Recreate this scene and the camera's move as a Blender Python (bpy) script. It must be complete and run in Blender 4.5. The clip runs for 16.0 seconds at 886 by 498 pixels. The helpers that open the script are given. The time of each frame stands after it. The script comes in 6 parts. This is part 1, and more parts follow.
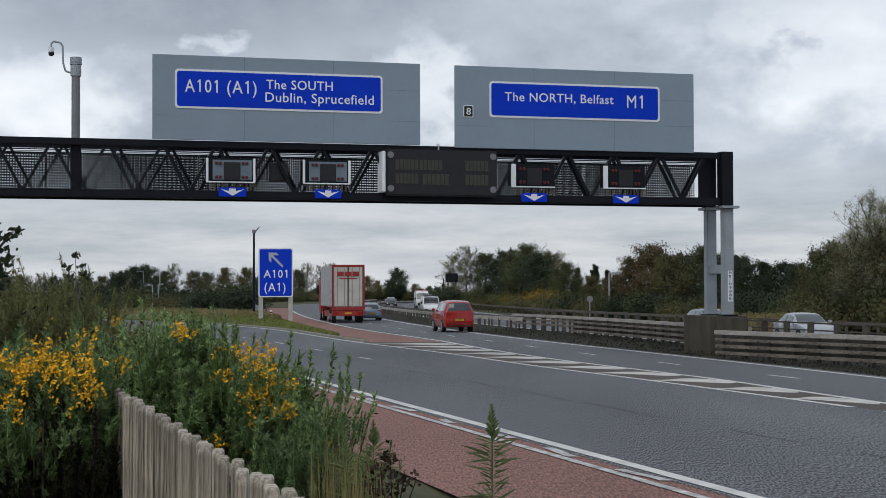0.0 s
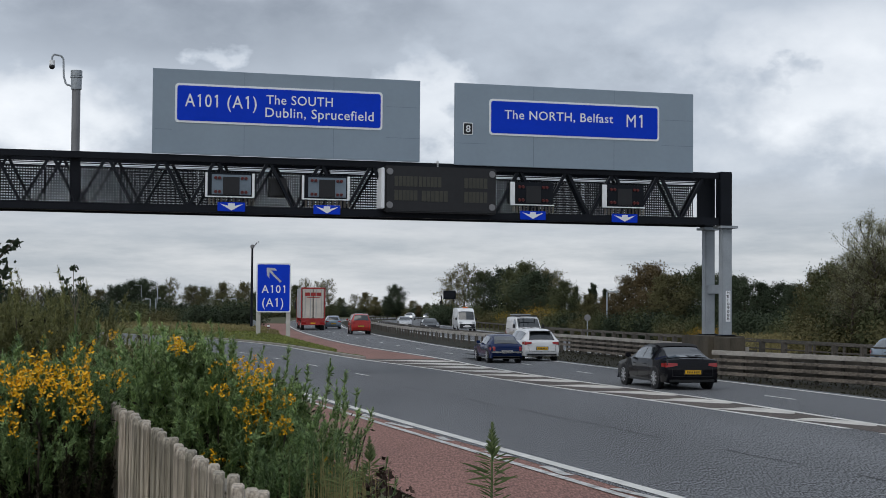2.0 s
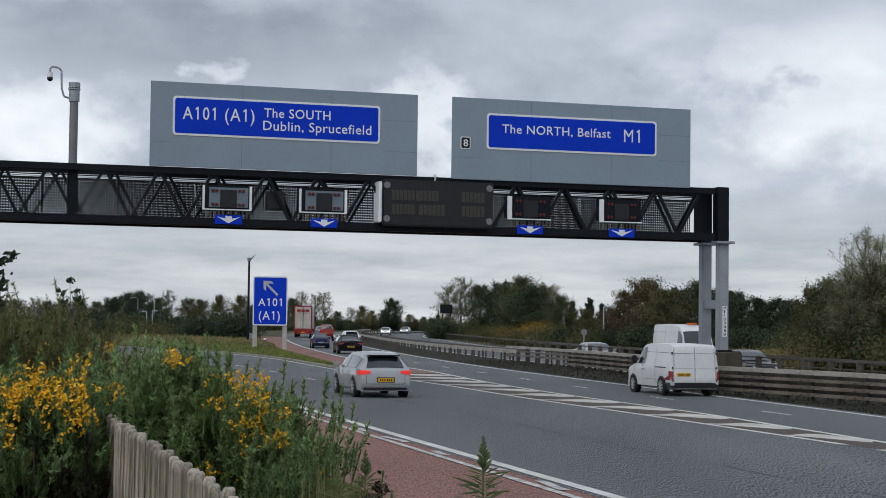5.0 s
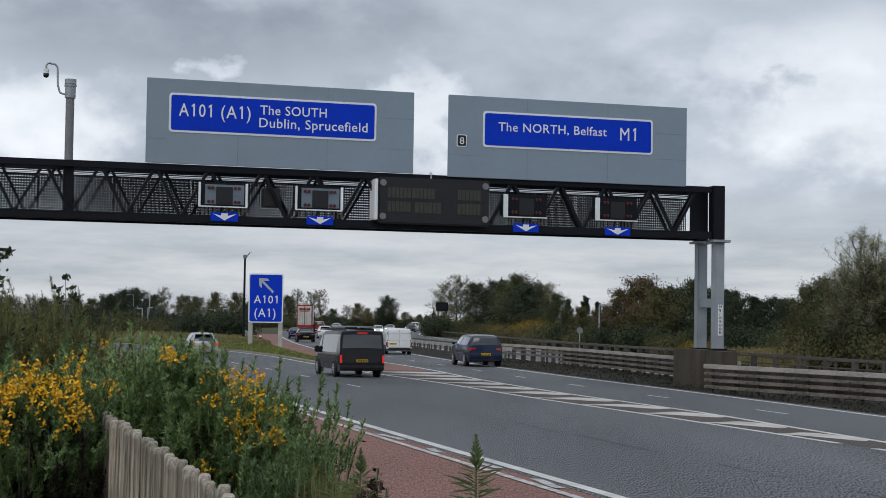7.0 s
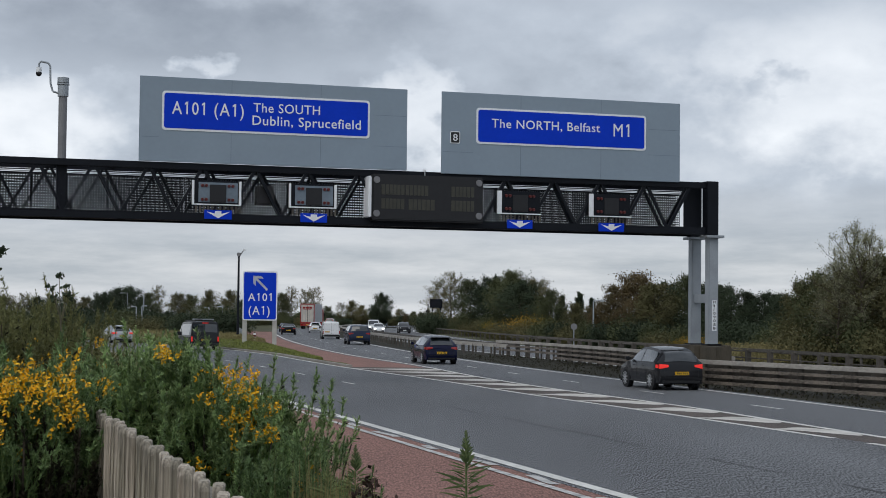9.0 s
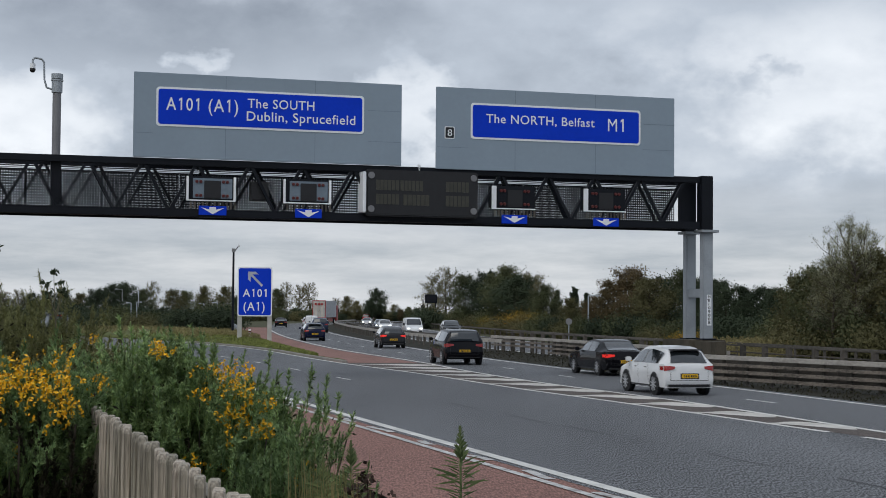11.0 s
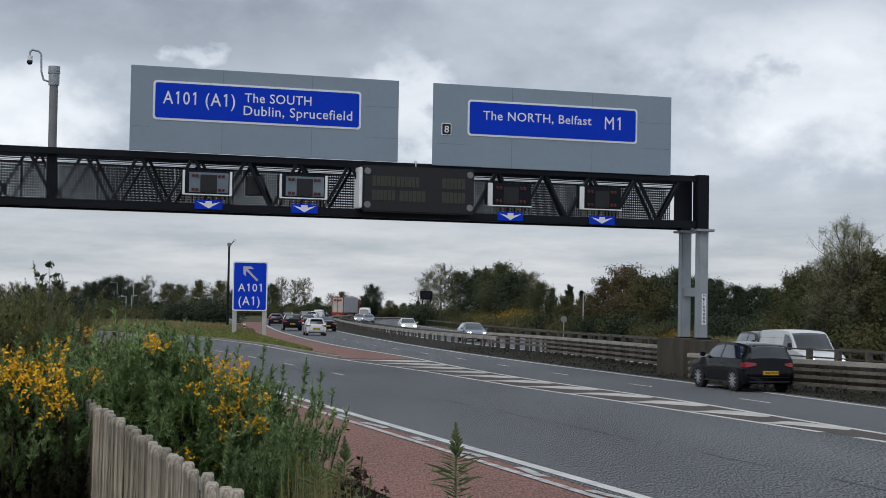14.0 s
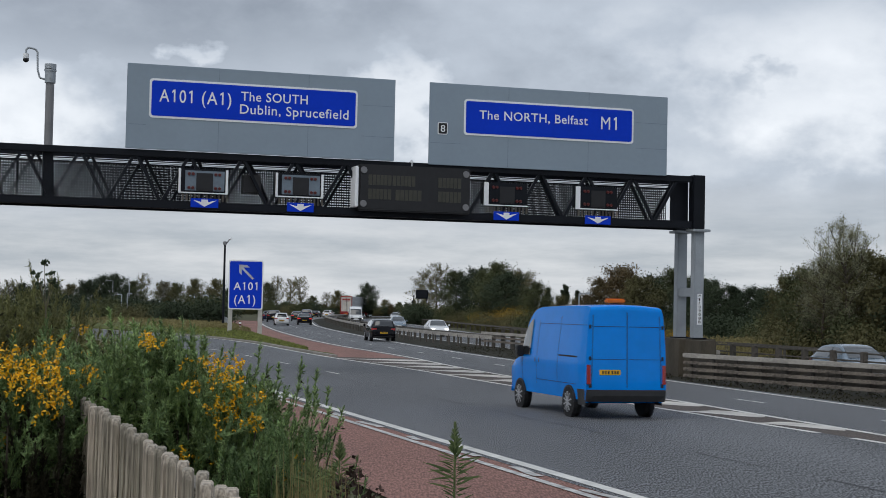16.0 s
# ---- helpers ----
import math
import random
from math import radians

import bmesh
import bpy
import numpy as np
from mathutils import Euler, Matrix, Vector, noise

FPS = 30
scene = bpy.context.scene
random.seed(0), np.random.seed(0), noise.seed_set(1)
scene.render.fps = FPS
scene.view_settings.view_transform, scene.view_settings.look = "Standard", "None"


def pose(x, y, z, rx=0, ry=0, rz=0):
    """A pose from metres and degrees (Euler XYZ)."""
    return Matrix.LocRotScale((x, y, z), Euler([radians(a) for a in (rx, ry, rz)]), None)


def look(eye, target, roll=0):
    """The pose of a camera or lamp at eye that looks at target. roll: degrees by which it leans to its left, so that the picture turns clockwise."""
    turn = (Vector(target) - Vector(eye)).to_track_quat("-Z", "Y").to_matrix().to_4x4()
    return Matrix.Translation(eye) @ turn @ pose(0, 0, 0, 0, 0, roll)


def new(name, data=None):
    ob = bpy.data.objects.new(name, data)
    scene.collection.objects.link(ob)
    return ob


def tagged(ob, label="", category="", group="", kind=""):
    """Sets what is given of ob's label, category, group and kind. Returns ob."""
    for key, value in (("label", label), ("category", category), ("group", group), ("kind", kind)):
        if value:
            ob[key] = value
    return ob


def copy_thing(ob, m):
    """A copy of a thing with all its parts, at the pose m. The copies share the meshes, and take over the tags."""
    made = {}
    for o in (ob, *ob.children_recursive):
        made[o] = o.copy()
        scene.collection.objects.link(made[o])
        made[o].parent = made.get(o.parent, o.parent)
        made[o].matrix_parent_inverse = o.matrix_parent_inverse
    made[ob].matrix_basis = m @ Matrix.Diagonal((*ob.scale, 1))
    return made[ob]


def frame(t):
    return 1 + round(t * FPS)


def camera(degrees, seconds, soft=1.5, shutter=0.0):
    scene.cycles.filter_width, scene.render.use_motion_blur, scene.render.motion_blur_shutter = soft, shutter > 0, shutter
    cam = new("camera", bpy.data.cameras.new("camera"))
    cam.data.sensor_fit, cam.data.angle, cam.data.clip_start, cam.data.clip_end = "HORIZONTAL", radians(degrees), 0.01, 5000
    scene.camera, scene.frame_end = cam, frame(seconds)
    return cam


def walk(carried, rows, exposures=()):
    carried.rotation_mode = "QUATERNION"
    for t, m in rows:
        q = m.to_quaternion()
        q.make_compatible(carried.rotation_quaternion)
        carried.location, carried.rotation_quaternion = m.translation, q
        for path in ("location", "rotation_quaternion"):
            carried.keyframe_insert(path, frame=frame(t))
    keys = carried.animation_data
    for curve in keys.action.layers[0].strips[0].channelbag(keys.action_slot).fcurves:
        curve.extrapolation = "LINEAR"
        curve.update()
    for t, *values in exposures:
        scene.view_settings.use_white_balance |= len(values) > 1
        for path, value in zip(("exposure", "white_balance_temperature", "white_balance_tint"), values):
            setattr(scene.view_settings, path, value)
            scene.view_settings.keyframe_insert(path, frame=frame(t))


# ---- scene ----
EYE = (0.0, 0.0, 2.5)
# seconds, turn to the right, tilt upwards, lean (degrees)
CAMERA_TURNS = [
    (0, 0.003, 1.476, -0.182),
    (0.5, 0.027, 1.592, 0.045),
    (1, 0.049, 1.698, 0.174),
    (1.5, 0.066, 1.853, 0.397),
    (2, 0.062, 2.079, 0.439),
    (2.5, 0.056, 2.431, 0.476),
    (3, 0.078, 2.565, 0.527),
    (3.5, 0.096, 2.593, 0.594),
    (4, 0.129, 2.588, 0.639),
    (6.5, 0.244, 2.523, 0.868),
    (7, 0.311, 2.495, 0.885),
    (7.5, 0.339, 2.468, 0.836),
    (8, 0.379, 2.451, 0.727),
    (8.5, 0.449, 2.428, 0.701),
    (9, 0.527, 2.386, 0.602),
    (11.5, 0.724, 2.186, 0.437),
    (12, 0.740, 2.155, 0.488),
    (12.5, 0.775, 2.136, 0.590),
    (13, 0.808, 2.118, 0.677),
    (13.5, 0.832, 2.095, 0.864),
    (14, 0.869, 2.099, 1.001),
    (14.5, 0.906, 2.084, 1.132),
    (15, 0.959, 2.074, 1.130),
    (15.5, 0.994, 2.071, 1.165),
    (16, 1.015, 2.076, 1.199),
]


def gaze(yaw, pitch, roll):
    y, p = radians(yaw), radians(pitch)
    way = Vector((math.sin(y) * math.cos(p), math.cos(y) * math.cos(p), math.sin(p)))
    return look(EYE, Vector(EYE) + way * 10, roll)


cam = camera(30.56, 16.0, soft=0.9, shutter=0.1)
walk(cam, [(t, gaze(a, b, c)) for t, a, b, c in CAMERA_TURNS])

# ---- light: a cloudy autumn day ----
SUN_UP, SUN_AROUND = radians(48), radians(212)


def nodes_of(tree):
    tree.nodes.clear()
    return tree.nodes, tree.links


def make_world():
    world = bpy.data.worlds.new("cloudy_sky")
    scene.world = world
    world.use_nodes = True
    n, l = nodes_of(world.node_tree)
    out = n.new("ShaderNodeOutputWorld")
    sky = n.new("ShaderNodeTexSky")
    sky.sky_type, sky.sun_disc = "NISHITA", False
    sky.sun_elevation, sky.sun_rotation = SUN_UP, SUN_AROUND
    coord = n.new("ShaderNodeTexCoord")

    def calc(op, a, b=None, c=None, clamp=False):
        node = n.new("ShaderNodeMath")
        node.operation, node.use_clamp = op, clamp
        for k, v in enumerate((a, b, c)):
            if v is None:
                continue
            if isinstance(v, (int, float)):
                node.inputs[k].default_value = v
            else:
                l.new(v, node.inputs[k])
        return node.outputs[0]

    def cloud_noise(scale, detail, stretch, shift, rough=0.55):
        mapping = n.new("ShaderNodeMapping")
        mapping.inputs["Scale"].default_value, mapping.inputs["Location"].default_value = stretch, shift
        l.new(coord.outputs["Generated"], mapping.inputs["Vector"])
        node = n.new("ShaderNodeTexNoise")
        node.inputs["Scale"].default_value, node.inputs["Detail"].default_value = scale, detail
        node.inputs["Roughness"].default_value = rough
        l.new(mapping.outputs["Vector"], node.inputs["Vector"])
        return node.outputs["Fac"]

    split = n.new("ShaderNodeSeparateXYZ")
    l.new(coord.outputs["Generated"], split.inputs["Vector"])
    ahead = calc("MAXIMUM", split.outputs["Y"], 0.05)
    wide = cloud_noise(3.2, 8, (1, 1, 2.2), (0.3, 0.1, 0.2))
    fine = cloud_noise(22, 7, (1, 1, 1.7), (1.3, 0.4, 0.7))
    warp = cloud_noise(30, 4, (1, 1, 1.4), (4.1, 2.2, 0.3))
    u = calc("ADD", calc("DIVIDE", split.outputs["X"], ahead), calc("MULTIPLY_ADD", warp, 0.10, -0.05))
    w = calc("ADD", calc("DIVIDE", split.outputs["Z"], ahead), calc("MULTIPLY_ADD", fine, 0.06, -0.03))
    tone = calc("MULTIPLY_ADD", wide, 0.9, -0.08)
    tone = calc("ADD", tone, calc("MULTIPLY_ADD", fine, 0.5, -0.25))
    # cloud masses: side, height, half-width, half-height, lighter or darker
    for cu, cw, ru, rw, gain in CLOUDS:
        du = calc("MULTIPLY", calc("SUBTRACT", u, cu), 1 / ru)
        dw = calc("MULTIPLY", calc("SUBTRACT", w, cw), 1 / rw)
        d = calc("SQRT", calc("ADD", calc("MULTIPLY", du, du), calc("MULTIPLY", dw, dw)))
        inside = calc("SMOOTH_MIN", calc("MULTIPLY_ADD", d, -1.6, 1.75), 1.0, 0.3)
        tone = calc("MULTIPLY_ADD", calc("MAXIMUM", inside, 0.0), gain, tone)
    ramp = n.new("ShaderNodeValToRGB")
    e = ramp.color_ramp.elements
    e[0].position, e[0].color = 0.0, (0.205, 0.235, 0.285, 1)
    e[1].position, e[1].color = 1.0, (0.73, 0.76, 0.80, 1)
    mid = e.new(0.5)
    mid.color = (0.40, 0.445, 0.51, 1)
    l.new(tone, ramp.inputs["Fac"])
    # low over the land lie even streaks
    low = n.new("ShaderNodeMapRange")
    low.inputs["From Min"].default_value, low.inputs["From Max"].default_value = 0.035, 0.085
    l.new(split.outputs["Z"], low.inputs["Value"])
    streak = cloud_noise(1.7, 7, (5, 5, 30), (0.6, 0.2, 0.9), 0.6)
    streak_ramp = n.new("ShaderNodeValToRGB")
    b = streak_ramp.color_ramp.elements
    b[0].position, b[0].color = 0.36, (0.345, 0.38, 0.42, 1)
    b[1].position, b[1].color = 0.66, (0.535, 0.555, 0.58, 1)
    l.new(streak, streak_ramp.inputs["Fac"])
    layer = n.new("ShaderNodeMix")
    layer.data_type = "RGBA"
    l.new(low.outputs["Result"], layer.inputs["Factor"])
    l.new(streak_ramp.outputs["Color"], layer.inputs["A"])
    l.new(ramp.outputs["Color"], layer.inputs["B"])
    clear = n.new("ShaderNodeBackground")
    clear.inputs["Strength"].default_value = 0.06
    l.new(sky.outputs["Color"], clear.inputs["Color"])
    cloud = n.new("ShaderNodeBackground")
    cloud.inputs["Strength"].default_value = 1.0
    l.new(layer.outputs["Result"], cloud.inputs["Color"])
    mix = n.new("ShaderNodeMixShader")
    mix.inputs["Fac"].default_value = 0.94
    l.new(clear.outputs[0], mix.inputs[1])
    l.new(cloud.outputs[0], mix.inputs[2])
    l.new(mix.outputs[0], out.inputs["Surface"])


CLOUDS = [
    (-0.17, 0.178, 0.17, 0.032, -0.22),
    (-0.255, 0.118, 0.075, 0.034, 0.42),
    (-0.008, 0.122, 0.026, 0.045, 0.42),
    (-0.14, 0.155, 0.02, 0.008, 0.35),
    (0.255, 0.150, 0.085, 0.055, 0.38),
    (0.205, 0.148, 0.022, 0.011, -0.22),
    (0.07, 0.170, 0.13, 0.035, 0.02),
    (0.14, 0.176, 0.08, 0.032, 0.16),
    (0.215, 0.105, 0.10, 0.03, 0.12),
]
make_world()
sun = bpy.data.lights.new("sun", "SUN")
sun.energy, sun.angle, sun.color = 0.85, radians(60), (1.0, 0.97, 0.92)
sun_ob = new("sun", sun)
sun_ob.matrix_basis = look((0, 0, 60), Vector((0, 0, 60)) - Vector((math.sin(SUN_AROUND) * math.cos(SUN_UP), math.cos(SUN_AROUND) * math.cos(SUN_UP), math.sin(SUN_UP))))
scene.view_settings.exposure = 0.42


# ---- materials ----
def material(name, base, rough=0.7, metal=0.0, var=0.25, scale=6.0, fine=60.0, bump=0.0, dark=None, grain=0.5, coarse=1.0, random=0.0, island=0.0, spec=0.5, stretch=(1, 1, 1), coat=0.0):
    """A surface with stains at two scales, fine relief and, where wanted, a difference from piece to piece."""
    m = bpy.data.materials.new(name)
    m.use_nodes = True
    n, l = m.node_tree.nodes, m.node_tree.links
    p = n["Principled BSDF"]
    p.inputs["Roughness"].default_value, p.inputs["Metallic"].default_value = rough, metal
    p.inputs["Specular IOR Level"].default_value = spec
    p.inputs["Coat Weight"].default_value = coat
    p.inputs["Coat Roughness"].default_value = 0.06
    coord = n.new("ShaderNodeTexCoord")
    mp = n.new("ShaderNodeMapping")
    mp.inputs["Scale"].default_value = stretch
    l.new(coord.outputs["Object"], mp.inputs["Vector"])
    a, b = n.new("ShaderNodeTexNoise"), n.new("ShaderNodeTexNoise")
    for node, size, detail in ((a, scale, 5), (b, fine, 6 if grain > 1 else 3)):
        node.inputs["Scale"].default_value, node.inputs["Detail"].default_value = size, detail
        l.new(mp.outputs["Vector"], node.inputs["Vector"])
    both = n.new("ShaderNodeMath")
    both.operation = "MULTIPLY_ADD"
    l.new(b.outputs["Fac"], both.inputs[0])
    both.inputs[1].default_value = grain
    soft = n.new("ShaderNodeMath")
    soft.operation = "MULTIPLY_ADD"
    l.new(a.outputs["Fac"], soft.inputs[0])
    soft.inputs[1].default_value, soft.inputs[2].default_value = coarse, 0.5 - 0.5 * coarse
    l.new(soft.outputs[0], both.inputs[2])
    rng = n.new("ShaderNodeMapRange")
    rng.inputs["From Min"].default_value, rng.inputs["From Max"].default_value = 0.2 + 0.5 * grain, 0.8 + 0.5 * grain
    l.new(both.outputs[0], rng.inputs["Value"])
    mix = n.new("ShaderNodeMix")
    mix.data_type = "RGBA"
    low = dark or tuple(c * (1 - var) for c in base)
    mix.inputs["A"].default_value = (*low, 1)
    mix.inputs["B"].default_value = (*(min(1, c * (1 + var * 0.5)) for c in base), 1)
    l.new(rng.outputs["Result"], mix.inputs["Factor"])
    colour = mix.outputs["Result"]
    for amount, node, socket in ((random, "ShaderNodeObjectInfo", "Random"), (island, "ShaderNodeNewGeometry", "Random Per Island")):
        if amount:
            info, val, hsv = n.new(node), n.new("ShaderNodeMapRange"), n.new("ShaderNodeHueSaturation")
            val.inputs["To Min"].default_value, val.inputs["To Max"].default_value = 1 - amount, 1 + amount
            l.new(info.outputs[socket], val.inputs["Value"])
            l.new(val.outputs["Result"], hsv.inputs["Value"])
            hue = n.new("ShaderNodeMapRange")
            hue.inputs["To Min"].default_value, hue.inputs["To Max"].default_value = 0.5 + amount * 0.04, 0.5 - amount * 0.04
            l.new(info.outputs[socket], hue.inputs["Value"])
            l.new(hue.outputs["Result"], hsv.inputs["Hue"])
            l.new(colour, hsv.inputs["Color"])
            colour = hsv.outputs["Color"]
    l.new(colour, p.inputs["Base Color"])
    if bump:
        bp = n.new("ShaderNodeBump")
        bp.inputs["Strength"].default_value, bp.inputs["Distance"].default_value = bump, 0.02
        l.new(b.outputs["Fac"], bp.inputs["Height"])
        l.new(bp.outputs["Normal"], p.inputs["Normal"])
    return m


def glow(name, colour, strength):
    m = bpy.data.materials.new(name)
    m.use_nodes = True
    p = m.node_tree.nodes["Principled BSDF"]
    p.inputs["Base Color"].default_value = (*colour, 1)
    p.inputs["Emission Color"].default_value, p.inputs["Emission Strength"].default_value = (*colour, 1), strength
    return m


ASPHALT = material("asphalt", (0.158, 0.164, 0.174), 0.8, var=0.88, scale=0.3, fine=42, grain=3.4, coarse=0.45, bump=0.25, spec=0.3, stretch=(1, 0.16, 1))
SEAM = material("tar_seam", (0.045, 0.046, 0.050), 0.7, var=0.4, scale=4, fine=30)
SOIL = material("dark_soil", (0.030, 0.028, 0.019), 0.95, var=0.6, scale=0.8, fine=9, grain=1.2, bump=0.8, spec=0.2)
HATCH_GROUND = material("hatched_asphalt", (0.112, 0.092, 0.082), 0.85, var=0.6, scale=0.5, fine=32, grain=1.6, coarse=0.6, bump=0.5, spec=0.3, stretch=(1, 0.18, 1))
RED_ASPHALT = material("red_asphalt", (0.275, 0.145, 0.118), 0.85, var=0.5, scale=0.5, fine=30, grain=2.0, coarse=0.5, bump=0.5, spec=0.3, stretch=(1, 0.16, 1))
ROAD_PAINT = material("road_paint", (0.70, 0.69, 0.65), 0.6, var=0.35, scale=1.5, fine=30, bump=0.2)
CHEVRON_PAINT = material("cream_paint", (0.62, 0.59, 0.54), 0.65, var=0.4, scale=1.2, fine=20, bump=0.2)
WORN_PAINT = material("worn_paint", (0.58, 0.57, 0.55), 0.7, var=0.75, scale=3.0, fine=14, bump=0.2)
GRASS = material("grass", (0.105, 0.12, 0.04), 0.9, var=0.5, scale=0.4, fine=9, bump=0.6, spec=0.2)
VERGE = material("verge", (0.085, 0.085, 0.045), 0.95, var=0.5, scale=0.3, fine=6, bump=0.6, spec=0.2)
KERB = material("kerb_stone", (0.30, 0.28, 0.25), 0.85, var=0.35, scale=2, fine=25, bump=0.3, random=0.15)
CONCRETE = material("stained_concrete", (0.078, 0.066, 0.048), 0.9, var=0.55, scale=1.2, fine=18, bump=0.5, stretch=(1, 1, 0.35))
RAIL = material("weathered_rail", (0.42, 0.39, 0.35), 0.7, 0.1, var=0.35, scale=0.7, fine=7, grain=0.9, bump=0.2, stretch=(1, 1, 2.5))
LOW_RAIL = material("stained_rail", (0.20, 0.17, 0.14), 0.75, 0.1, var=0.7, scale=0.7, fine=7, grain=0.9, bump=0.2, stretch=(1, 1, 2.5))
RAIL_POST = material("rail_post", (0.115, 0.102, 0.086), 0.75, 0.2, var=0.5, scale=2.5, fine=16, bump=0.2, random=0.2)
DARK_STEEL = material("dark_steel", (0.008, 0.010, 0.015), 0.5, 0.2, var=0.35, scale=1.5, fine=20, bump=0.05, spec=0.25)
GREY_STEEL = material("galvanised_steel", (0.36, 0.39, 0.42), 0.5, 0.3, var=0.2, scale=1.4, fine=22, bump=0.05)
SIGN_GREY = material("sign_grey", (0.275, 0.34, 0.405), 0.6, var=0.07, scale=0.5, fine=6, spec=0.25)
# board joints, and the signal panels whose recess shade is put into the grey
SIGN_JOINT_AND_SHADE = material("sign_joint", (0.18, 0.225, 0.27), 0.6, var=0.2, scale=2, fine=10, spec=0.2)
SIGN_BLUE = material("sign_blue", (0.002, 0.044, 0.60), 0.55, var=0.10, scale=0.7, fine=8, spec=0.15)
SIGN_POST = material("pale_post", (0.48, 0.47, 0.44), 0.75, var=0.2, scale=2, fine=20)
SIGN_WHITE = material("sign_white", (0.86, 0.88, 0.90), 0.45, var=0.08, scale=1.5, fine=12)
PERFORATED = material("perforated_mesh", (0.5, 0.51, 0.53), 0.55, 0.2, var=0.15, scale=2, fine=30)
BLACK = material("black_plastic", (0.012, 0.012, 0.014), 0.5, var=0.3, scale=5, fine=40)
LED_OFF = material("dull_matrix", (0.05, 0.048, 0.035), 0.4, var=0.3, scale=4, fine=50)
LAMP_RED = material("unlit_red_lens", (0.10, 0.012, 0.010), 0.3, var=0.2)
WOOD = material("weathered_wood", (0.45, 0.395, 0.32), 0.88, var=0.78, scale=5.0, fine=24, bump=0.6, grain=1.1, random=0.3, stretch=(6, 6, 0.4))
WOOD_RAIL = material("weathered_wood_rail", (0.25, 0.225, 0.185), 0.88, var=0.5, scale=3.0, fine=22, bump=0.5, random=0.2, stretch=(1, 1, 8))
POLE_GREY = material("pole_paint", (0.22, 0.22, 0.23), 0.55, 0.2, var=0.2, scale=2, fine=20)
BARK = material("bark", (0.075, 0.06, 0.045), 0.95, var=0.4, scale=4, fine=30, bump=0.6)


# ---- mesh helpers ----
def part(name, bm, mat, parent=None, label="", smooth=False, m=None):
    me = bpy.data.meshes.new(name)
    if smooth:
        for f in bm.faces:
            f.smooth = True
    bm.to_mesh(me)
    bm.free()
    me.materials.append(mat)
    ob = new(name, me)
    if parent:
        ob.parent = parent
    if m is not None:
        ob.matrix_basis = m
    if label:
        ob["label"] = label
    return ob


def again(ob, m, parent=None):
    """One more piece on the same mesh."""
    o = new(ob.name.split(".")[0], ob.data)
    o.parent = parent or ob.parent
    o.matrix_basis = m
    return o


def thing(name, label, category, group="", m=None, kind=""):
    ob = new(name)
    ob.empty_display_size = 0.2
    if m is not None:
        ob.matrix_basis = m
    return tagged(ob, label, category, group, kind)


def box(bm, x0, x1, y0, y1, z0, z1, bevel=0.0, m=None):
    c = Matrix.Translation(((x0 + x1) / 2, (y0 + y1) / 2, (z0 + z1) / 2)) @ Matrix.Diagonal((abs(x1 - x0), abs(y1 - y0), abs(z1 - z0), 1))
    made = bmesh.ops.create_cube(bm, size=1, matrix=(m @ c) if m is not None else c)["verts"]
    if bevel:
        edges = list({e for v in made for e in v.link_edges})
        bmesh.ops.bevel(bm, geom=edges, offset=bevel, segments=2, affect="EDGES")
    return bm


def bar(bm, a, b, r, sides=6, r2=None):
    """A round or square bar from a to b."""
    a, b = Vector(a), Vector(b)
    d = b - a
    turn = d.to_track_quat("Z", "Y").to_matrix().to_4x4()
    if sides == 4:
        turn = turn @ pose(0, 0, 0, 0, 0, 45)
    bmesh.ops.create_cone(bm, cap_ends=True, segments=sides, radius1=r, radius2=r if r2 is None else r2, depth=d.length, matrix=Matrix.Translation((a + b) / 2) @ turn)
    return bm


def sheet(rows, wrap=False):
    """A bmesh skin over rows of points."""
    bm = bmesh.new()
    vs = [[bm.verts.new(p) for p in row] for row in rows]
    for r0, r1 in zip(vs, vs[1:]):
        for i in range(len(r0) - 1):
            bm.faces.new((r0[i], r0[i + 1], r1[i + 1], r1[i]))
    bm.normal_update()
    return bm


def knots(*pts):
    """A smooth line X(Y) through a few points of the plan, straight beyond its ends."""
    ys, xs = [p[1] for p in pts], [p[0] for p in pts]
    n = len(pts)
    d = [(xs[i + 1] - xs[i]) / (ys[i + 1] - ys[i]) for i in range(n - 1)]
    sl = [d[0]] + [(d[i - 1] * (ys[i + 1] - ys[i]) + d[i] * (ys[i] - ys[i - 1])) / (ys[i + 1] - ys[i - 1]) for i in range(1, n - 1)] + [d[-1]]

    def at(y):
        if y <= ys[0]:
            return xs[0] + sl[0] * (y - ys[0])
        if y >= ys[-1]:
            return xs[-1] + sl[-1] * (y - ys[-1])
        i = max(k for k in range(n - 1) if ys[k] <= y)
        h = ys[i + 1] - ys[i]
        t = (y - ys[i]) / h
        return ((2 * t ** 3 - 3 * t * t + 1) * xs[i] + (t ** 3 - 2 * t * t + t) * h * sl[i] + (3 * t * t - 2 * t ** 3) * xs[i + 1] + (t ** 3 - t * t) * h * sl[i + 1])

    return at


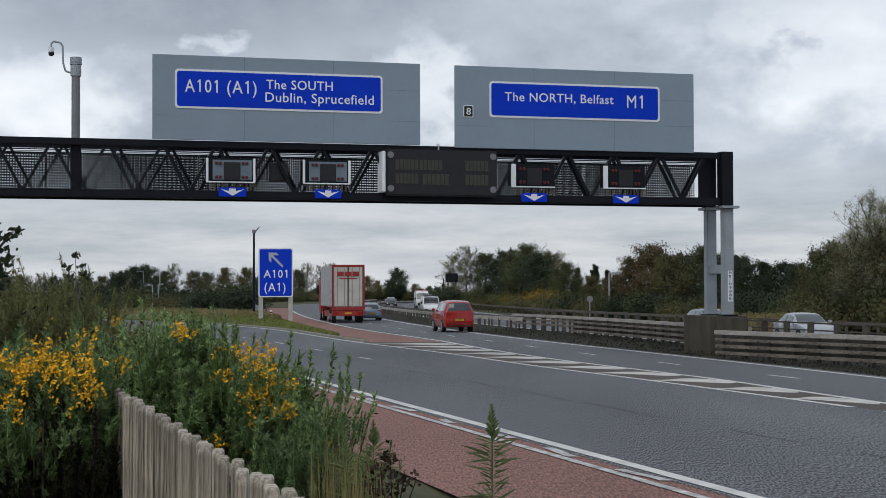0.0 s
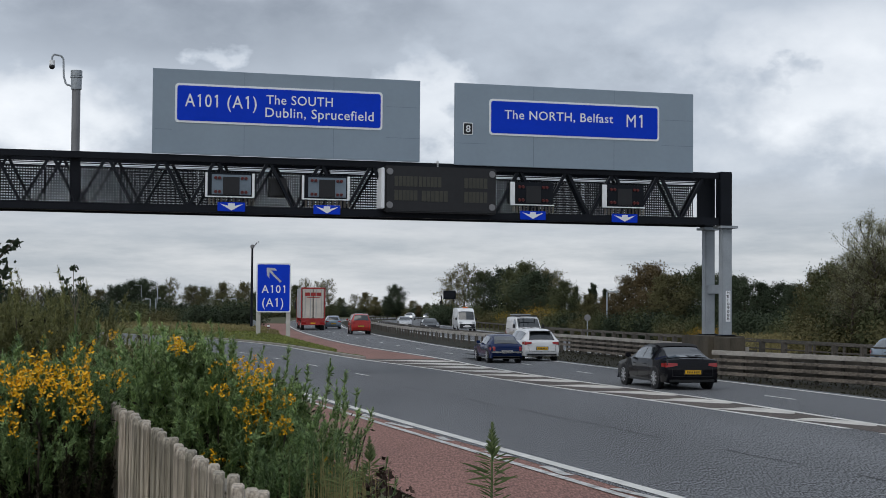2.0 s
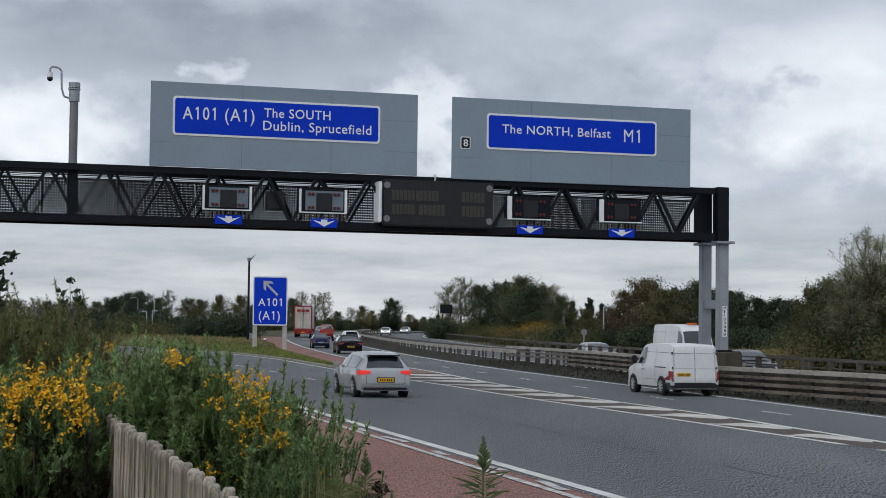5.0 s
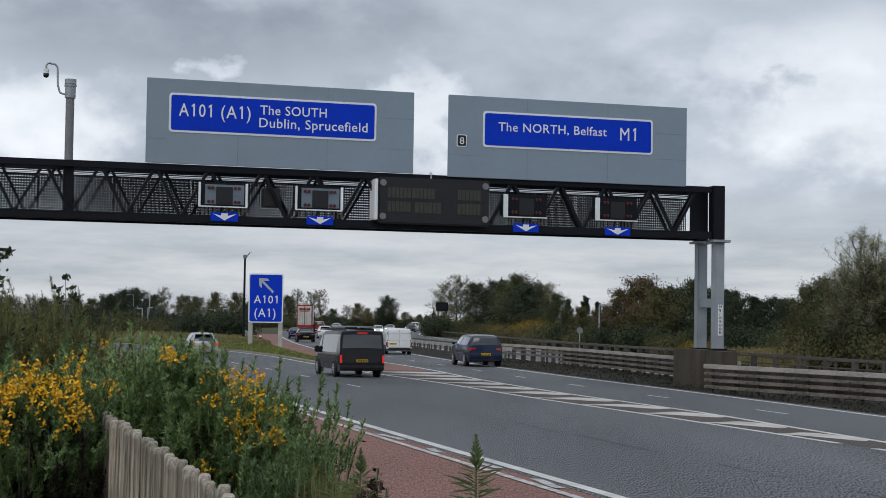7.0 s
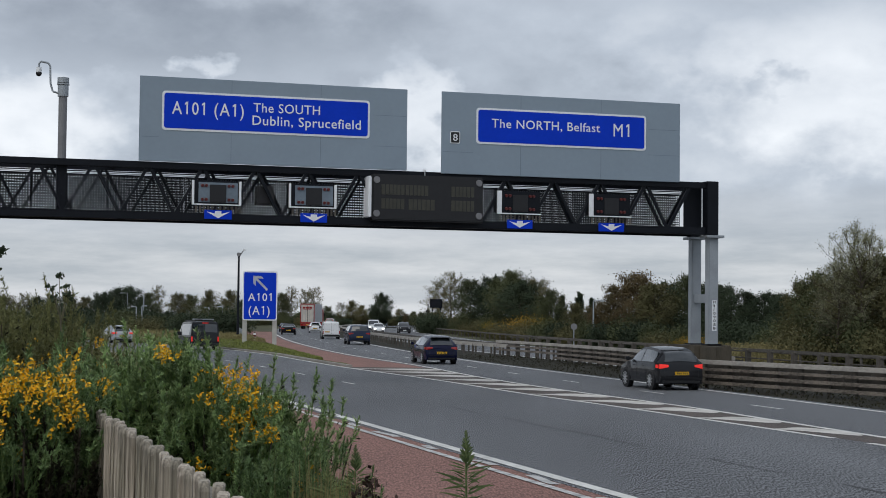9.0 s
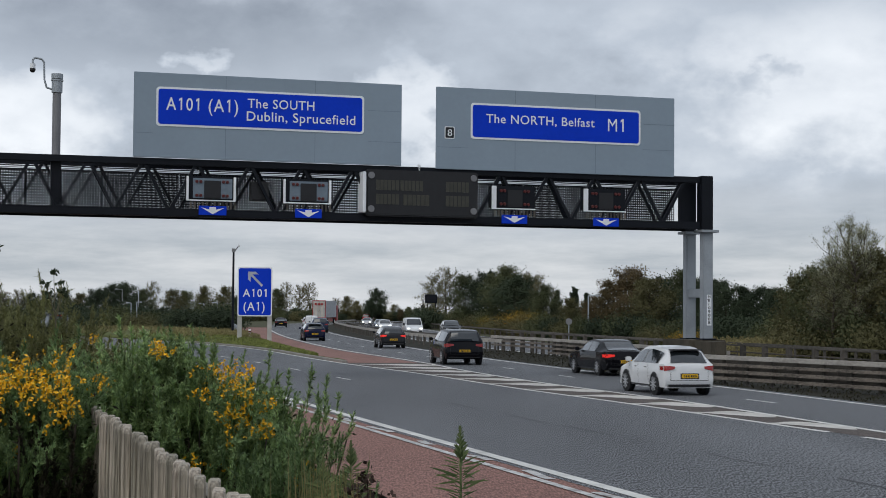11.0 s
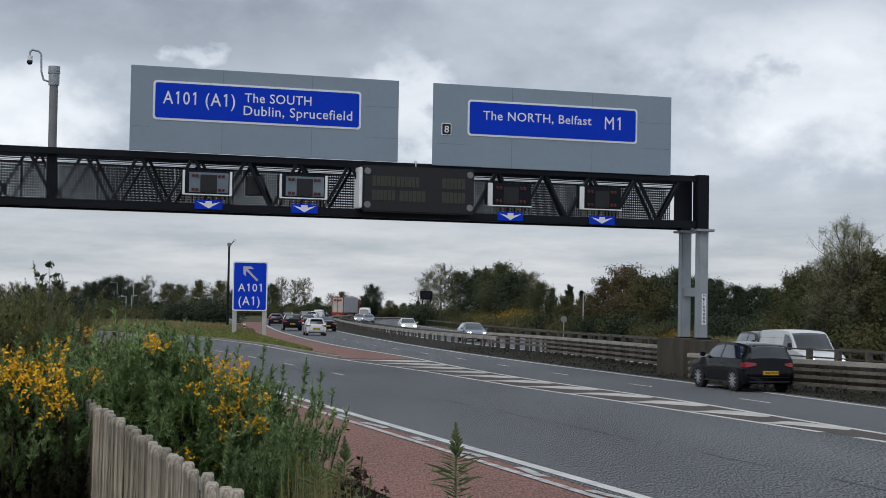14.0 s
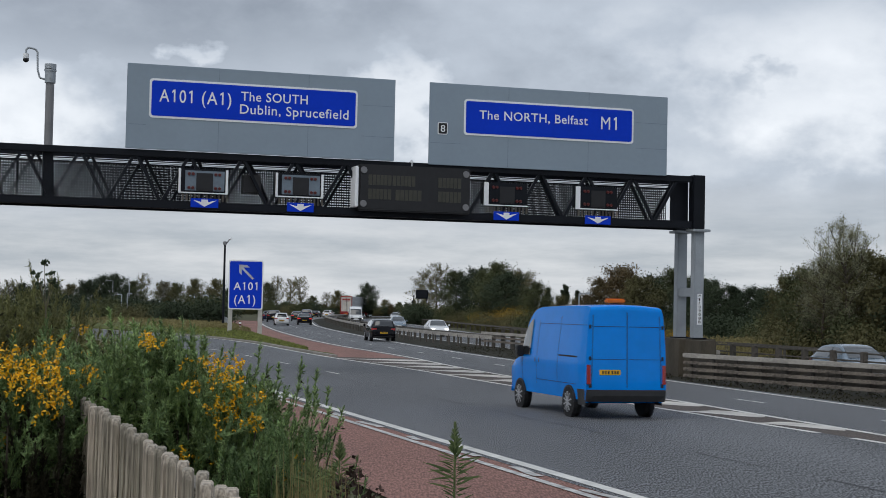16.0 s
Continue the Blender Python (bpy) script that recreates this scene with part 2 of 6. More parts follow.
# ---- the plan: lines of the road, X as a function of Y ----
SLIP_EDGE = knots((14.9, -20), (3.75, 19.5), (0.0, 32.7), (-5.6, 52.8), (-9.3, 66), (-18.9, 100.7), (-29.5, 130), (-52, 170))
SLIP_RIGHT = knots((20.5, -5), (8.66, 34.2), (7.12, 39.6), (5.0, 47), (3.75, 51), (0.0, 65), (-4.0, 78.2), (-7.3, 91), (-9.9, 101.6), (-15.6, 118.5), (-26, 140), (-47, 172))
LANE_LEFT = knots((21.6, -5), (9.7, 35.5), (7.2, 44.5), (4.3, 57.2), (2.2, 67.5), (-0.1, 80.7), (-4.6, 101.7), (-11.0, 141), (-18.0, 196), (-22.9, 243), (-26.3, 285), (-24, 330), (-16, 375), (-4, 430), (16, 500))
LANE_RIGHT = knots((27.5, -5), (11.9, 50.6), (8.85, 62.7), (5.6, 76.5), (2.5, 92), (-1.0, 113), (-4.3, 136), (-7.6, 161), (-11.2, 192), (-14.2, 230), (-17.6, 283), (-16.5, 330), (-10, 370), (4, 430), (24, 500))
MAIN_LEFT = knots((18.3, -5), (9.9, 34.6), (8.6, 40.8), (7.7, 45.2), (6.7, 49), (4.45, 57.2), (2.2, 67.5), (-0.1, 80.7), (-4.6, 101.7), (-11.0, 141), (-18.0, 196), (-22.9, 243), (-26.3, 285), (-24, 330), (-16, 375), (-4, 430), (16, 500))
MAIN_RIGHT = knots((24.0, -5), (12.65, 44.2), (11.5, 49.8), (8.65, 62.7), (5.6, 76.5), (2.5, 92), (-1.0, 113), (-4.3, 136), (-7.6, 161), (-11.2, 192), (-14.2, 230), (-17.6, 283), (-16.5, 330), (-10, 370), (4, 430), (24, 500))
REAR_LINE = knots((30.5, -5), (14.3, 53.2), (11.8, 63.5), (8.8, 78.7), (6.2, 94), (3.9, 104), (-1.1, 131), (-4.6, 157), (-7.6, 185), (-11.2, 225), (-15.0, 283), (-14.0, 325), (-7.5, 370), (7, 430), (27, 500))
BARRIER = knots((11.3, 70), (10.05, 78), (7.3, 93), (5.9, 99), (3.9, 106), (-1.1, 131), (-4.6, 157), (-7.6, 185), (-11.2, 225), (-15.0, 283), (-14.0, 325), (-7.5, 370), (7, 430), (27, 500))
GRASS_BACK = knots((-4.4, 82), (-7.2, 99.4), (-10.2, 117.5), (-13.5, 138.7), (-17.7, 170), (-22, 202), (-27, 240))


def main_mid(y):
    return (MAIN_LEFT(y) + MAIN_RIGHT(y)) / 2


def near_barrier(y):
    return 9.98 - 0.496 * (y - 59.4)


def far_side(d):
    return lambda y: REAR_LINE(y) + d


def steps(a, b, n):
    return [a + (b - a) * i / n for i in range(n + 1)]


def ribbon(left, right, y0, y1, n, z, name, mat, parent=None, cols=1):
    rows = [[(left(y) + (right(y) - left(y)) * c / cols, y, z) for c in range(cols + 1)] for y in steps(y0, y1, n)]
    return part(name, sheet(rows), mat, parent)


def near_ground(x, y):
    """Height of the land: a bank with a fence beside the road, level fields beyond."""
    d = SLIP_EDGE(y) - 3.6 - x
    drop = 0.14 * min(1, max(0, x - REAR_LINE(y) - 1.9) / 0.6) if -60 < y < 520 else 0.14
    bank = 1.05 * min(1, max(0, (d - 0.3) / 4.0)) if y < 60 else 1.05 * min(1, max(0, (d - 0.3) / 4.0)) * max(0, 1 - (y - 60) / 30)
    return bank + 0.06 * noise.noise((x * 0.5, y * 0.5, 0)) * min(1, max(0, d)) - 0.06 - (drop if x > 0 or y > 60 else 0)


# ---- ground and road ----
def build_ground():
    xs = sorted(set([-3000, -1200, -500, -250, -160] + [-110 + i * 5 for i in range(16)] + [-34 + i * 1.0 for i in range(34)] + [i * 1.5 for i in range(22)] + [40 + i * 12 for i in range(14)] + [300, 600, 1400, 3000]))
    ys = sorted(set([-600, -200, -80, -30] + [-20 + i * 0.8 for i in range(75)] + [40 + i * 5 for i in range(40)] + [260, 330, 420, 560, 800, 1400, 3000, 4500]))
    ob = part("ground", sheet([[(x, y, near_ground(x, y)) for x in xs] for y in ys]), VERGE, smooth=True)
    tagged(ob, "rough grassy land and bank beside the road", "ground", kind="structure")


def build_road():
    road = part("road", sheet([[(SLIP_EDGE(y) - 0.25, y, 0), (SLIP_RIGHT(y), y, 0), (MAIN_LEFT(y), y, 0), (MAIN_RIGHT(y) + 0.5, y, 0)] for y in steps(-40, 79, 60)]), ASPHALT)
    tagged(road, "dark grey asphalt carriageway with white markings", "road", kind="structure")
    ribbon(lambda y: SLIP_EDGE(y) - 0.25, lambda y: SLIP_RIGHT(y) + 0.2, 79, 172, 40, 0, "slip_road", ASPHALT, road)
    ribbon(lambda y: MAIN_LEFT(y) - 0.3, lambda y: MAIN_RIGHT(y) + 0.5, 79, 480, 90, 0, "main_road", ASPHALT, road)
    ribbon(lambda y: SLIP_EDGE(y) - 3.5, lambda y: SLIP_EDGE(y) - 0.25, -40, 130, 60, -0.004, "hard_shoulder", RED_ASPHALT, road)
    ribbon(lambda y: SLIP_RIGHT(y) + 0.2, lambda y: MAIN_LEFT(y) - 0.1, 30, 79, 40, 0.004, "hatched_ground", HATCH_GROUND, road)
    ribbon(lambda y: GRASS_BACK(y) - 0.3, lambda y: MAIN_LEFT(y) - 0.3, 79, 240, 50, 0.003, "red_nose", RED_ASPHALT, road)
    part("far_carriageway", sheet([[(REAR_LINE(y) + 2.6, y, -0.12), (REAR_LINE(y) + 13.5, y, -0.12)] for y in steps(-40, 480, 120)]), ASPHALT, road)
    # lines
    def line(f, w, y0, y1, n, name="edge_line", mat=ROAD_PAINT, z=0.009):
        return ribbon(lambda y: f(y) - w / 2, lambda y: f(y) + w / 2, y0, y1, n, z, name, mat, road)
    line(lambda y: SLIP_EDGE(y), 0.24, -20, 150, 70)
    line(lambda y: SLIP_EDGE(y) - 0.62, 0.16, -20, 100, 70, "worn_edge_line", WORN_PAINT)
    rng = random.Random(3)
    for i in range(26):
        y = 12 + i * 3.1
        line(lambda v: SLIP_EDGE(v) - 0.36 + 0.05 * math.sin(v * 3), 0.17, y, y + rng.uniform(0.9, 1.7), 4, "worn_stripe", WORN_PAINT)
    line(lambda y: SLIP_RIGHT(y) + 0.1, 0.2, 34.5, 172, 80)
    for i in range(4):
        line(lambda y: SLIP_RIGHT(y) + 0.1, 0.2, 33.2 - i * 3.2, 33.2 - i * 3.2 - 2.2, 2, "lane_dash")
    line(lambda y: MAIN_LEFT(y), 0.2, 29, 400, 150)
    line(lambda y: MAIN_RIGHT(y), 0.2, -20, 400, 160)
    for i in range(-6, 40):
        y = 45.6 + i * 8.62
        line(main_mid, 0.12, y, y + 2.0, 2, "lane_dash")
        line(far_side(8.4), 0.12, y, y + 2.0, 2, "lane_dash", z=-0.111)
    line(far_side(3.6), 0.2, -20, 440, 110, z=-0.111)
    line(far_side(12.6), 0.2, -20, 440, 110, z=-0.111)
    for i in range(7):
        y = 59.3 + i * 8.95
        line(lambda v: -2.85 - (v - 60.1) * 0.278 - max(0, v - 80) ** 2 * 0.004, 0.12, y, y + 2.0, 2, "lane_dash")
    # chevron stripes
    for i in range(13):
        y = 36.7 + i * 3.95
        if y > 79:
            break
        w = MAIN_LEFT(y) - SLIP_RIGHT(y)
        rows = []
        for k in range(13):
            t = k / 12
            yc = y + 0.45 - 0.75 * t + 0.1 * math.sin(i * 2.1 + t * 5)
            thick = 0.35 + 2.1 * math.sin(math.pi * min(1, t / 0.78) / 2) ** 2.2 - 1.4 * max(0, (t - 0.78) / 0.22) ** 1.5
            a, b = yc - thick / 2, yc + thick / 2
            rows.append([(SLIP_RIGHT(q) + 0.16 + (MAIN_LEFT(q) - SLIP_RIGHT(q) - 0.24) * t, q, 0.0095) for q in (a, b)])
        part("chevron_stripe", sheet(rows), CHEVRON_PAINT, road)
    ribbon(lambda y: MAIN_RIGHT(y) + 0.5, lambda y: REAR_LINE(y) + 2.3, -40, 480, 130, -0.012, "median_soil", SOIL, road)
    for i in range(11):
        y = 16 + i * 5.2
        line(lambda v: SLIP_EDGE(v) * 0.55 + SLIP_RIGHT(v) * 0.45 + 0.05 * math.sin(v * 1.3), 0.05, y, y + 4.6 - (i % 3) * 0.9, 12, "tar_seam", SEAM, 0.005)
    # grass island with its kerb
    ys = steps(80, 160, 50)
    rows = []
    for y in ys:
        a, b = SLIP_RIGHT(y) + 0.65, GRASS_BACK(y) - 0.35
        if b < a + 0.05:
            b = a + 0.05
        rows.append([(a, y, 0.02)] + [(a + (b - a) * k / 6, y, 0.12 + 0.5 * min(1, (b - a) / 12) * math.sin(math.pi * k / 6) + 0.05 * noise.noise((k, y * 0.3, 0))) for k in range(7)] + [(b, y, 0.0)])
    island = part("grass_island", sheet(rows), GRASS, smooth=True)
    tagged(island, "grassy island between slip road and main road", "grass verge", kind="structure")
    kerb = thing("kerb", "pale worn kerb round the tip of the island", "kerb", kind="structure")
    stone = bmesh.new()
    box(stone, -0.13, 0.13, -0.46, 0.46, 0, 0.13, 0.02)
    first = part("kerb_stone", stone, KERB, kerb)
    for i, y in enumerate(steps(79.5, 125, 48)):
        x = SLIP_RIGHT(y) + 0.5
        a = math.degrees(math.atan2(-(SLIP_RIGHT(y + 0.5) - SLIP_RIGHT(y - 0.5)), 1))
        m = pose(x, y, -0.02, 0, 0, a)
        if i == 0:
            first.matrix_basis = m
        else:
            again(first, m)


build_ground()
build_road()


# ---- gantry ----
GANTRY = pose(0, 60.7, 0, 0, 0, math.degrees(math.atan(0.295)))
G_BOTTOM, G_TOP, G_DEPTH, G_LEFT, G_RIGHT = 5.84, 7.92, 1.5, -19.0, 11.95


def letters(body, x, z, width, height, y, mat, parent, name="letter"):
    """Raised letters, one part each, in the xz plane from x on, as wide and as high as told."""
    cu = bpy.data.curves.new("letters", "FONT")
    cu.body, cu.extrude, cu.resolution_u, cu.offset = body, 0.003, 3, 0.0 if "M" in body else 0.006
    cu.space_character = 1.16 if "1" in body else 1.06
    ob = bpy.data.objects.new("letters", cu)
    scene.collection.objects.link(ob)
    bpy.context.view_layer.update()
    me = bpy.data.meshes.new_from_object(ob.evaluated_get(bpy.context.evaluated_depsgraph_get()))
    bpy.data.objects.remove(ob)
    pts = [v.co.copy() for v in me.vertices]
    root = list(range(len(pts)))

    def find(i):
        while root[i] != i:
            root[i] = root[root[i]]
            i = root[i]
        return i

    for e in me.edges:
        root[find(e.vertices[0])] = find(e.vertices[1])
    spans = {}
    for i, c in enumerate(pts):
        r = find(i)
        a, b = spans.get(r, (9e9, -9e9))
        spans[r] = (min(a, c.x), max(b, c.x))
    groups = []
    for r, (a, b) in sorted(spans.items(), key=lambda q: q[1]):
        if groups and a < groups[-1][1] - 0.02:
            groups[-1][1] = max(b, groups[-1][1])
            groups[-1][2].add(r)
        else:
            groups.append([a, b, {r}])
    x0 = groups[0][0]
    sx, sz = width / (max(g[1] for g in groups) - x0), height / 0.70
    signs = body.replace(" ", "")
    for k, (a, b, members) in enumerate(groups):
        bm = bmesh.new()
        if len(signs) == len(groups) and signs[k] == "1":
            # a one with its flag
            r, w = b + 0.02, 0.105
            flag = [(r - w, 0.0), (r, 0.0), (r, 0.70), (r - w + 0.02, 0.70), (r - w - 0.11, 0.615), (r - w - 0.11, 0.51), (r - w, 0.57)]
            rim = [[bm.verts.new(((px - x0) * sx, py, pz * sz)) for px, pz in flag] for py in (-0.003, 0.003)]
            bm.faces.new(rim[0])
            bm.faces.new(rim[1][::-1])
            for i in range(7):
                bm.faces.new((rim[0][i], rim[1][i], rim[1][(i + 1) % 7], rim[0][(i + 1) % 7]))
            bmesh.ops.recalc_face_normals(bm, faces=bm.faces)
            part(name, bm, mat, parent, m=pose(x, y, z))
            continue
        ids = {i: bm.verts.new(((c.x - x0) * sx, -c.z, c.y * sz)) for i, c in enumerate(pts) if find(i) in members}
        for f in me.polygons:
            if f.vertices[0] in ids:
                bm.faces.new([ids[v] for v in f.vertices])
        bmesh.ops.recalc_face_normals(bm, faces=bm.faces)
        part(name, bm, mat, parent, m=pose(x, y, z))


def rounded_plate(bm, x0, x1, z0, z1, y, thick, r):
    pts = []
    for cx, cz, a0 in ((x1 - r, z1 - r, 0), (x0 + r, z1 - r, 90), (x0 + r, z0 + r, 180), (x1 - r, z0 + r, 270)):
        for k in range(5):
            a = radians(a0 + k * 22.5)
            pts.append((cx + r * math.cos(a), cz + r * math.sin(a)))
    front = [bm.verts.new((p[0], y, p[1])) for p in pts]
    back = [bm.verts.new((p[0], y + thick, p[1])) for p in pts]
    bm.faces.new(front)
    bm.faces.new(back[::-1])
    n = len(pts)
    for i in range(n):
        bm.faces.new((front[i], back[i], back[(i + 1) % n], front[(i + 1) % n]))
    bmesh.ops.recalc_face_normals(bm, faces=bm.faces)
    return bm


def blue_panel(parent, x0, x1, z0, z1, y, border, r):
    p = part("blue_panel_border", rounded_plate(bmesh.new(), x0, x1, z0, z1, y - 0.02, 0.016, r), SIGN_WHITE, parent, "white border of the blue panel")
    part("blue_panel", rounded_plate(bmesh.new(), x0 + border, x1 - border, z0 + border, z1 - border, y - 0.026, 0.01, r * 0.75), SIGN_BLUE, p, "blue panel")


def build_gantry():
    g = thing("sign_gantry", "dark steel lattice sign gantry across the road on grey legs", "gantry", m=GANTRY)
    for name, y in (("front", 0.0), ("back", G_DEPTH)):
        for z0, z1 in ((G_BOTTOM, G_BOTTOM + 0.3), (G_TOP - 0.24, G_TOP)):
            part("chord", box(bmesh.new(), G_LEFT, G_RIGHT - 0.5, y, y + 0.2, z0, z1, 0.015), DARK_STEEL, g)
    zl, zh = G_BOTTOM + 0.26, G_TOP - 0.2
    for side, start, r in ((0.1, -19.09, 0.078), (G_DEPTH + 0.1, -18.6, 0.072)):
        for i in range(16):
            a = start + i * 1.93
            for p, q in ((a, a + 0.92), (a + 1.86, a + 1.02)):
                if G_LEFT - 0.2 < p < G_RIGHT - 0.5 and q < G_RIGHT - 0.5:
                    part("diagonal", bar(bmesh.new(), (p, side, zl), (q, side, zh), r, 4), DARK_STEEL, g)
    for i in range(15):
        x = G_LEFT + 0.5 + i * 2.05
        part("cross_tie", bar(bmesh.new(), (x, 0.1, G_TOP - 0.1), (x + 0.9, G_DEPTH + 0.1, G_TOP - 0.1), 0.05, 4), DARK_STEEL, g)
    for z in (G_TOP - 0.34, G_TOP - 0.46):
        part("cable_tray", box(bmesh.new(), G_LEFT, G_RIGHT - 0.6, 0.9, 0.96, z - 0.02, z + 0.02), DARK_STEEL, g)
    part("end_frame", box(bmesh.new(), G_RIGHT - 0.5, G_RIGHT, -0.1, 0.35, G_BOTTOM - 0.02, G_TOP + 0.04, 0.02), DARK_STEEL, g)
    part("end_frame", box(bmesh.new(), G_RIGHT - 0.5, G_RIGHT, G_DEPTH - 0.1, G_DEPTH + 0.3, G_BOTTOM - 0.02, G_TOP + 0.04, 0.02), DARK_STEEL, g)
    part("walkway", box(bmesh.new(), G_LEFT, G_RIGHT - 0.5, 0.22, G_DEPTH - 0.02, G_BOTTOM + 0.08, G_BOTTOM + 0.16), DARK_STEEL, g)
    for y in (-0.02, G_DEPTH):
        leg = part("leg", box(bmesh.new(), G_RIGHT - 0.38, G_RIGHT + 0.04, y, y + 0.36, 1.5, G_BOTTOM - 0.1, 0.03), GREY_STEEL, g)
        part("flange", box(bmesh.new(), G_RIGHT - 0.55, G_RIGHT + 0.2, y - 0.2, y + 0.5, G_BOTTOM - 0.12, G_BOTTOM - 0.02, 0.01), GREY_STEEL, leg)
        part("base_plate", box(bmesh.new(), G_RIGHT - 0.48, G_RIGHT + 0.14, y - 0.1, y + 0.44, 1.48, 1.53), DARK_STEEL, leg)
        part("leg", box(bmesh.new(), G_LEFT + 0.2, G_LEFT + 0.63, y, y + 0.36, 0.0, G_BOTTOM - 0.02, 0.03), GREY_STEEL, g)
    part("tie", box(bmesh.new(), G_RIGHT - 0.30, G_RIGHT - 0.04, 0.34, G_DEPTH + 0.02, 3.15, 3.5, 0.02), GREY_STEEL, g)
    return g


def build_signs():
    a = thing("gantry_sign", "large grey gantry sign with a blue panel for the south", "road sign", "gantry signs", GANTRY)
    back = box(bmesh.new(), -10.79, -0.90, -0.12, -0.04, 7.93, 10.97, 0.012)
    part("backboard", back, SIGN_GREY, a)
    blue_panel(a, -10.0, -2.35, 9.06, 10.47, -0.12, 0.075, 0.12)
    y = -0.152
    letters("A101", -9.65, 9.65, 1.17, 0.455, y, SIGN_WHITE, a)
    letters("(A1)", -8.13, 9.65, 1.07, 0.455, y, SIGN_WHITE, a)
    letters("The SOUTH", -6.71, 9.85, 2.47, 0.335, y, SIGN_WHITE, a)
    letters("Dublin, Sprucefield", -6.74, 9.38, 4.05, 0.345, y, SIGN_WHITE, a)
    b = thing("gantry_sign", "large grey gantry sign with a blue panel for the north", "road sign", "gantry signs", GANTRY)
    part("backboard", box(bmesh.new(), 0.45, 10.25, -0.12, -0.04, 7.87, 10.97, 0.012), SIGN_GREY, b)
    blue_panel(b, 1.81, 8.79, 9.05, 10.42, -0.12, 0.075, 0.12)
    letters("The NORTH, Belfast", 2.42, 9.69, 4.43, 0.335, y, SIGN_WHITE, b)
    letters("M1", 7.41, 9.56, 0.65, 0.50, y, SIGN_WHITE, b)
    for host, xs, z0, z1 in ((a, (-7.5, -4.2), 7.96, 9.04), (b, (3.6, 6.9), 7.90, 9.03), (a, (-7.5, -4.2), 10.49, 10.95), (b, (3.6, 6.9), 10.44, 10.95)):
        for x in xs:
            part("board_joint", box(bmesh.new(), x - 0.007, x + 0.007, -0.124, -0.118, z0, z1), SIGN_JOINT_AND_SHADE, host)
    for host, x0, x1, z in ((a, -2.2, -0.93, 9.95), (a, -2.2, -0.93, 8.8), (b, 8.9, 10.22, 9.9), (b, 8.9, 10.22, 8.9), (b, 0.5, 1.7, 8.7), (a, -10.7, -10.1, 8.8)):
        part("board_joint", box(bmesh.new(), x0, x1, -0.124, -0.118, z - 0.006, z + 0.006), SIGN_JOINT_AND_SHADE, host)
    plate = part("junction_plate", rounded_plate(bmesh.new(), 0.78, 1.17, 9.02, 9.48, -0.14, 0.02, 0.05), SIGN_WHITE, b, "black junction number plate")
    part("junction_field", rounded_plate(bmesh.new(), 0.81, 1.14, 9.05, 9.45, -0.147, 0.01, 0.04), BLACK, plate)
    letters("8", 0.89, 9.12, 0.18, 0.26, -0.155, SIGN_WHITE, plate)


build_gantry()
build_signs()


def build_plinth():
    p = thing("gantry_plinth", "stained concrete plinth under the gantry legs", "plinth", m=GANTRY)
    part("front_block", box(bmesh.new(), 11.12, 11.78, -1.6, -0.12, -0.1, 1.44, 0.03), CONCRETE, p)
    part("main_block", box(bmesh.new(), 10.9, 12.5, -0.12, 2.35, -0.1, 1.48, 0.03), CONCRETE, p)


build_plinth()


# ---- slip road sign ----
def build_slip_sign():
    s = thing("direction_sign", "blue direction sign with a white arrow on two posts", "road sign", m=pose(-12.95, 125.5, 0, 0, 0, 5))
    part("backboard", rounded_plate(bmesh.new(), -1.33, 1.33, 2.05, 5.85, 0, 0.06, 0.16), SIGN_WHITE, s)
    part("blue_face", rounded_plate(bmesh.new(), -1.24, 1.24, 2.14, 5.76, -0.008, 0.01, 0.12), SIGN_BLUE, s)
    letters("A101", -0.92, 3.56, 1.80, 0.60, -0.016, SIGN_WHITE, s)
    letters("(A1)", -0.86, 2.50, 1.62, 0.66, -0.016, SIGN_WHITE, s)
    arrow = bmesh.new()
    c = 0.7071
    def turned(x, z):
        return (-0.02 + (x * c - z * c), -0.014, 4.98 + (x * c + z * c))
    pts = [(-0.09, -0.82), (0.09, -0.82), (0.09, 0.35), (0.42, 0.02), (0.42, 0.30), (0.0, 0.74), (-0.42, 0.30), (-0.42, 0.02), (-0.09, 0.35)]
    arrow.faces.new([arrow.verts.new(turned(*q)) for q in pts])
    bmesh.ops.solidify(arrow, geom=arrow.faces[:], thickness=0.006)
    part("arrow", arrow, SIGN_WHITE, s)
    for x in (-1.15, 1.15):
        part("post", box(bmesh.new(), x - 0.17, x + 0.17, 0.07, 0.37, 0.0, 5.5, 0.02), SIGN_POST, s)


build_slip_sign()


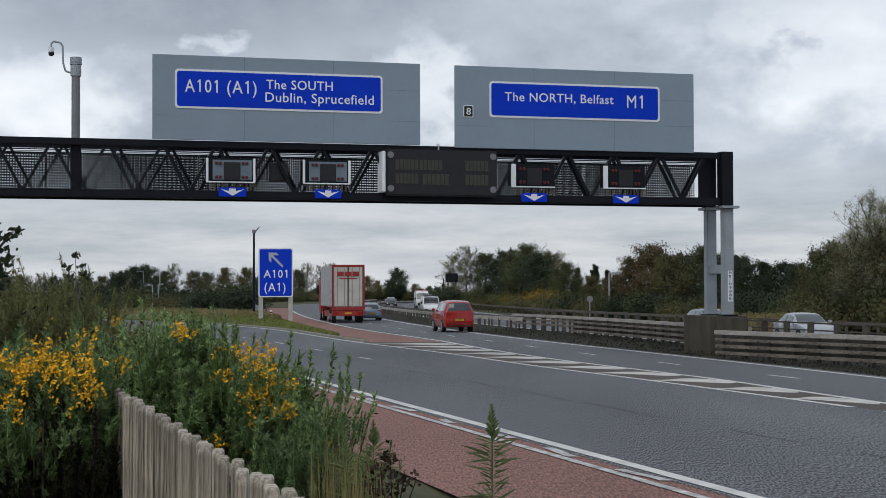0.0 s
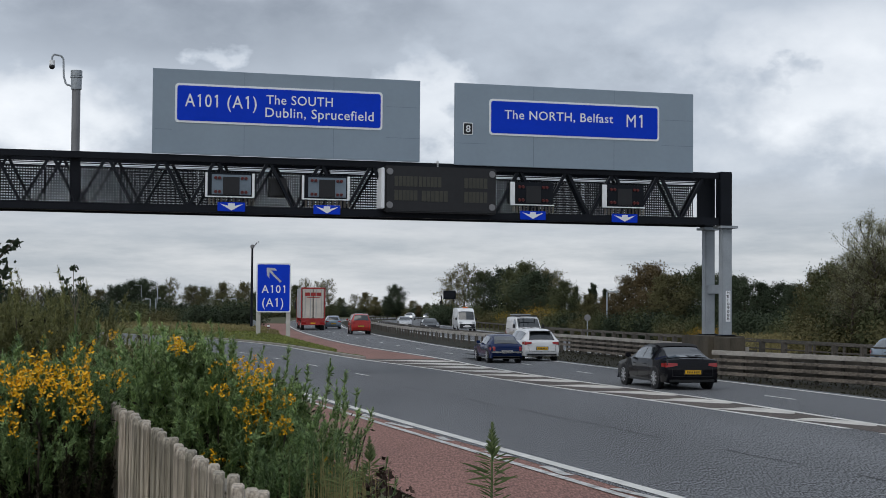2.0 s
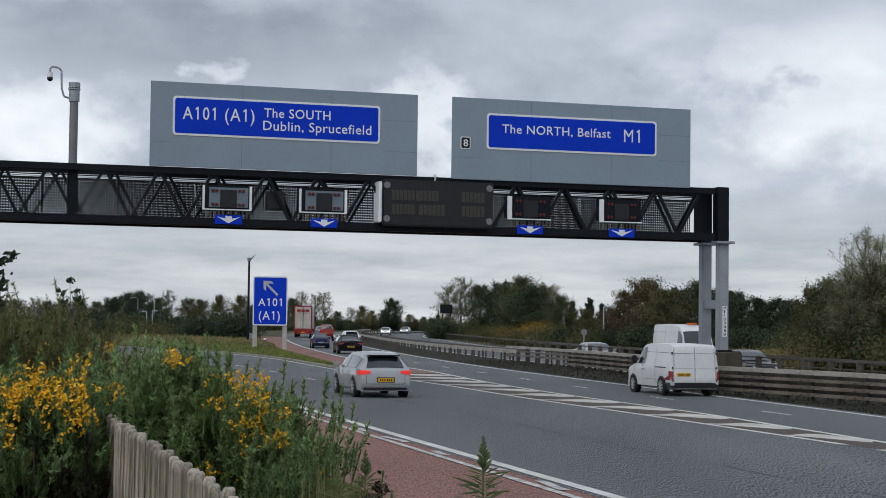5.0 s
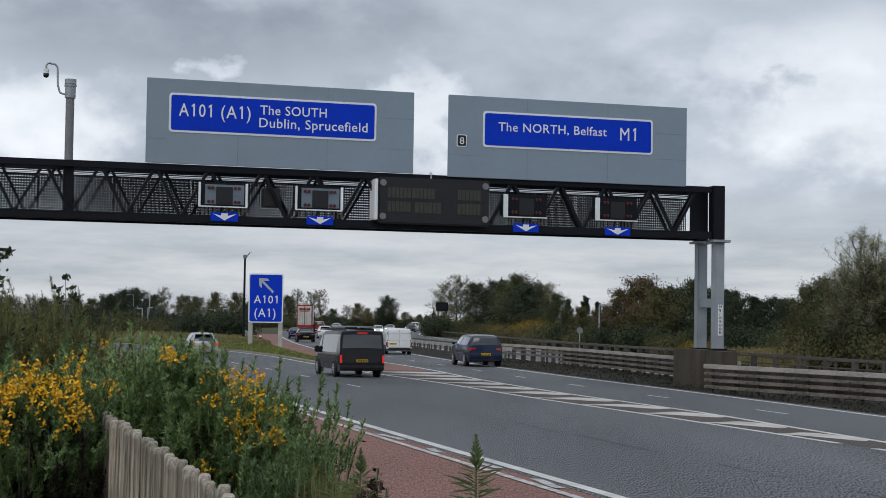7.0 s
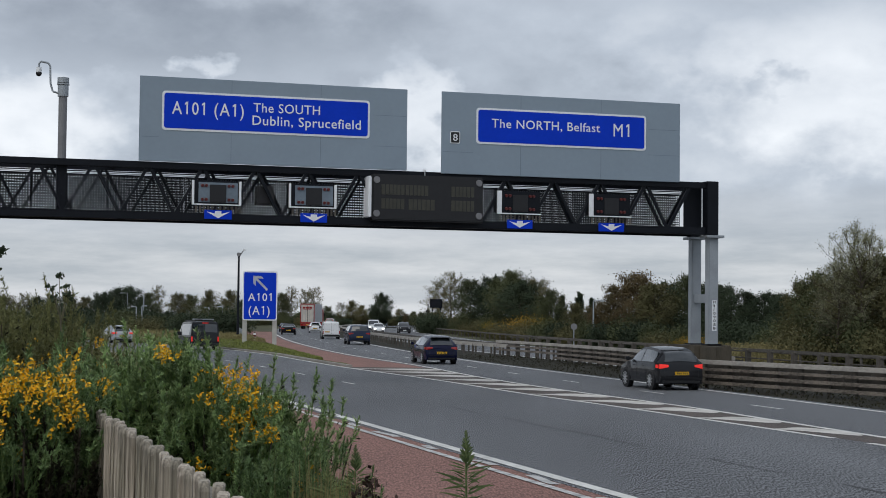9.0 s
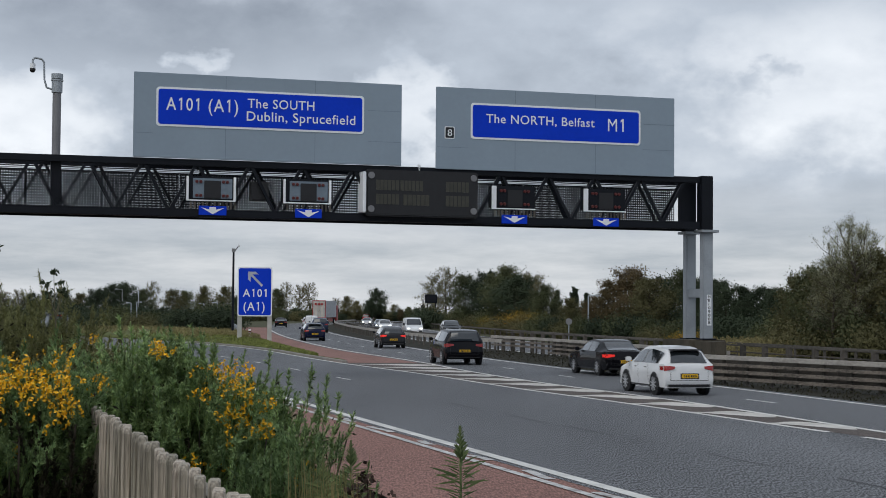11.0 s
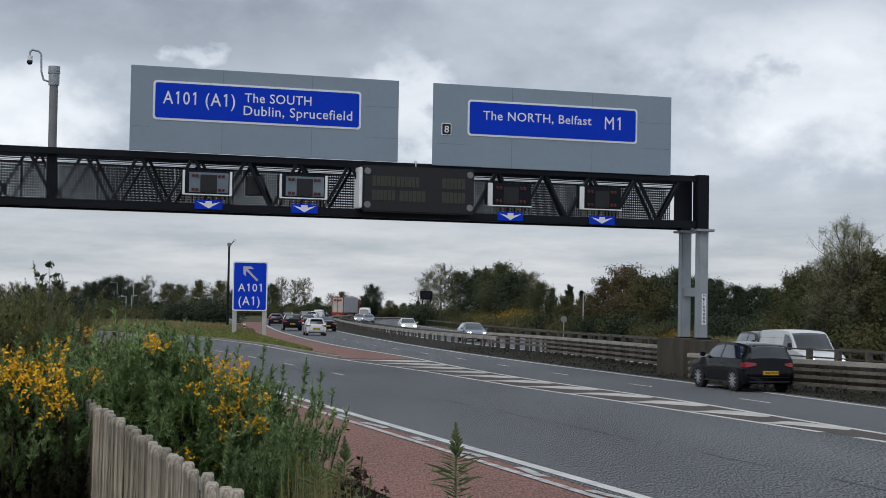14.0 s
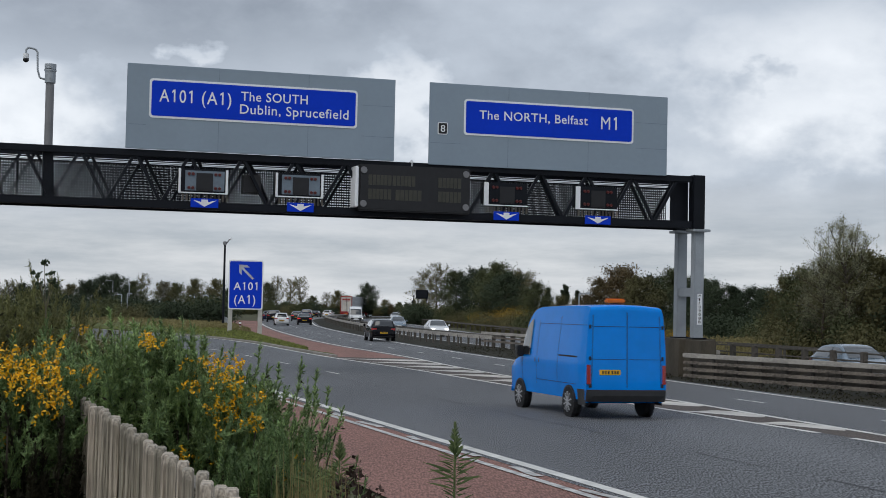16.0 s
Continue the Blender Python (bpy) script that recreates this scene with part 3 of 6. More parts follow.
# ---- equipment on the gantry ----
def build_gantry_kit():
    for k, (s0, white) in enumerate(((-8.86, 1), (-5.33, 1), (2.70, 2), (6.45, 2))):
        u = thing("lane_signal", "lane control signal with a black matrix and unlit red lamps", "traffic signal", "lane signals", GANTRY @ pose(0, -0.5, 0))
        w = 1.74
        part("case", box(bmesh.new(), s0, s0 + w, 0.45, 0.8, 6.47, 7.32, 0.02), DARK_STEEL, u)
        # left pair darker than the sign grey: the recess's shade is in the colour
        panel = part("panel", box(bmesh.new(), s0 + 0.22, s0 + w - 0.1, 0.415, 0.46, 6.52, 7.24, 0.01), SIGN_JOINT_AND_SHADE if k < 2 else DARK_STEEL, u)
        part("matrix", box(bmesh.new(), s0 + 0.62, s0 + w - 0.52, 0.39, 0.43, 6.52, 7.16, 0.01), BLACK, panel)
        for x in (0.36, 0.50, w - 0.42, w - 0.28):
            for z in (6.62, 7.12):
                lamp = bmesh.new()
                bmesh.ops.create_cone(lamp, cap_ends=True, segments=12, radius1=0.065, radius2=0.05, depth=0.06, matrix=pose(s0 + x, 0.39, z, 90))
                part("lamp", lamp, LAMP_RED, panel)
        side = 0.06 if white == 1 else 0.16
        part("side_strip", box(bmesh.new(), s0 - 0.02, s0 + side, 0.36, 0.44, 6.42, 7.30, 0.01), SIGN_WHITE, u, "white side strip")
        part("lower_strip", box(bmesh.new(), s0 - 0.02, s0 + w, 0.36, 0.42, 6.42, 6.46, 0.005), SIGN_WHITE, u, "white lower strip")
        if white == 1:
            part("side_strip", box(bmesh.new(), s0 + w - 0.06, s0 + w + 0.02, 0.36, 0.44, 6.42, 7.30, 0.01), SIGN_WHITE, u)
        for i in range(12):
            part("rail_bar", box(bmesh.new(), s0 + 0.12 + i * 0.145, s0 + 0.19 + i * 0.145, 0.5, 0.53, 6.16, 6.40), RAIL_POST, u)
        part("stem", bar(bmesh.new(), (s0 + w / 2, 0.5, 6.45), (s0 + w / 2 - 0.1, 0.52, 6.12), 0.05, 8), DARK_STEEL, u)
        for x in (0.3, w - 0.3):
            part("bracket", box(bmesh.new(), s0 + x - 0.04, s0 + x + 0.04, 0.78, 1.3, 7.0, 7.08), DARK_STEEL, u)
    for s0, s1, z in ((-8.42, -7.42, 5.92), (-4.90, -3.90, 5.90), (3.10, 4.13, 5.88), (6.85, 7.92, 5.86)):
        a = thing("lane_arrow_sign", "small blue lane sign with a white down arrow", "road sign", "lane arrows", GANTRY)
        part("plate", box(bmesh.new(), s0, s1, -0.06, -0.03, z, z + 0.33, 0.005), SIGN_BLUE, a)
        c, bm = (s0 + s1) / 2, bmesh.new()
        w = (s1 - s0) * 0.42
        pts = [(-w, 0.27), (-0.12, 0.20), (-0.12, 0.29), (0.12, 0.29), (0.12, 0.20), (w, 0.27), (0, 0.03)]
        bm.faces.new([bm.verts.new((c + x, -0.066, z + q)) for x, q in pts[::-1]])
        part("arrow", bm, SIGN_WHITE, a)
    b = thing("equipment_cabinet", "small black cabinet in the gantry lattice", "cabinet", m=GANTRY)
    part("case", box(bmesh.new(), -6.48, -5.80, 0.3, 0.7, 6.52, 7.22, 0.02), BLACK, b)
    part("door", box(bmesh.new(), -6.44, -5.84, 0.28, 0.31, 6.56, 7.18, 0.01), BLACK, b)
    v = thing("message_sign", "large dark variable message sign, switched off", "message sign", m=GANTRY)
    part("case", box(bmesh.new(), -2.30, 2.02, -0.45, 0.5, 6.02, 7.74, 0.05), BLACK, v)
    part("edge_trim", box(bmesh.new(), -2.44, -2.32, -0.46, 0.3, 6.14, 7.66, 0.03), SIGN_WHITE, v, "pale metal side trim")
    for x0, x1, z0, z1 in ((-1.95, -1.07, 6.98, 7.36), (-1.02, -0.15, 6.98, 7.36), (0.75, 1.65, 6.98, 7.36), (-1.95, -1.07, 6.46, 6.84), (-0.9, 0.1, 6.44, 6.84), (0.75, 1.65, 6.44, 6.84)):
        part("matrix_panel", box(bmesh.new(), x0, x1, -0.462, -0.44, z0, z1, 0.005), LED_OFF, v)
        for i in range(1, 6):
            x = x0 + (x1 - x0) * i / 6
            part("matrix_rib", box(bmesh.new(), x - 0.012, x + 0.012, -0.468, -0.46, z0, z1), BLACK, v)
    for x in (-2.13, 1.84):
        for z in (6.28, 7.52):
            bm = bmesh.new()
            bmesh.ops.create_cone(bm, cap_ends=True, segments=18, radius1=0.13, radius2=0.12, depth=0.06, matrix=pose(x, -0.46, z, 90))
            part("beacon_lens", bm, POLE_GREY, v)
    k = thing("sensor", "small white sensor on top of the gantry", "sensor", m=GANTRY)
    part("housing", box(bmesh.new(), -0.22, -0.10, 0.0, 0.1, 7.70, 8.02, 0.03), SIGN_WHITE, k)
    # perforated screens behind the lattice
    g = thing("perforated_screen", "dark perforated screen panels behind the gantry lattice", "screen", m=GANTRY)
    for s0, s1 in ((-18.9, -14.4), (-14.35, -11.7), (-11.65, -8.9), (-8.85, -5.4), (-5.35, -1.2), (1.2, 4.6), (4.65, 6.4), (6.45, 11.1)):
        bm = bmesh.new()
        # two perforated skins, one behind the other
        for y, pitch, half in ((1.72, 0.094, 0.0175), (2.10, 0.094, 0.0175)):
            n = int((s1 - s0) / pitch)
            for i in range(n + 1):
                x = s0 + (s1 - s0) * i / n
                box(bm, x - half, x + half, y, y + 0.006, 6.10, 7.50)
            for i in range(15):
                z = 6.12 + i * 0.098
                box(bm, s0, s1, y + 0.007, y + 0.012, z - half, z + half)
        tagged(part("screen_panel", bm, DARK_STEEL, g), kind="stuff")
    for z in (7.50, 7.60):
        part("cable", bar(bmesh.new(), (G_LEFT, 1.9, z), (G_RIGHT - 0.6, 1.9, z), 0.018, 6), PERFORATED, g)
    part("closing_panel", box(bmesh.new(), G_RIGHT - 1.22, G_RIGHT - 0.5, 0.5, 0.56, 6.1, 7.7), DARK_STEEL, g)
    part("upright", box(bmesh.new(), -13.60, -13.24, 0.3, 0.6, 6.1, 7.7), DARK_STEEL, g)
    # camera mast
    m = thing("camera_mast", "grey camera mast on the gantry with a dome camera arm", "camera mast", m=GANTRY @ pose(-13.42, 0.45, 0))
    part("pole", bar(bmesh.new(), (0, 0, 6.15), (0, 0, 10.2), 0.15, 16), POLE_GREY, m)
    head = bmesh.new()
    bar(head, (0, 0, 10.15), (0, 0, 10.55), 0.19, 18)
    bar(head, (0, 0, 10.56), (0, 0, 10.62), 0.215, 18)
    bar(head, (0, 0, 10.64), (0, 0, 10.82), 0.205, 18)
    part("head", head, GREY_STEEL, m)
    arm = bmesh.new()
    pts = [(-0.12, 0, 10.25), (-0.36, 0, 10.32), (-0.44, 0, 10.6), (-0.46, 0, 11.22), (-0.54, 0, 11.32), (-0.78, 0, 11.36), (-0.85, 0, 11.28), (-0.85, 0, 11.12)]
    for a, b in zip(pts, pts[1:]):
        bar(arm, a, b, 0.035, 8)
    arm = part("arm", arm, GREY_STEEL, m)
    dome = bmesh.new()
    bar(dome, (-0.85, 0, 10.98), (-0.85, 0, 11.14), 0.10, 14)
    part("camera_housing", dome, SIGN_WHITE, arm)
    ball = bmesh.new()
    bmesh.ops.create_uvsphere(ball, u_segments=14, v_segments=8, radius=0.105, matrix=pose(-0.85, 0, 10.93))
    part("camera_dome", ball, BLACK, arm, smooth=True)
    # number strip on the leg
    s = thing("marker_strip", "white vertical marker strip on the gantry leg", "marker plate", m=GANTRY)
    part("strip", box(bmesh.new(), G_RIGHT - 0.24, G_RIGHT - 0.04, -0.035, -0.022, 2.04, 3.26, 0.003), SIGN_WHITE, s)
    for i, ch in enumerate("M1/0908B"):
        letters(ch, G_RIGHT - 0.19, 3.13 - i * 0.147, 0.10 if ch not in "1/" else 0.05, 0.105, -0.042, BLACK, s)


build_gantry_kit()


# ---- barriers ----
def along(f, y, z=0.0):
    a = math.degrees(math.atan2(-(f(y + 0.5) - f(y - 0.5)), 1))
    return pose(f(y), y, z, 0, 0, a)


def piece_between(f, y0, y1, z, bm_half, mat, parent, name):
    """A straight rail from one post to the next."""
    a, b = Vector((f(y0), y0, z)), Vector((f(y1), y1, z))
    d = b - a
    m = Matrix.Translation((a + b) / 2) @ pose(0, 0, 0, 0, 0, math.degrees(math.atan2(-d.x, d.y)))
    bm = bmesh.new()
    w, h = bm_half
    box(bm, -w, w, -d.length / 2 - 0.01, d.length / 2 + 0.01, -h, h, 0.012)
    return part(name, bm, mat, parent, m=m)


def build_barriers():
    near = thing("median_barrier", "weathered multi-rail median barrier beside the road", "crash barrier", kind="structure")
    post = part("post", box(bmesh.new(), -0.045, 0.045, -0.055, 0.055, -0.1, 0.9, 0.01), RAIL_POST, near, m=along(near_barrier, 37.0))
    f = BARRIER
    for line, y0, y1 in ((near_barrier, 36.0, 59.4), (BARRIER, 64.4, 104.0)):
        y = y0
        while y < y1 - 0.5:
            step = min(2.4, y1 - y)
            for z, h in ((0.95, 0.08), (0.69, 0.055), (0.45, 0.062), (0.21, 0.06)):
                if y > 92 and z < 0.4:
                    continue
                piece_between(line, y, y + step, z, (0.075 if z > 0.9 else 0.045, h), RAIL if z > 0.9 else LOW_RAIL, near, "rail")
            if y < 92:
                for z in (0.82, 0.55, 0.29):
                    piece_between(lambda v: line(v) + 0.34, y, y + step, z, (0.03, 0.085), RAIL_POST, near, "back_rail")
            for q in ((0.4, 1.6) if y < 92 else (0.4,)):
                again(post, along(lambda v: line(v) + 0.14, y + q))
            y += step
    far = thing("rear_parapet", "line of stout posts with thin rails behind the median barrier", "railing", kind="structure")
    g = lambda v: REAR_LINE(v) + 1.9
    stout = part("post", box(bmesh.new(), -0.10, 0.10, -0.11, 0.11, -0.1, 1.28, 0.02), RAIL_POST, far, m=along(g, 19))
    y = 20.0
    while y < 106:
        again(stout, along(g, y))
        for z in (1.22, 0.95):
            piece_between(g, y, y + 2.1, z, (0.03, 0.028), RAIL_POST, far, "rail")
        y += 2.1
    for name, off, y0, y1, top, label in (("guard_rail", 0.0, 102, 330, 0.72, "long low steel guard rail along the road"), ("guard_rail", 2.0, 104, 330, 0.75, "steel guard rail of the far carriageway")):
        h = lambda v, o=off: (f(v) if o == 0 else REAR_LINE(v) + o)
        gr = thing(name, label, "guard rail", "guard rails", kind="structure")
        p = part("post", box(bmesh.new(), -0.06, 0.06, -0.06, 0.06, -0.1, top, 0.01), RAIL_POST, gr, m=along(h, y0))
        y = y0
        while y < y1:
            step = 2.4 if y < 190 else 4.8
            piece_between(h, y, y + step, top - 0.02, (0.05, 0.12 if off == 0 else 0.06), RAIL if off == 0 else RAIL_POST, gr, "rail")
            again(p, along(h, y + step))
            y += step
    h = lambda v: REAR_LINE(v) + 14.6
    gr = thing("guard_rail", "steel guard rail on the far verge", "guard rail", "guard rails", kind="structure")
    y = 60.0
    p = part("post", box(bmesh.new(), -0.06, 0.06, -0.06, 0.06, -0.1, 0.72, 0.01), RAIL_POST, gr, m=along(h, y))
    while y < 300:
        piece_between(h, y, y + 4, 0.68, (0.05, 0.08), RAIL_POST, gr, "rail")
        again(p, along(h, y + 4))
        y += 4
    h = lambda v: GRASS_BACK(v) - 1.8
    gr = thing("guard_rail", "pale guard rail at the back of the grass island", "guard rail", "guard rails", kind="structure")
    y = 150.0
    p = part("post", box(bmesh.new(), -0.06, 0.06, -0.06, 0.06, -0.1, 0.95, 0.01), GREY_STEEL, gr, m=along(h, y))
    while y < 262:
        piece_between(h, y, y + 4, 0.9, (0.05, 0.13), GREY_STEEL, gr, "rail")
        again(p, along(h, y + 4))
        y += 4


build_barriers()


# ---- columns and small signs far off ----
def lamp_column(x, y, height, arm, label, group="lamp columns"):
    c = thing("lamp_column", label, "street lamp", group, pose(x, y, 0))
    part("column", bar(bmesh.new(), (0, 0, -0.1), (0, 0, height), 0.09, 8, 0.06), GREY_STEEL if height < 7 else DARK_STEEL, c)
    if arm:
        part("arm", bar(bmesh.new(), (0, 0, height), (arm, 0, height + 0.05), 0.05, 6), GREY_STEEL, c)
        part("lantern", box(bmesh.new(), min(arm, arm * 0.6), max(arm, arm * 0.6), -0.1, 0.1, height - 0.06, height + 0.08, 0.03), GREY_STEEL, c)
    return c


def build_columns():
    mast = thing("camera_mast", "thin dark camera mast beside the island", "camera mast", m=pose(-17.6, 151, 0))
    part("pole", bar(bmesh.new(), (0, 0, -0.1), (0, 0, 8.2), 0.13, 10, 0.09), DARK_STEEL, mast)
    part("head", box(bmesh.new(), -0.16, 0.16, -0.16, 0.16, 7.9, 8.25, 0.04), POLE_GREY, mast)
    part("arm", bar(bmesh.new(), (0.1, 0, 8.0), (0.5, 0, 8.55), 0.05, 6), POLE_GREY, mast)
    part("camera", box(bmesh.new(), 0.38, 0.6, -0.1, 0.1, 8.4, 8.62, 0.04), SIGN_WHITE, mast)
    for px, y, h, arm in ((254, 235, 5.4, -1.1), (270, 200, 3.3, -0.6), (280, 198, 3.4, 0.6), (283, 235, 5.2, 0.0), (398, 225, 3.4, -0.7), (422, 220, 3.5, -0.7)):
        lamp_column((px - 784) / 2870 * y, y, h, arm, "slim grey lamp column among the far trees")
    lamp_column(0.1024 * 150, 150, 4.1, 1.0, "slim grey lamp column beyond the far carriageway")
    d = thing("round_sign", "back of a round grey sign on a post", "road sign", m=pose(0.0904 * 140, 140, 0))
    part("post", bar(bmesh.new(), (0, 0, -0.1), (0, 0, 1.9), 0.05, 8), GREY_STEEL, d)
    disc = bmesh.new()
    bmesh.ops.create_cone(disc, cap_ends=True, segments=24, radius1=0.28, radius2=0.28, depth=0.03, matrix=pose(0, -0.06, 1.75, 90))
    part("disc", disc, POLE_GREY, d)
    b = thing("far_sign", "dark sign board seen far down the road", "road sign", m=pose(2.1, 262, 0))
    part("board", box(bmesh.new(), -1.7, 0.3, 0, 0.1, 3.9, 5.3, 0.02), DARK_STEEL, b)
    part("board", box(bmesh.new(), -2.3, -1.7, 0, 0.1, 2.8, 3.6, 0.02), DARK_STEEL, b)
    for x in (-2.0, -1.3, 0.0):
        part("post", bar(bmesh.new(), (x, 0.1, -0.1), (x, 0.1, 4.5), 0.09, 8), DARK_STEEL, b)
    m = thing("marker_post", "small white marker post on the island", "marker post", m=pose(-14.0, 132, 0.1))
    part("post", box(bmesh.new(), -0.1, 0.1, -0.05, 0.05, 0, 0.9, 0.02), SIGN_WHITE, m)
    part("band", box(bmesh.new(), -0.102, 0.102, -0.052, 0.052, 0.6, 0.75, 0.005), LAMP_RED, m)


build_columns()


# ---- trees and shrubs ----
def leaf_material(name, base, amount=0.12, rough=0.75, scale=1.2, var=0.35, thin=0.35):
    """Leaves: they vary from one to the next and let some light through."""
    m = material(name, base, rough, var=var, scale=scale, fine=9, random=0.22, island=amount, spec=0.25)
    n, l = m.node_tree.nodes, m.node_tree.links
    p, out = n["Principled BSDF"], n["Material Output"]
    back, mix = n.new("ShaderNodeBsdfTranslucent"), n.new("ShaderNodeMixShader")
    mix.inputs["Fac"].default_value = thin
    l.new(p.inputs["Base Color"].links[0].from_socket, back.inputs["Color"])
    l.new(p.outputs[0], mix.inputs[1])
    l.new(back.outputs[0], mix.inputs[2])
    l.new(mix.outputs[0], out.inputs["Surface"])
    return m


LEAF_DARK = leaf_material("dark_leaves", (0.054, 0.074, 0.042))
LEAF_GREEN = leaf_material("green_leaves", (0.098, 0.112, 0.052))
LEAF_OLIVE = leaf_material("olive_leaves", (0.145, 0.135, 0.062))
LEAF_RUST = leaf_material("autumn_leaves", (0.128, 0.098, 0.048))
LEAF_PALE = leaf_material("pale_leaves", (0.31, 0.31, 0.19))
GORSE_GREEN = leaf_material("gorse_green", (0.235, 0.345, 0.14), 0.5, 0.5, 8.0, 0.55, 0.25)
GORSE_DULL = leaf_material("gorse_dull", (0.205, 0.215, 0.088), 0.35, 0.7, 3.0, 0.6)
# brown of dead inner spines, darkened further for the shade inside the bushes
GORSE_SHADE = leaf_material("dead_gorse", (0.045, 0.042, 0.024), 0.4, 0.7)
GORSE_FLOWER = material("gorse_flower", (0.88, 0.48, 0.006), 0.6, var=0.3, scale=20, fine=90, island=0.25)
STEM_DRY = material("dry_stem", (0.11, 0.10, 0.06), 0.85, var=0.4, scale=10, fine=60)
DEAD_HEAD = material("dead_head", (0.045, 0.026, 0.018), 0.9, var=0.4, scale=10, fine=60, island=0.3)
WEED_GREEN = leaf_material("weed_green", (0.185, 0.245, 0.105), 0.35, 0.55)
FAR_BLOOM = leaf_material("faded_bloom", (0.42, 0.27, 0.04))
DRY_GRASS = leaf_material("dry_grass", (0.33, 0.275, 0.13))
LAWN = leaf_material("lawn_blades", (0.25, 0.275, 0.08), 0.35, 0.8)
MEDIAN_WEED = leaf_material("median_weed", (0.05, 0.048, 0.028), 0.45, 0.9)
BLADE = leaf_material("grass_blade", (0.34, 0.29, 0.13), 0.45, 0.7)


def quads(name, centres, rng, size, mat, parent, aspect=0.6, kind="stuff", hub=None):
    """Many small leaves at the centres, turned every way."""
    c = np.array(centres)
    n = len(c)
    g = np.random.default_rng(rng)
    a = g.normal(size=(n, 3))
    a /= np.linalg.norm(a, axis=1)[:, None]
    b = np.cross(a, g.normal(size=(n, 3)))
    b /= np.linalg.norm(b, axis=1)[:, None]
    s = size * g.uniform(0.55, 1.3, n)[:, None]
    k = 4 if hub is None else 3
    corners = [c - a * s, c + b * s * aspect, c + a * s, c - b * s * aspect] if k == 4 else [c + a * s, c - a * s * 0.6 + b * s * aspect, c - a * s * 0.6 - b * s * aspect]
    v = np.stack(corners, 1).reshape(-1, 3)
    me = bpy.data.meshes.new(name)
    f = np.arange(n * k).reshape(n, k)
    if hub is not None:
        # leaves face out of the crown and are lit as a soft mass
        o = c - np.array(hub)
        o = o / (np.linalg.norm(o, axis=1)[:, None] + 1e-6) + np.array((0, 0, 0.25)) + 0.18 * g.normal(size=(n, 3))
        o /= np.linalg.norm(o, axis=1)[:, None]
        turned = (np.cross(b, a) * o).sum(1) > 0
        f[turned] = f[turned][:, ::-1]
    me.from_pydata(v.tolist(), [], f.tolist())
    if hub is not None:
        me.normals_split_custom_set_from_vertices(np.repeat(o, 3, axis=0).tolist())
    me.materials.append(mat)
    ob = new(name, me)
    ob.parent = parent
    ob["kind"] = kind
    return ob


def make_tree(seed, height, spread, mat, leaves, label, low=0.25, leaf=0.15, conifer=False, airy=1.0, airy_twigs=False):
    """A tapered trunk with limbs, and clumps of leaves round the limbs' ends."""
    rng = random.Random(seed)
    t = thing("tree", label, "tree", "trees along the road", pose(0, -500, 0))
    bm = bmesh.new()
    lean = (rng.uniform(-0.3, 0.3), rng.uniform(-0.3, 0.3))
    prev = Vector((0, 0, -0.2))
    tips = []
    for i in range(1, 6):
        p = Vector((lean[0] * i / 5 + rng.uniform(-0.1, 0.1), lean[1] * i / 5 + rng.uniform(-0.1, 0.1), height * 0.92 * i / 5))
        bar(bm, prev, p, 0.16 * height / 8 * (1.05 - i / 6), 7, 0.16 * height / 8 * (0.95 - i / 6))
        prev = p
    n = 26 if not conifer else 34
    for k in range(n):
        h = low + (0.97 - low) * (k + 0.5) / n
        a = k * 2.4 + rng.uniform(-0.5, 0.5)
        prof = (1 - h) * 1.15 + 0.08 if conifer else math.sin(math.pi * min(1, max(0.08, (h - low * 0.5) / (1.02 - low * 0.5)))) ** 0.7
        r = spread * prof * rng.uniform(0.55, 1.12)
        base = Vector((lean[0] * h, lean[1] * h, height * (h * 0.85)))
        tip = Vector((lean[0] * h + r * math.cos(a), lean[1] * h + r * math.sin(a), height * min(1.0, h + rng.uniform(-0.02, 0.06))))
        bar(bm, base, tip, 0.045 * height / 8, 4, 0.012)
        tips.append((base, tip, r))
    twigs = []
    for base, tip, r in tips if airy_twigs else ():
        for k in range(6):
            a = base.lerp(tip, rng.uniform(0.4, 1.0))
            b = a + Vector((rng.gauss(0, 0.4), rng.gauss(0, 0.4), rng.uniform(0.3, 0.9)))
            bar(bm, a, b, 0.014, 3, 0.005)
            twigs.append((a, b, 0.3))
    part("trunk", bm, BARK, t)
    tips, n = tips + twigs, n + len(twigs)
    g = np.random.default_rng(seed)
    pts = []
    per = int(leaves * 1.35) // n
    for base, tip, r in tips:
        f = g.uniform(0.35, 1.08, per)[:, None]
        sd = (0.16 + 0.16 * r) * airy
        q = np.array(base)[None] * (1 - f) + np.array(tip)[None] * f + g.normal(size=(per, 3)) * np.array([sd, sd, sd * 0.75])
        pts.append(q)
    quads("crown", np.concatenate(pts), seed, leaf * 0.74, mat, t, 0.75, hub=(0, 0, height * 0.42))
    return t


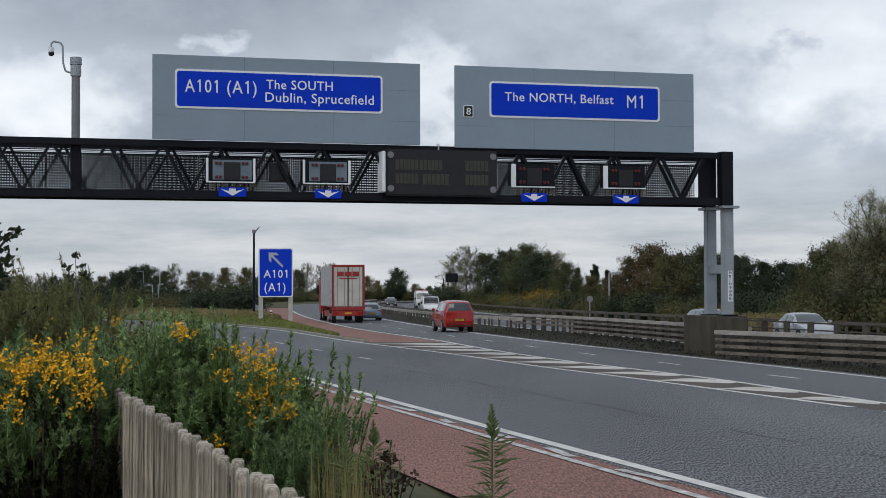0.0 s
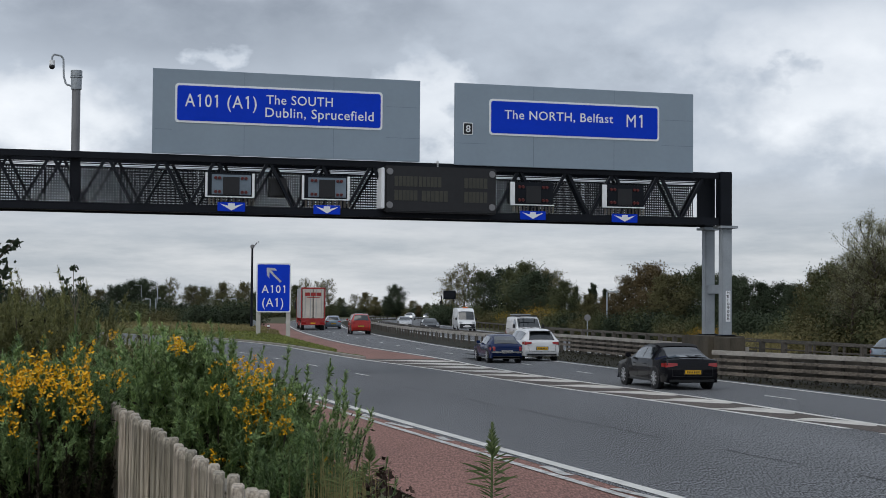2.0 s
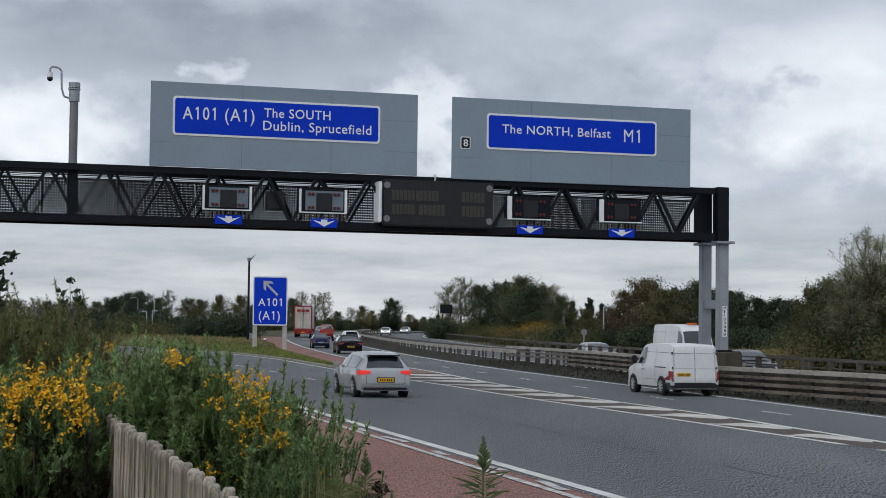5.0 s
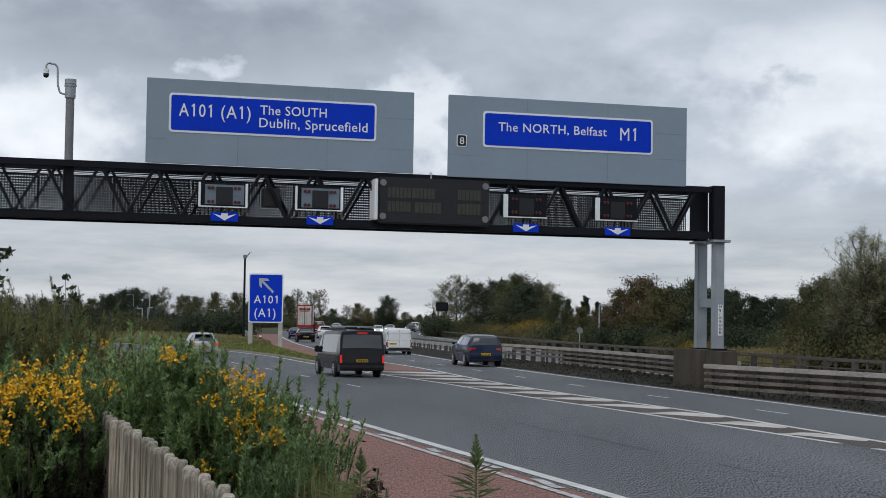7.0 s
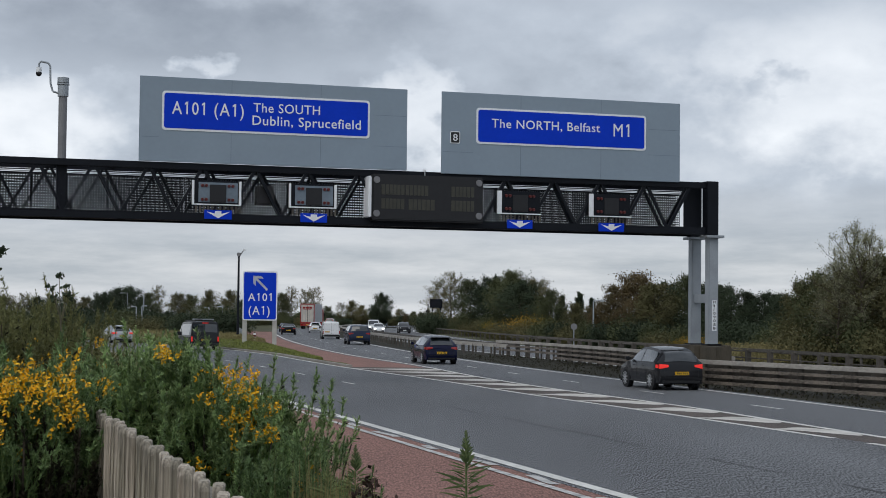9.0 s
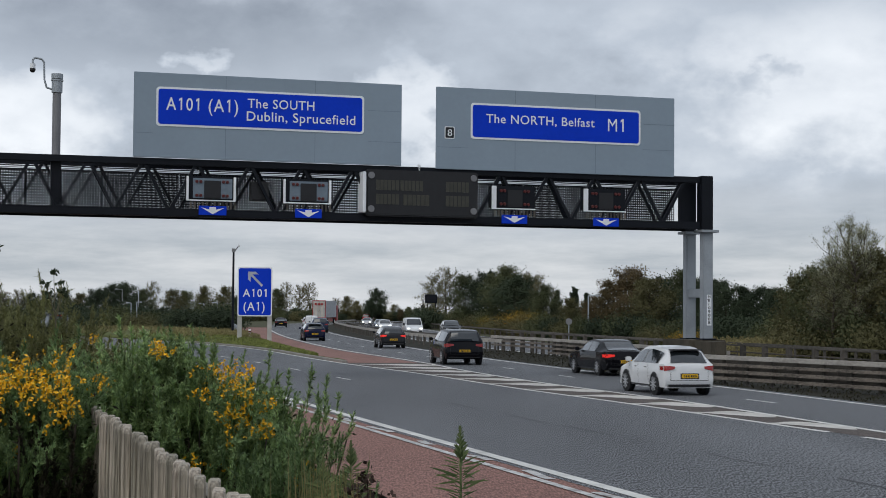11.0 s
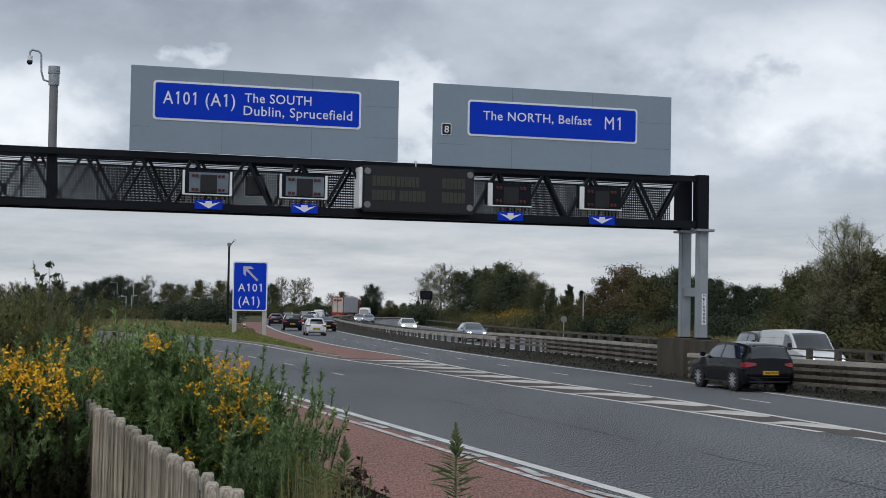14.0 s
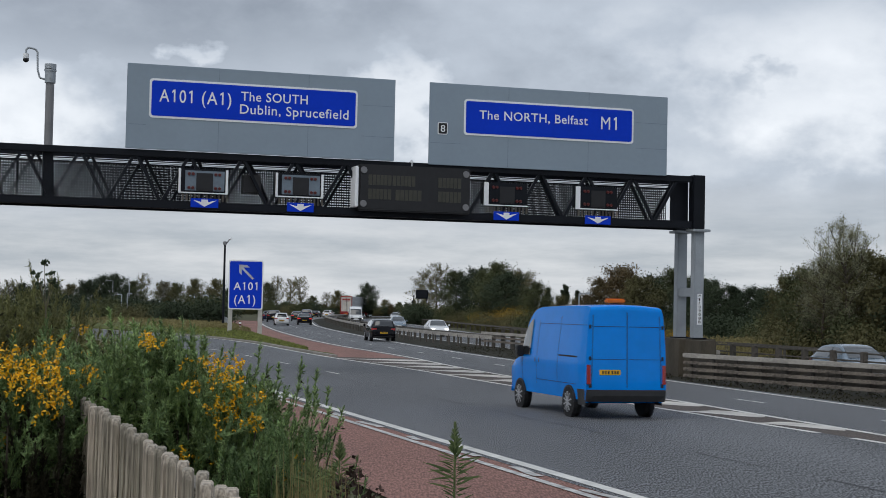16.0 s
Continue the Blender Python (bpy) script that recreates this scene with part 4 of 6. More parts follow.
def make_shrub(seed, height, spread, mat, leaves, label, leaf=0.11, group="shrubs along the road"):
    rng = random.Random(seed)
    t = thing("shrub", label, "shrub", group, pose(0, -500, 0))
    bm = bmesh.new()
    g = np.random.default_rng(seed)
    pts = []
    for k in range(16):
        a = rng.uniform(0, 6.28)
        r = spread * rng.uniform(0.1, 1.0)
        tip = Vector((r * math.cos(a), r * math.sin(a), height * rng.uniform(0.45, 1.0) * (1 - 0.4 * (r / spread) ** 2)))
        bar(bm, (tip.x * 0.25, tip.y * 0.25, -0.15), tip, 0.03, 4, 0.008)
        per = int(leaves * 1.35) // 16
        f = g.uniform(0.25, 1.05, per)[:, None]
        sd = 0.22 * spread
        pts.append(np.array((tip.x * 0.3, tip.y * 0.3, 0))[None] * (1 - f) + np.array(tip)[None] * f + g.normal(size=(per, 3)) * np.array([sd, sd, sd * 0.6]))
    part("woody_base", bm, BARK, t)
    q = np.concatenate(pts)
    q[:, 2] = np.maximum(q[:, 2], 0.02)
    quads("foliage", q, seed, leaf * 0.80, mat, t, 0.75, hub=(0, 0, -0.2 * height))
    return t


def place(ob, x, y, size, turn, wide=1.0):
    return copy_thing(ob, pose(x, y, near_ground(x, y), 0, 0, turn) @ Matrix.Diagonal((size * wide, size * wide, size, 1)))


def build_woods():
    rng = random.Random(11)
    kinds = {
        "dark": make_tree(1, 8, 2.9, LEAF_DARK, 10500, "dark green broadleaf tree by the road", 0.12),
        "green": make_tree(2, 8, 2.8, LEAF_GREEN, 9500, "green broadleaf tree by the road", 0.15),
        "olive": make_tree(3, 8, 3.0, LEAF_OLIVE, 9000, "olive green tree turning in autumn", 0.15),
        "rust": make_tree(4, 8, 2.5, LEAF_RUST, 8400, "rusty brown autumn tree", 0.15),
        "fir": make_tree(5, 8, 1.9, LEAF_DARK, 8000, "dark conifer in the wood", 0.10, 0.14, True, 0.7),
        "airy": make_tree(6, 8, 2.6, LEAF_OLIVE, 3200, "half bare tree with thin foliage", 0.3, 0.11, False, 0.75, True),
        "willow": make_tree(7, 8, 2.3, LEAF_PALE, 6000, "pale thin-leaved tree with bare upper twigs", 0.3, 0.06, False, 0.6, True),
    }
    hedge = [make_shrub(21, 2.4, 1.9, LEAF_GREEN, 5200, "dense green roadside shrub"), make_shrub(22, 2.2, 2.0, LEAF_OLIVE, 4800, "olive green roadside shrub"),
             make_shrub(23, 2.3, 1.9, LEAF_DARK, 5200, "dark green roadside shrub"), make_shrub(24, 1.7, 1.7, LEAF_RUST, 4200, "brown autumn roadside shrub")]

    def tree(kind, px, top, dist, wide=1.0):
        if 470 < px < 625:
            dist += 110
        x = (px - 784) / 2870 * dist
        h = 2.5 + (515 - top) / 2870 * dist
        place(kinds[kind], x, dist, h / 8.0, rng.uniform(0, 360), wide)

    # beyond the far carriageway
    for row in (("airy", 805, 452, 290, 1.1), ("airy", 825, 436, 285, 1.0), ("green", 858, 446, 265, 1.0), ("dark", 895, 440, 235, 1.0), ("green", 930, 430, 225, 1.1), ("dark", 945, 446, 205, 1.1),
                ("olive", 975, 444, 215, 1.0), ("green", 1000, 462, 195, 0.9), ("fir", 1022, 470, 220, 1.0), ("fir", 1052, 464, 225, 1.0), ("fir", 1075, 474, 215, 1.0), ("olive", 1045, 485, 180, 1.0), ("rust", 1090, 482, 165, 1.1),
                ("rust", 1125, 450, 160, 1.0), ("rust", 1158, 428, 155, 1.05), ("olive", 1188, 448, 150, 1.0), ("dark", 1215, 446, 165, 1.0), ("green", 1246, 432, 160, 0.9), ("dark", 1275, 448, 150, 0.9),
                ("fir", 1300, 446, 145, 1.3), ("dark", 1325, 452, 140, 1.0), ("fir", 1352, 458, 140, 1.4), ("dark", 1378, 462, 138, 1.0), ("fir", 1400, 462, 136, 1.3), ("dark", 1422, 464, 132, 1.0),
                ("olive", 1448, 440, 112, 0.9), ("green", 1480, 424, 108, 0.9), ("willow", 1500, 408, 106, 0.8), ("willow", 1535, 340, 104, 0.85), ("olive", 1530, 420, 102, 1.0), ("willow", 1566, 352, 100, 0.85), ("olive", 1580, 392, 98, 1.0), ("willow", 1512, 402, 97, 0.95), ("willow", 1556, 378, 96, 1.0),
                ("olive", 1625, 400, 96, 1.0), ("dark", 1680, 410, 95, 1.0)):
        tree(*row)
    for px, dist, k, s in [(778, 256, 0, 1.2), (792, 250, 2, 1.5), (806, 256, 1, 1.7), (800, 272, 0, 1.3), (822, 255, 1, 1.2), (850, 238, 0, 1.2), (870, 222, 1, 1.1), (895, 206, 0, 1.1), (920, 194, 1, 1.0), (945, 183, 3, 1.0), (968, 176, 1, 1.0), (995, 168, 0, 1.0), (1020, 160, 2, 1.0), (1045, 152, 1, 1.0),
                           (1070, 148, 0, 0.9), (1100, 142, 2, 1.0), (1130, 137, 0, 1.0), (1160, 134, 2, 1.1), (1185, 126, 0, 0.9), (1210, 122, 1, 0.9), (1240, 120, 0, 0.8), (1275, 124, 3, 0.7), (1310, 128, 2, 1.1), (1345, 128, 2, 1.2), (1380, 124, 2, 1.1), (1410, 118, 0, 1.0),
                           (1440, 106, 1, 1.0), (1470, 102, 1, 1.1), (1500, 99, 0, 1.1), (1530, 97, 1, 1.1), (1560, 95, 0, 1.1), (1590, 93, 1, 1.1), (1330, 150, 2, 1.4), (1290, 150, 2, 1.4), (1360, 148, 2, 1.5), (1250, 150, 2, 1.4), (1200, 150, 2, 1.3), (1405, 140, 2, 1.4)]:
        place(hedge[k], (px - 784) / 2870 * dist, dist, s, rng.uniform(0, 360))
    # down the road and to the far left
    for row in (("dark", 706, 474, 360, 0.85), ("dark", 690, 492, 365, 0.8), ("olive", 735, 502, 480, 1.0), ("green", 760, 506, 490, 1.0), ("green", 715, 505, 470, 1.1), ("rust", 745, 510, 400, 0.9), ("dark", 775, 508, 470, 1.0), ("olive", 668, 496, 400, 1.0), ("olive", 650, 488, 410, 0.9), ("airy", 630, 492, 400, 1.0), ("green", 608, 498, 395, 1.0),
                ("airy", 585, 466, 330, 1.0), ("airy", 566, 470, 325, 0.9), ("airy", 543, 466, 300, 0.8), ("green", 528, 476, 300, 0.9), ("airy", 500, 478, 290, 0.9), ("green", 478, 482, 285, 0.9), ("olive", 436, 472, 275, 0.9), ("dark", 458, 488, 260, 0.9), ("olive", 398, 472, 270, 0.8), ("green", 368, 480, 262, 0.8), ("olive", 345, 478, 255, 0.9),
                ("airy", 308, 466, 250, 0.7), ("green", 290, 478, 245, 1.0), ("dark", 262, 467, 240, 0.95), ("dark", 232, 470, 235, 1.0), ("dark", 210, 478, 230, 1.0), ("olive", 180, 486, 235, 1.0), ("dark", 150, 480, 240, 0.9), ("olive", 120, 488, 240, 1.0), ("dark", 92, 486, 235, 1.0), ("airy", 70, 482, 230, 1.0), ("olive", 40, 484, 235, 1.1), ("dark", 12, 480, 230, 1.1), ("olive", -25, 482, 228, 1.1), ("green", -60, 480, 228, 1.1)):
        tree(*row)
    for i in range(44):
        px = -30 + i * 15.5
        dist = 205 + 30 * math.sin(i * 1.7) + (195 if px > 445 else 0)
        place(hedge[(0, 2, 2, 1, 0, 2)[i % 6]], (px - 784) / 2870 * dist, dist, rng.uniform(0.9, 1.5), rng.uniform(0, 360), 1.2)
    for i in range(10):
        px = 560 + i * 22
        place(hedge[i % 3], (px - 784) / 2870 * 430, 430, rng.uniform(1.0, 1.6), rng.uniform(0, 360), 1.5)
    for px, dist, k, s in ((395, 160, 3, 0.45), (420, 158, 3, 0.4), (345, 175, 1, 0.5), (300, 180, 0, 0.6), (440, 165, 3, 0.4)):
        place(hedge[k], (px - 784) / 2870 * dist, dist, s, rng.uniform(0, 360), 1.4)
    bloom = make_shrub(25, 2.3, 2.0, LEAF_OLIVE, 4200, "gorse in faded yellow bloom beyond the road")
    g = np.random.default_rng(77)
    q = g.normal(size=(1500, 3)) * np.array((0.9, 0.9, 0.45)) + np.array((0, 0, 1.75))
    quads("blossom", q, 78, 0.07, FAR_BLOOM, bloom)
    for px, dist, s in ((950, 180, 1.0), (972, 178, 1.05), (900, 200, 0.8), (1240, 118, 0.5), (1262, 117, 0.55)):
        place(bloom, (px - 784) / 2870 * dist, dist, s, rng.uniform(0, 360))
    hedge.append(bloom)
    t = thing("dry_grass", "long dry grass on the back of the island", "grass", kind="stuff")
    q = []
    for i in range(7000):
        y = rng.uniform(128, 175)
        a, b = SLIP_RIGHT(y) + 1.5, GRASS_BACK(y) - 0.8
        f = rng.random() ** 1.5
        x = b - (b - a) * 0.9 * f if y < 150 else rng.uniform(a - 2, b)
        q.append((x, y, 0.25 + 0.3 * rng.random() + 0.3 * math.sin(math.pi * min(1, max(0, (x - a) / (b - a))))))
    quads("grass_blades", q, 79, 0.16, DRY_GRASS, t, 0.25)
    lawn = thing("island_grass", "short rough green grass on the tip of the island", "grass", kind="stuff")
    q = []
    for i in range(9000):
        y = 82 + 60 * rng.random() ** 0.8
        a, b = SLIP_RIGHT(y) + 0.7, GRASS_BACK(y) - 0.4
        if b > a:
            x = rng.uniform(a, b)
            q.append((x, y, 0.12 + 0.10 * rng.random() + 0.5 * min(1, (b - a) / 12) * math.sin(math.pi * (x - a) / (b - a))))
    quads("grass_blades", q, 81, 0.10, LAWN, lawn, 0.3)
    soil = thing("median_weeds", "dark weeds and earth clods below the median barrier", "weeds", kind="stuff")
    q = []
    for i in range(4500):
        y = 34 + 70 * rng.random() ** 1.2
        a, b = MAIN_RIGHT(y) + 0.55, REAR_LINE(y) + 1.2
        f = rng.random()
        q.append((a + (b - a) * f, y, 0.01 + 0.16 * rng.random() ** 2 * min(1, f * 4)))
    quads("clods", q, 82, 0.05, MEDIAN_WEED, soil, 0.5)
    bank = thing("dry_grass", "tan dry grass on the bank behind the far barrier", "grass", kind="stuff")
    q = []
    for i in range(5000):
        y = rng.uniform(98, 116)
        x = rng.uniform(1285, 1450)
        x = (x - 784) / 2870 * y
        q.append((x, y, near_ground(x, y) + 0.12 + 1.0 * rng.random() ** 1.6))
    quads("grass_blades", q, 80, 0.15, DRY_GRASS, bank, 0.25)
    # unseen trees added behind the viewpoint to darken reflections in the car paint
    for i in range(18):
        place(kinds[("dark", "green", "olive")[i % 3]], -34 + i * 4.2, -26 - 5 * math.sin(i * 1.3), rng.uniform(0.8, 1.1), rng.uniform(0, 360), 1.2)
    for t in list(kinds.values()) + hedge:
        for o in [*t.children_recursive, t]:
            bpy.data.objects.remove(o)


build_woods()


def gorse_flowers(name, centres, seed, parent, size=0.0062):
    """Small pea-like flowers, three petals each."""
    g = np.random.default_rng(seed)
    vs, fs = [], []
    for c in centres:
        up = Vector(g.normal(size=3)).normalized()
        side = up.orthogonal().normalized()
        third = up.cross(side)
        s = size * g.uniform(0.7, 1.3)
        for a in (0.0, 2.1, 4.2):
            d = side * math.cos(a) + third * math.sin(a)
            e = up.cross(d)
            b = len(vs)
            c3 = Vector(c)
            vs += [c3, c3 + (d * 0.8 + e * 0.55 + up * 0.5) * s, c3 + (d * 1.25 + up * 1.1) * s, c3 + (d * 0.8 - e * 0.55 + up * 0.5) * s]
            fs += [(b, b + 1, b + 2), (b, b + 2, b + 3)]
    me = bpy.data.meshes.new(name)
    me.from_pydata([tuple(v) for v in vs], [], fs)
    me.materials.append(GORSE_FLOWER)
    ob = new(name, me)
    ob.parent = parent
    ob["kind"] = "stuff"
    return ob


def gorse_shoots(name, shoots, seed, mat, parent, spine=0.024, per_metre=430, laterals=0):
    """Upright shoots thick with spines, and short side shoots on them. shoots: foot, tip."""
    g = np.random.default_rng(seed)
    foot, tip = (np.array([tuple(p[k]) for p in shoots]) for k in (0, 1))

    def frame_of(a, b):
        d = b - a
        ln = np.linalg.norm(d, axis=1)[:, None]
        d = d / ln
        o = np.cross(d, np.array((0.31, 0.83, 0.45)))
        o /= np.linalg.norm(o, axis=1)[:, None]
        return d, ln, o, np.cross(d, o)

    if laterals:
        d, ln, o, q = (np.repeat(v, laterals, axis=0) for v in frame_of(foot, tip))
        n = len(d)
        f, a = g.uniform(0.05, 0.82, (n, 1)), g.uniform(0, 6.283, (n, 1))
        root = np.repeat(foot, laterals, axis=0) + d * ln * f
        way = (o * np.cos(a) + q * np.sin(a)) * g.uniform(0.4, 0.75, (n, 1)) + d * 0.8
        end = root + way * ln * (1.0 - 0.7 * f) * g.uniform(0.16, 0.36, (n, 1))
        foot, tip = np.concatenate((foot, root)), np.concatenate((tip, end))
    d, ln, o, q = frame_of(foot, tip)
    ring = []
    for a in (0, 2.09, 4.19):
        r = o * math.cos(a) + q * math.sin(a)
        ring += [foot + r * 0.0022, tip + r * 0.0007]
    stems = np.stack(ring, 1).reshape(-1, 3)
    base = (np.arange(len(foot)) * 6)[:, None]
    faces = np.concatenate([base + np.array(t) for t in ((0, 2, 3), (0, 3, 1), (2, 4, 5), (2, 5, 3), (4, 0, 1), (4, 1, 5))])
    count = np.maximum(4, (ln[:, 0] * per_metre).astype(int))
    i = np.repeat(np.arange(len(foot)), count)
    n = len(i)
    f, a = g.uniform(0, 1, (n, 1)) ** 0.8, g.uniform(0, 6.283, (n, 1))
    r, t = o[i] * np.cos(a) + q[i] * np.sin(a), q[i] * np.cos(a) - o[i] * np.sin(a)
    long = spine * g.uniform(0.5, 1.3, (n, 1)) * np.clip((1.03 - f) * 4, 0.3, 1)
    c = foot[i] + d[i] * ln[i] * f
    e = c + (r * 0.8 + d[i] * g.uniform(0.25, 0.95, (n, 1))) * long
    w = t * 0.125 * spine
    spines = np.stack((c - w, c + w, e), 1).reshape(-1, 3)
    me = bpy.data.meshes.new(name)
    me.from_pydata(np.concatenate((stems, spines)).tolist(), [], np.concatenate((faces, np.arange(n * 3).reshape(n, 3) + len(stems))).tolist())
    me.materials.append(mat)
    ob = new(name, me)
    ob.parent = parent
    ob["kind"] = "stuff"
    return ob


def view_at(px, py, dist):
    """A point of the plan by its bearing and rise as seen from the standing place."""
    return ((px - 784) / 2870 * dist, dist, 2.5 - (py - 515) / 2870 * dist)


def gorse_bush(label, seed, outline, bottom, dist, depth, count, mat, length=(0.06, 0.14), tilt=0.5, spine=0.021, per_metre=560, flowers=(), core=True, high=1.25, clump=24, laterals=0):
    """A bush of many clumps of shoots whose top follows a smooth outline (bearing, rise)."""
    rng = random.Random(seed)
    top = knots(*[(y, x) for x, y in outline])
    x0, x1 = outline[0][0], outline[-1][0]
    t = thing("gorse_bush", label, "gorse bush", "gorse bushes")
    shoots = []
    mid, reach = (x0 + x1) / 2, length[1]
    for i in range(count // clump):
        px = rng.uniform(x0, x1)
        ty = top(px)
        lift = rng.random() ** high
        py = ty + (bottom - ty) * lift + 0.62 * reach * 2870 / dist
        d = dist + rng.uniform(-depth, depth) * (0.35 + 0.65 * lift)
        heart = Vector(view_at(px, py, d))
        lean = Vector(((px - mid) / (x1 - x0) * 2 * tilt + rng.gauss(0, 0.25), rng.gauss(-0.35, 0.3), 1.0)).normalized()
        root = heart - lean * reach * rng.uniform(1.2, 1.8)
        for k in range(clump):
            spread = Vector((rng.gauss(0, 0.42), rng.gauss(0, 0.42), rng.gauss(0, 0.38)))
            tip = heart + (lean * rng.uniform(-0.6, 0.75) + spread) * reach
            way = ((tip - root).normalized() * 0.6 + Vector((rng.gauss(0, 0.14), rng.gauss(0, 0.14), 0.6))).normalized()
            ln = rng.uniform(*length)
            shoots.append((tip - way * ln, tip))
    gorse_shoots("spiny_growth", shoots, seed, mat, t, spine, per_metre, laterals)
    base = Vector(view_at((x0 + x1) / 2, bottom, dist))
    ground = near_ground(base.x, base.y)
    bm = bmesh.new()
    for foot, tip in shoots[::24]:
        bar(bm, (base.x + (foot.x - base.x) * 0.35, base.y + (foot.y - base.y) * 0.35, ground - 0.05), foot, 0.006, 4, 0.003)
    part("woody_base", bm, BARK, t)["kind"] = "stuff"
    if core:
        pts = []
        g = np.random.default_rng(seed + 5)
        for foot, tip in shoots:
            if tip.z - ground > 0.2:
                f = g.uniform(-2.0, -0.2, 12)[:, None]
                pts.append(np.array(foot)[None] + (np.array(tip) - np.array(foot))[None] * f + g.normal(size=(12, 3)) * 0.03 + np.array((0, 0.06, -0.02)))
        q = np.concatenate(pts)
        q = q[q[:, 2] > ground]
        # dead inner spines; the shade deep in the bush is in their colour
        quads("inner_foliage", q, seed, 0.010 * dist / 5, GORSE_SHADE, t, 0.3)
    if flowers:
        c = []
        for px, py, rx, ry, n in flowers:
            for _ in range(int(n * 0.27) + 1):
                q = Vector(view_at(rng.gauss(px, rx * 0.6), rng.gauss(py + 14, ry * 0.5), dist + rng.uniform(-depth * 1.2, 0)))
                up = Vector((rng.gauss(0, 0.3), rng.gauss(0, 0.3), 1.0))
                for k in range(rng.randint(3, 7)):
                    c.append(q + up * (k * 0.007) + Vector((rng.gauss(0, 0.008), rng.gauss(0, 0.008), 0)))
        gorse_flowers("bloom", c, seed + 1, t)
    return t


def build_near_plants():
    gorse_bush("tall green gorse bush with yellow flowers by the fence", 31, ((195, 618), (230, 590), (275, 575), (320, 540), (352, 556), (400, 618), (450, 628), (505, 640), (560, 650), (608, 690)), 960, 5.3, 0.36, 3400, GORSE_GREEN, (0.06, 0.13), spine=0.020, per_metre=560, laterals=4,
               flowers=((470, 690, 48, 55, 190), (440, 625, 40, 18, 60), (505, 712, 20, 25, 50), (325, 582, 20, 12, 34), (400, 790, 40, 40, 50), (215, 640, 25, 20, 26), (575, 790, 16, 40, 24), (395, 650, 30, 25, 30)))
    gorse_bush("upright gorse shoots standing above the bush", 33, ((212, 590), (300, 545), (322, 512), (345, 548), (368, 545), (440, 605), (515, 612), (545, 622), (582, 662)), 760, 5.0, 0.12, 64, GORSE_GREEN, (0.13, 0.2), 0.3, 0.021, 620, core=False, high=3.0, clump=2, laterals=5)
    gorse_bush("gorse bush covered in yellow flowers", 35, ((-40, 618), (20, 604), (70, 600), (120, 600), (160, 612), (186, 668)), 730, 4.1, 0.26, 1400, GORSE_GREEN, (0.05, 0.10), spine=0.015, per_metre=620, laterals=4,
               flowers=((30, 650, 50, 45, 130), (95, 650, 60, 45, 140), (150, 640, 30, 45, 70), (20, 710, 40, 40, 60), (120, 690, 50, 25, 40), (45, 770, 30, 14, 10), (160, 690, 18, 25, 30)))
    gorse_bush("dull green gorse thicket on the bank", 37, ((-60, 512), (30, 508), (80, 500), (120, 510), (175, 522), (215, 560), (250, 600)), 720, 9.5, 0.9, 2000, GORSE_DULL, (0.12, 0.26), 0.3, 0.028, 330, laterals=3,
               flowers=((150, 585, 60, 20, 60), (40, 600, 60, 14, 60), (205, 560, 14, 10, 14)))
    gorse_bush("dark gorse thicket further down the bank", 39, ((-60, 505), (60, 506), (110, 500), (150, 500), (205, 522), (245, 545)), 640, 15.0, 1.2, 1300, GORSE_DULL, (0.2, 0.4), 0.3, 0.042, 220, laterals=2)
    gorse_bush("low gorse and scrub at the foot of the bush", 41, ((470, 770), (540, 720), (600, 735), (635, 790), (700, 850)), 960, 4.8, 0.25, 500, GORSE_GREEN, (0.06, 0.12), spine=0.016, per_metre=700, laterals=3)
    # added dark growth: the shade below the flowers is put into its colour
    gorse_bush("gorse coloured dark for the shade under the flowering bush", 43, ((-40, 765), (40, 775), (110, 770), (160, 760), (196, 780)), 980, 3.95, 0.15, 600, GORSE_SHADE, (0.08, 0.16), laterals=3)
    # dark leafy hawthorn twigs
    h = thing("hawthorn_branch", "dark leafy hawthorn branches above the gorse", "shrub")
    rng = random.Random(5)
    bm, leaves = bmesh.new(), []
    for i in range(26):
        a = Vector(view_at(-70 + rng.uniform(-20, 40), 540, 7.5))
        b = Vector(view_at(rng.uniform(-60, 36), rng.uniform(400, 500), 7.5 + rng.uniform(-0.3, 0.3)))
        bar(bm, a, b, 0.007, 4, 0.002)
        for k in range(26):
            f = rng.uniform(0.35, 1.04)
            leaves.append(a + (b - a) * f + Vector((rng.gauss(0, 0.022), rng.gauss(0, 0.03), rng.gauss(0, 0.022))))
    bar(bm, Vector(view_at(-70, 540, 7.5)) + Vector((0, 0, -1.6)), view_at(-70, 540, 7.5), 0.02, 6, 0.012)
    part("branches", bm, BARK, h)
    quads("leaves", [tuple(p) for p in leaves], 6, 0.021, LEAF_DARK, h, 0.7)
    s = thing("tall_herb", "dry thin stalk with a few leaves above the gorse", "weed")
    bm, leaves = bmesh.new(), []
    foot = Vector(view_at(138, 560, 8.5))
    for px, py in ((133, 450), (119, 470), (147, 475), (150, 487), (126, 490)):
        tip = Vector(view_at(px, py, 8.5))
        bar(bm, foot + Vector((0, 0, 0.09 if px != 133 else 0)), tip, 0.0035, 4, 0.0015)
        leaves += [tuple(tip + Vector((rng.gauss(0, 0.014), rng.gauss(0, 0.01), rng.gauss(0, 0.014)))) for _ in range(12)]
    bar(bm, Vector((foot.x, foot.y, near_ground(foot.x, foot.y))), foot + Vector((0, 0, 0.1)), 0.0035, 4)
    part("stalk", bm, STEM_DRY, s)
    quads("leaves", leaves, 9, 0.016, LEAF_DARK, s, 0.6)


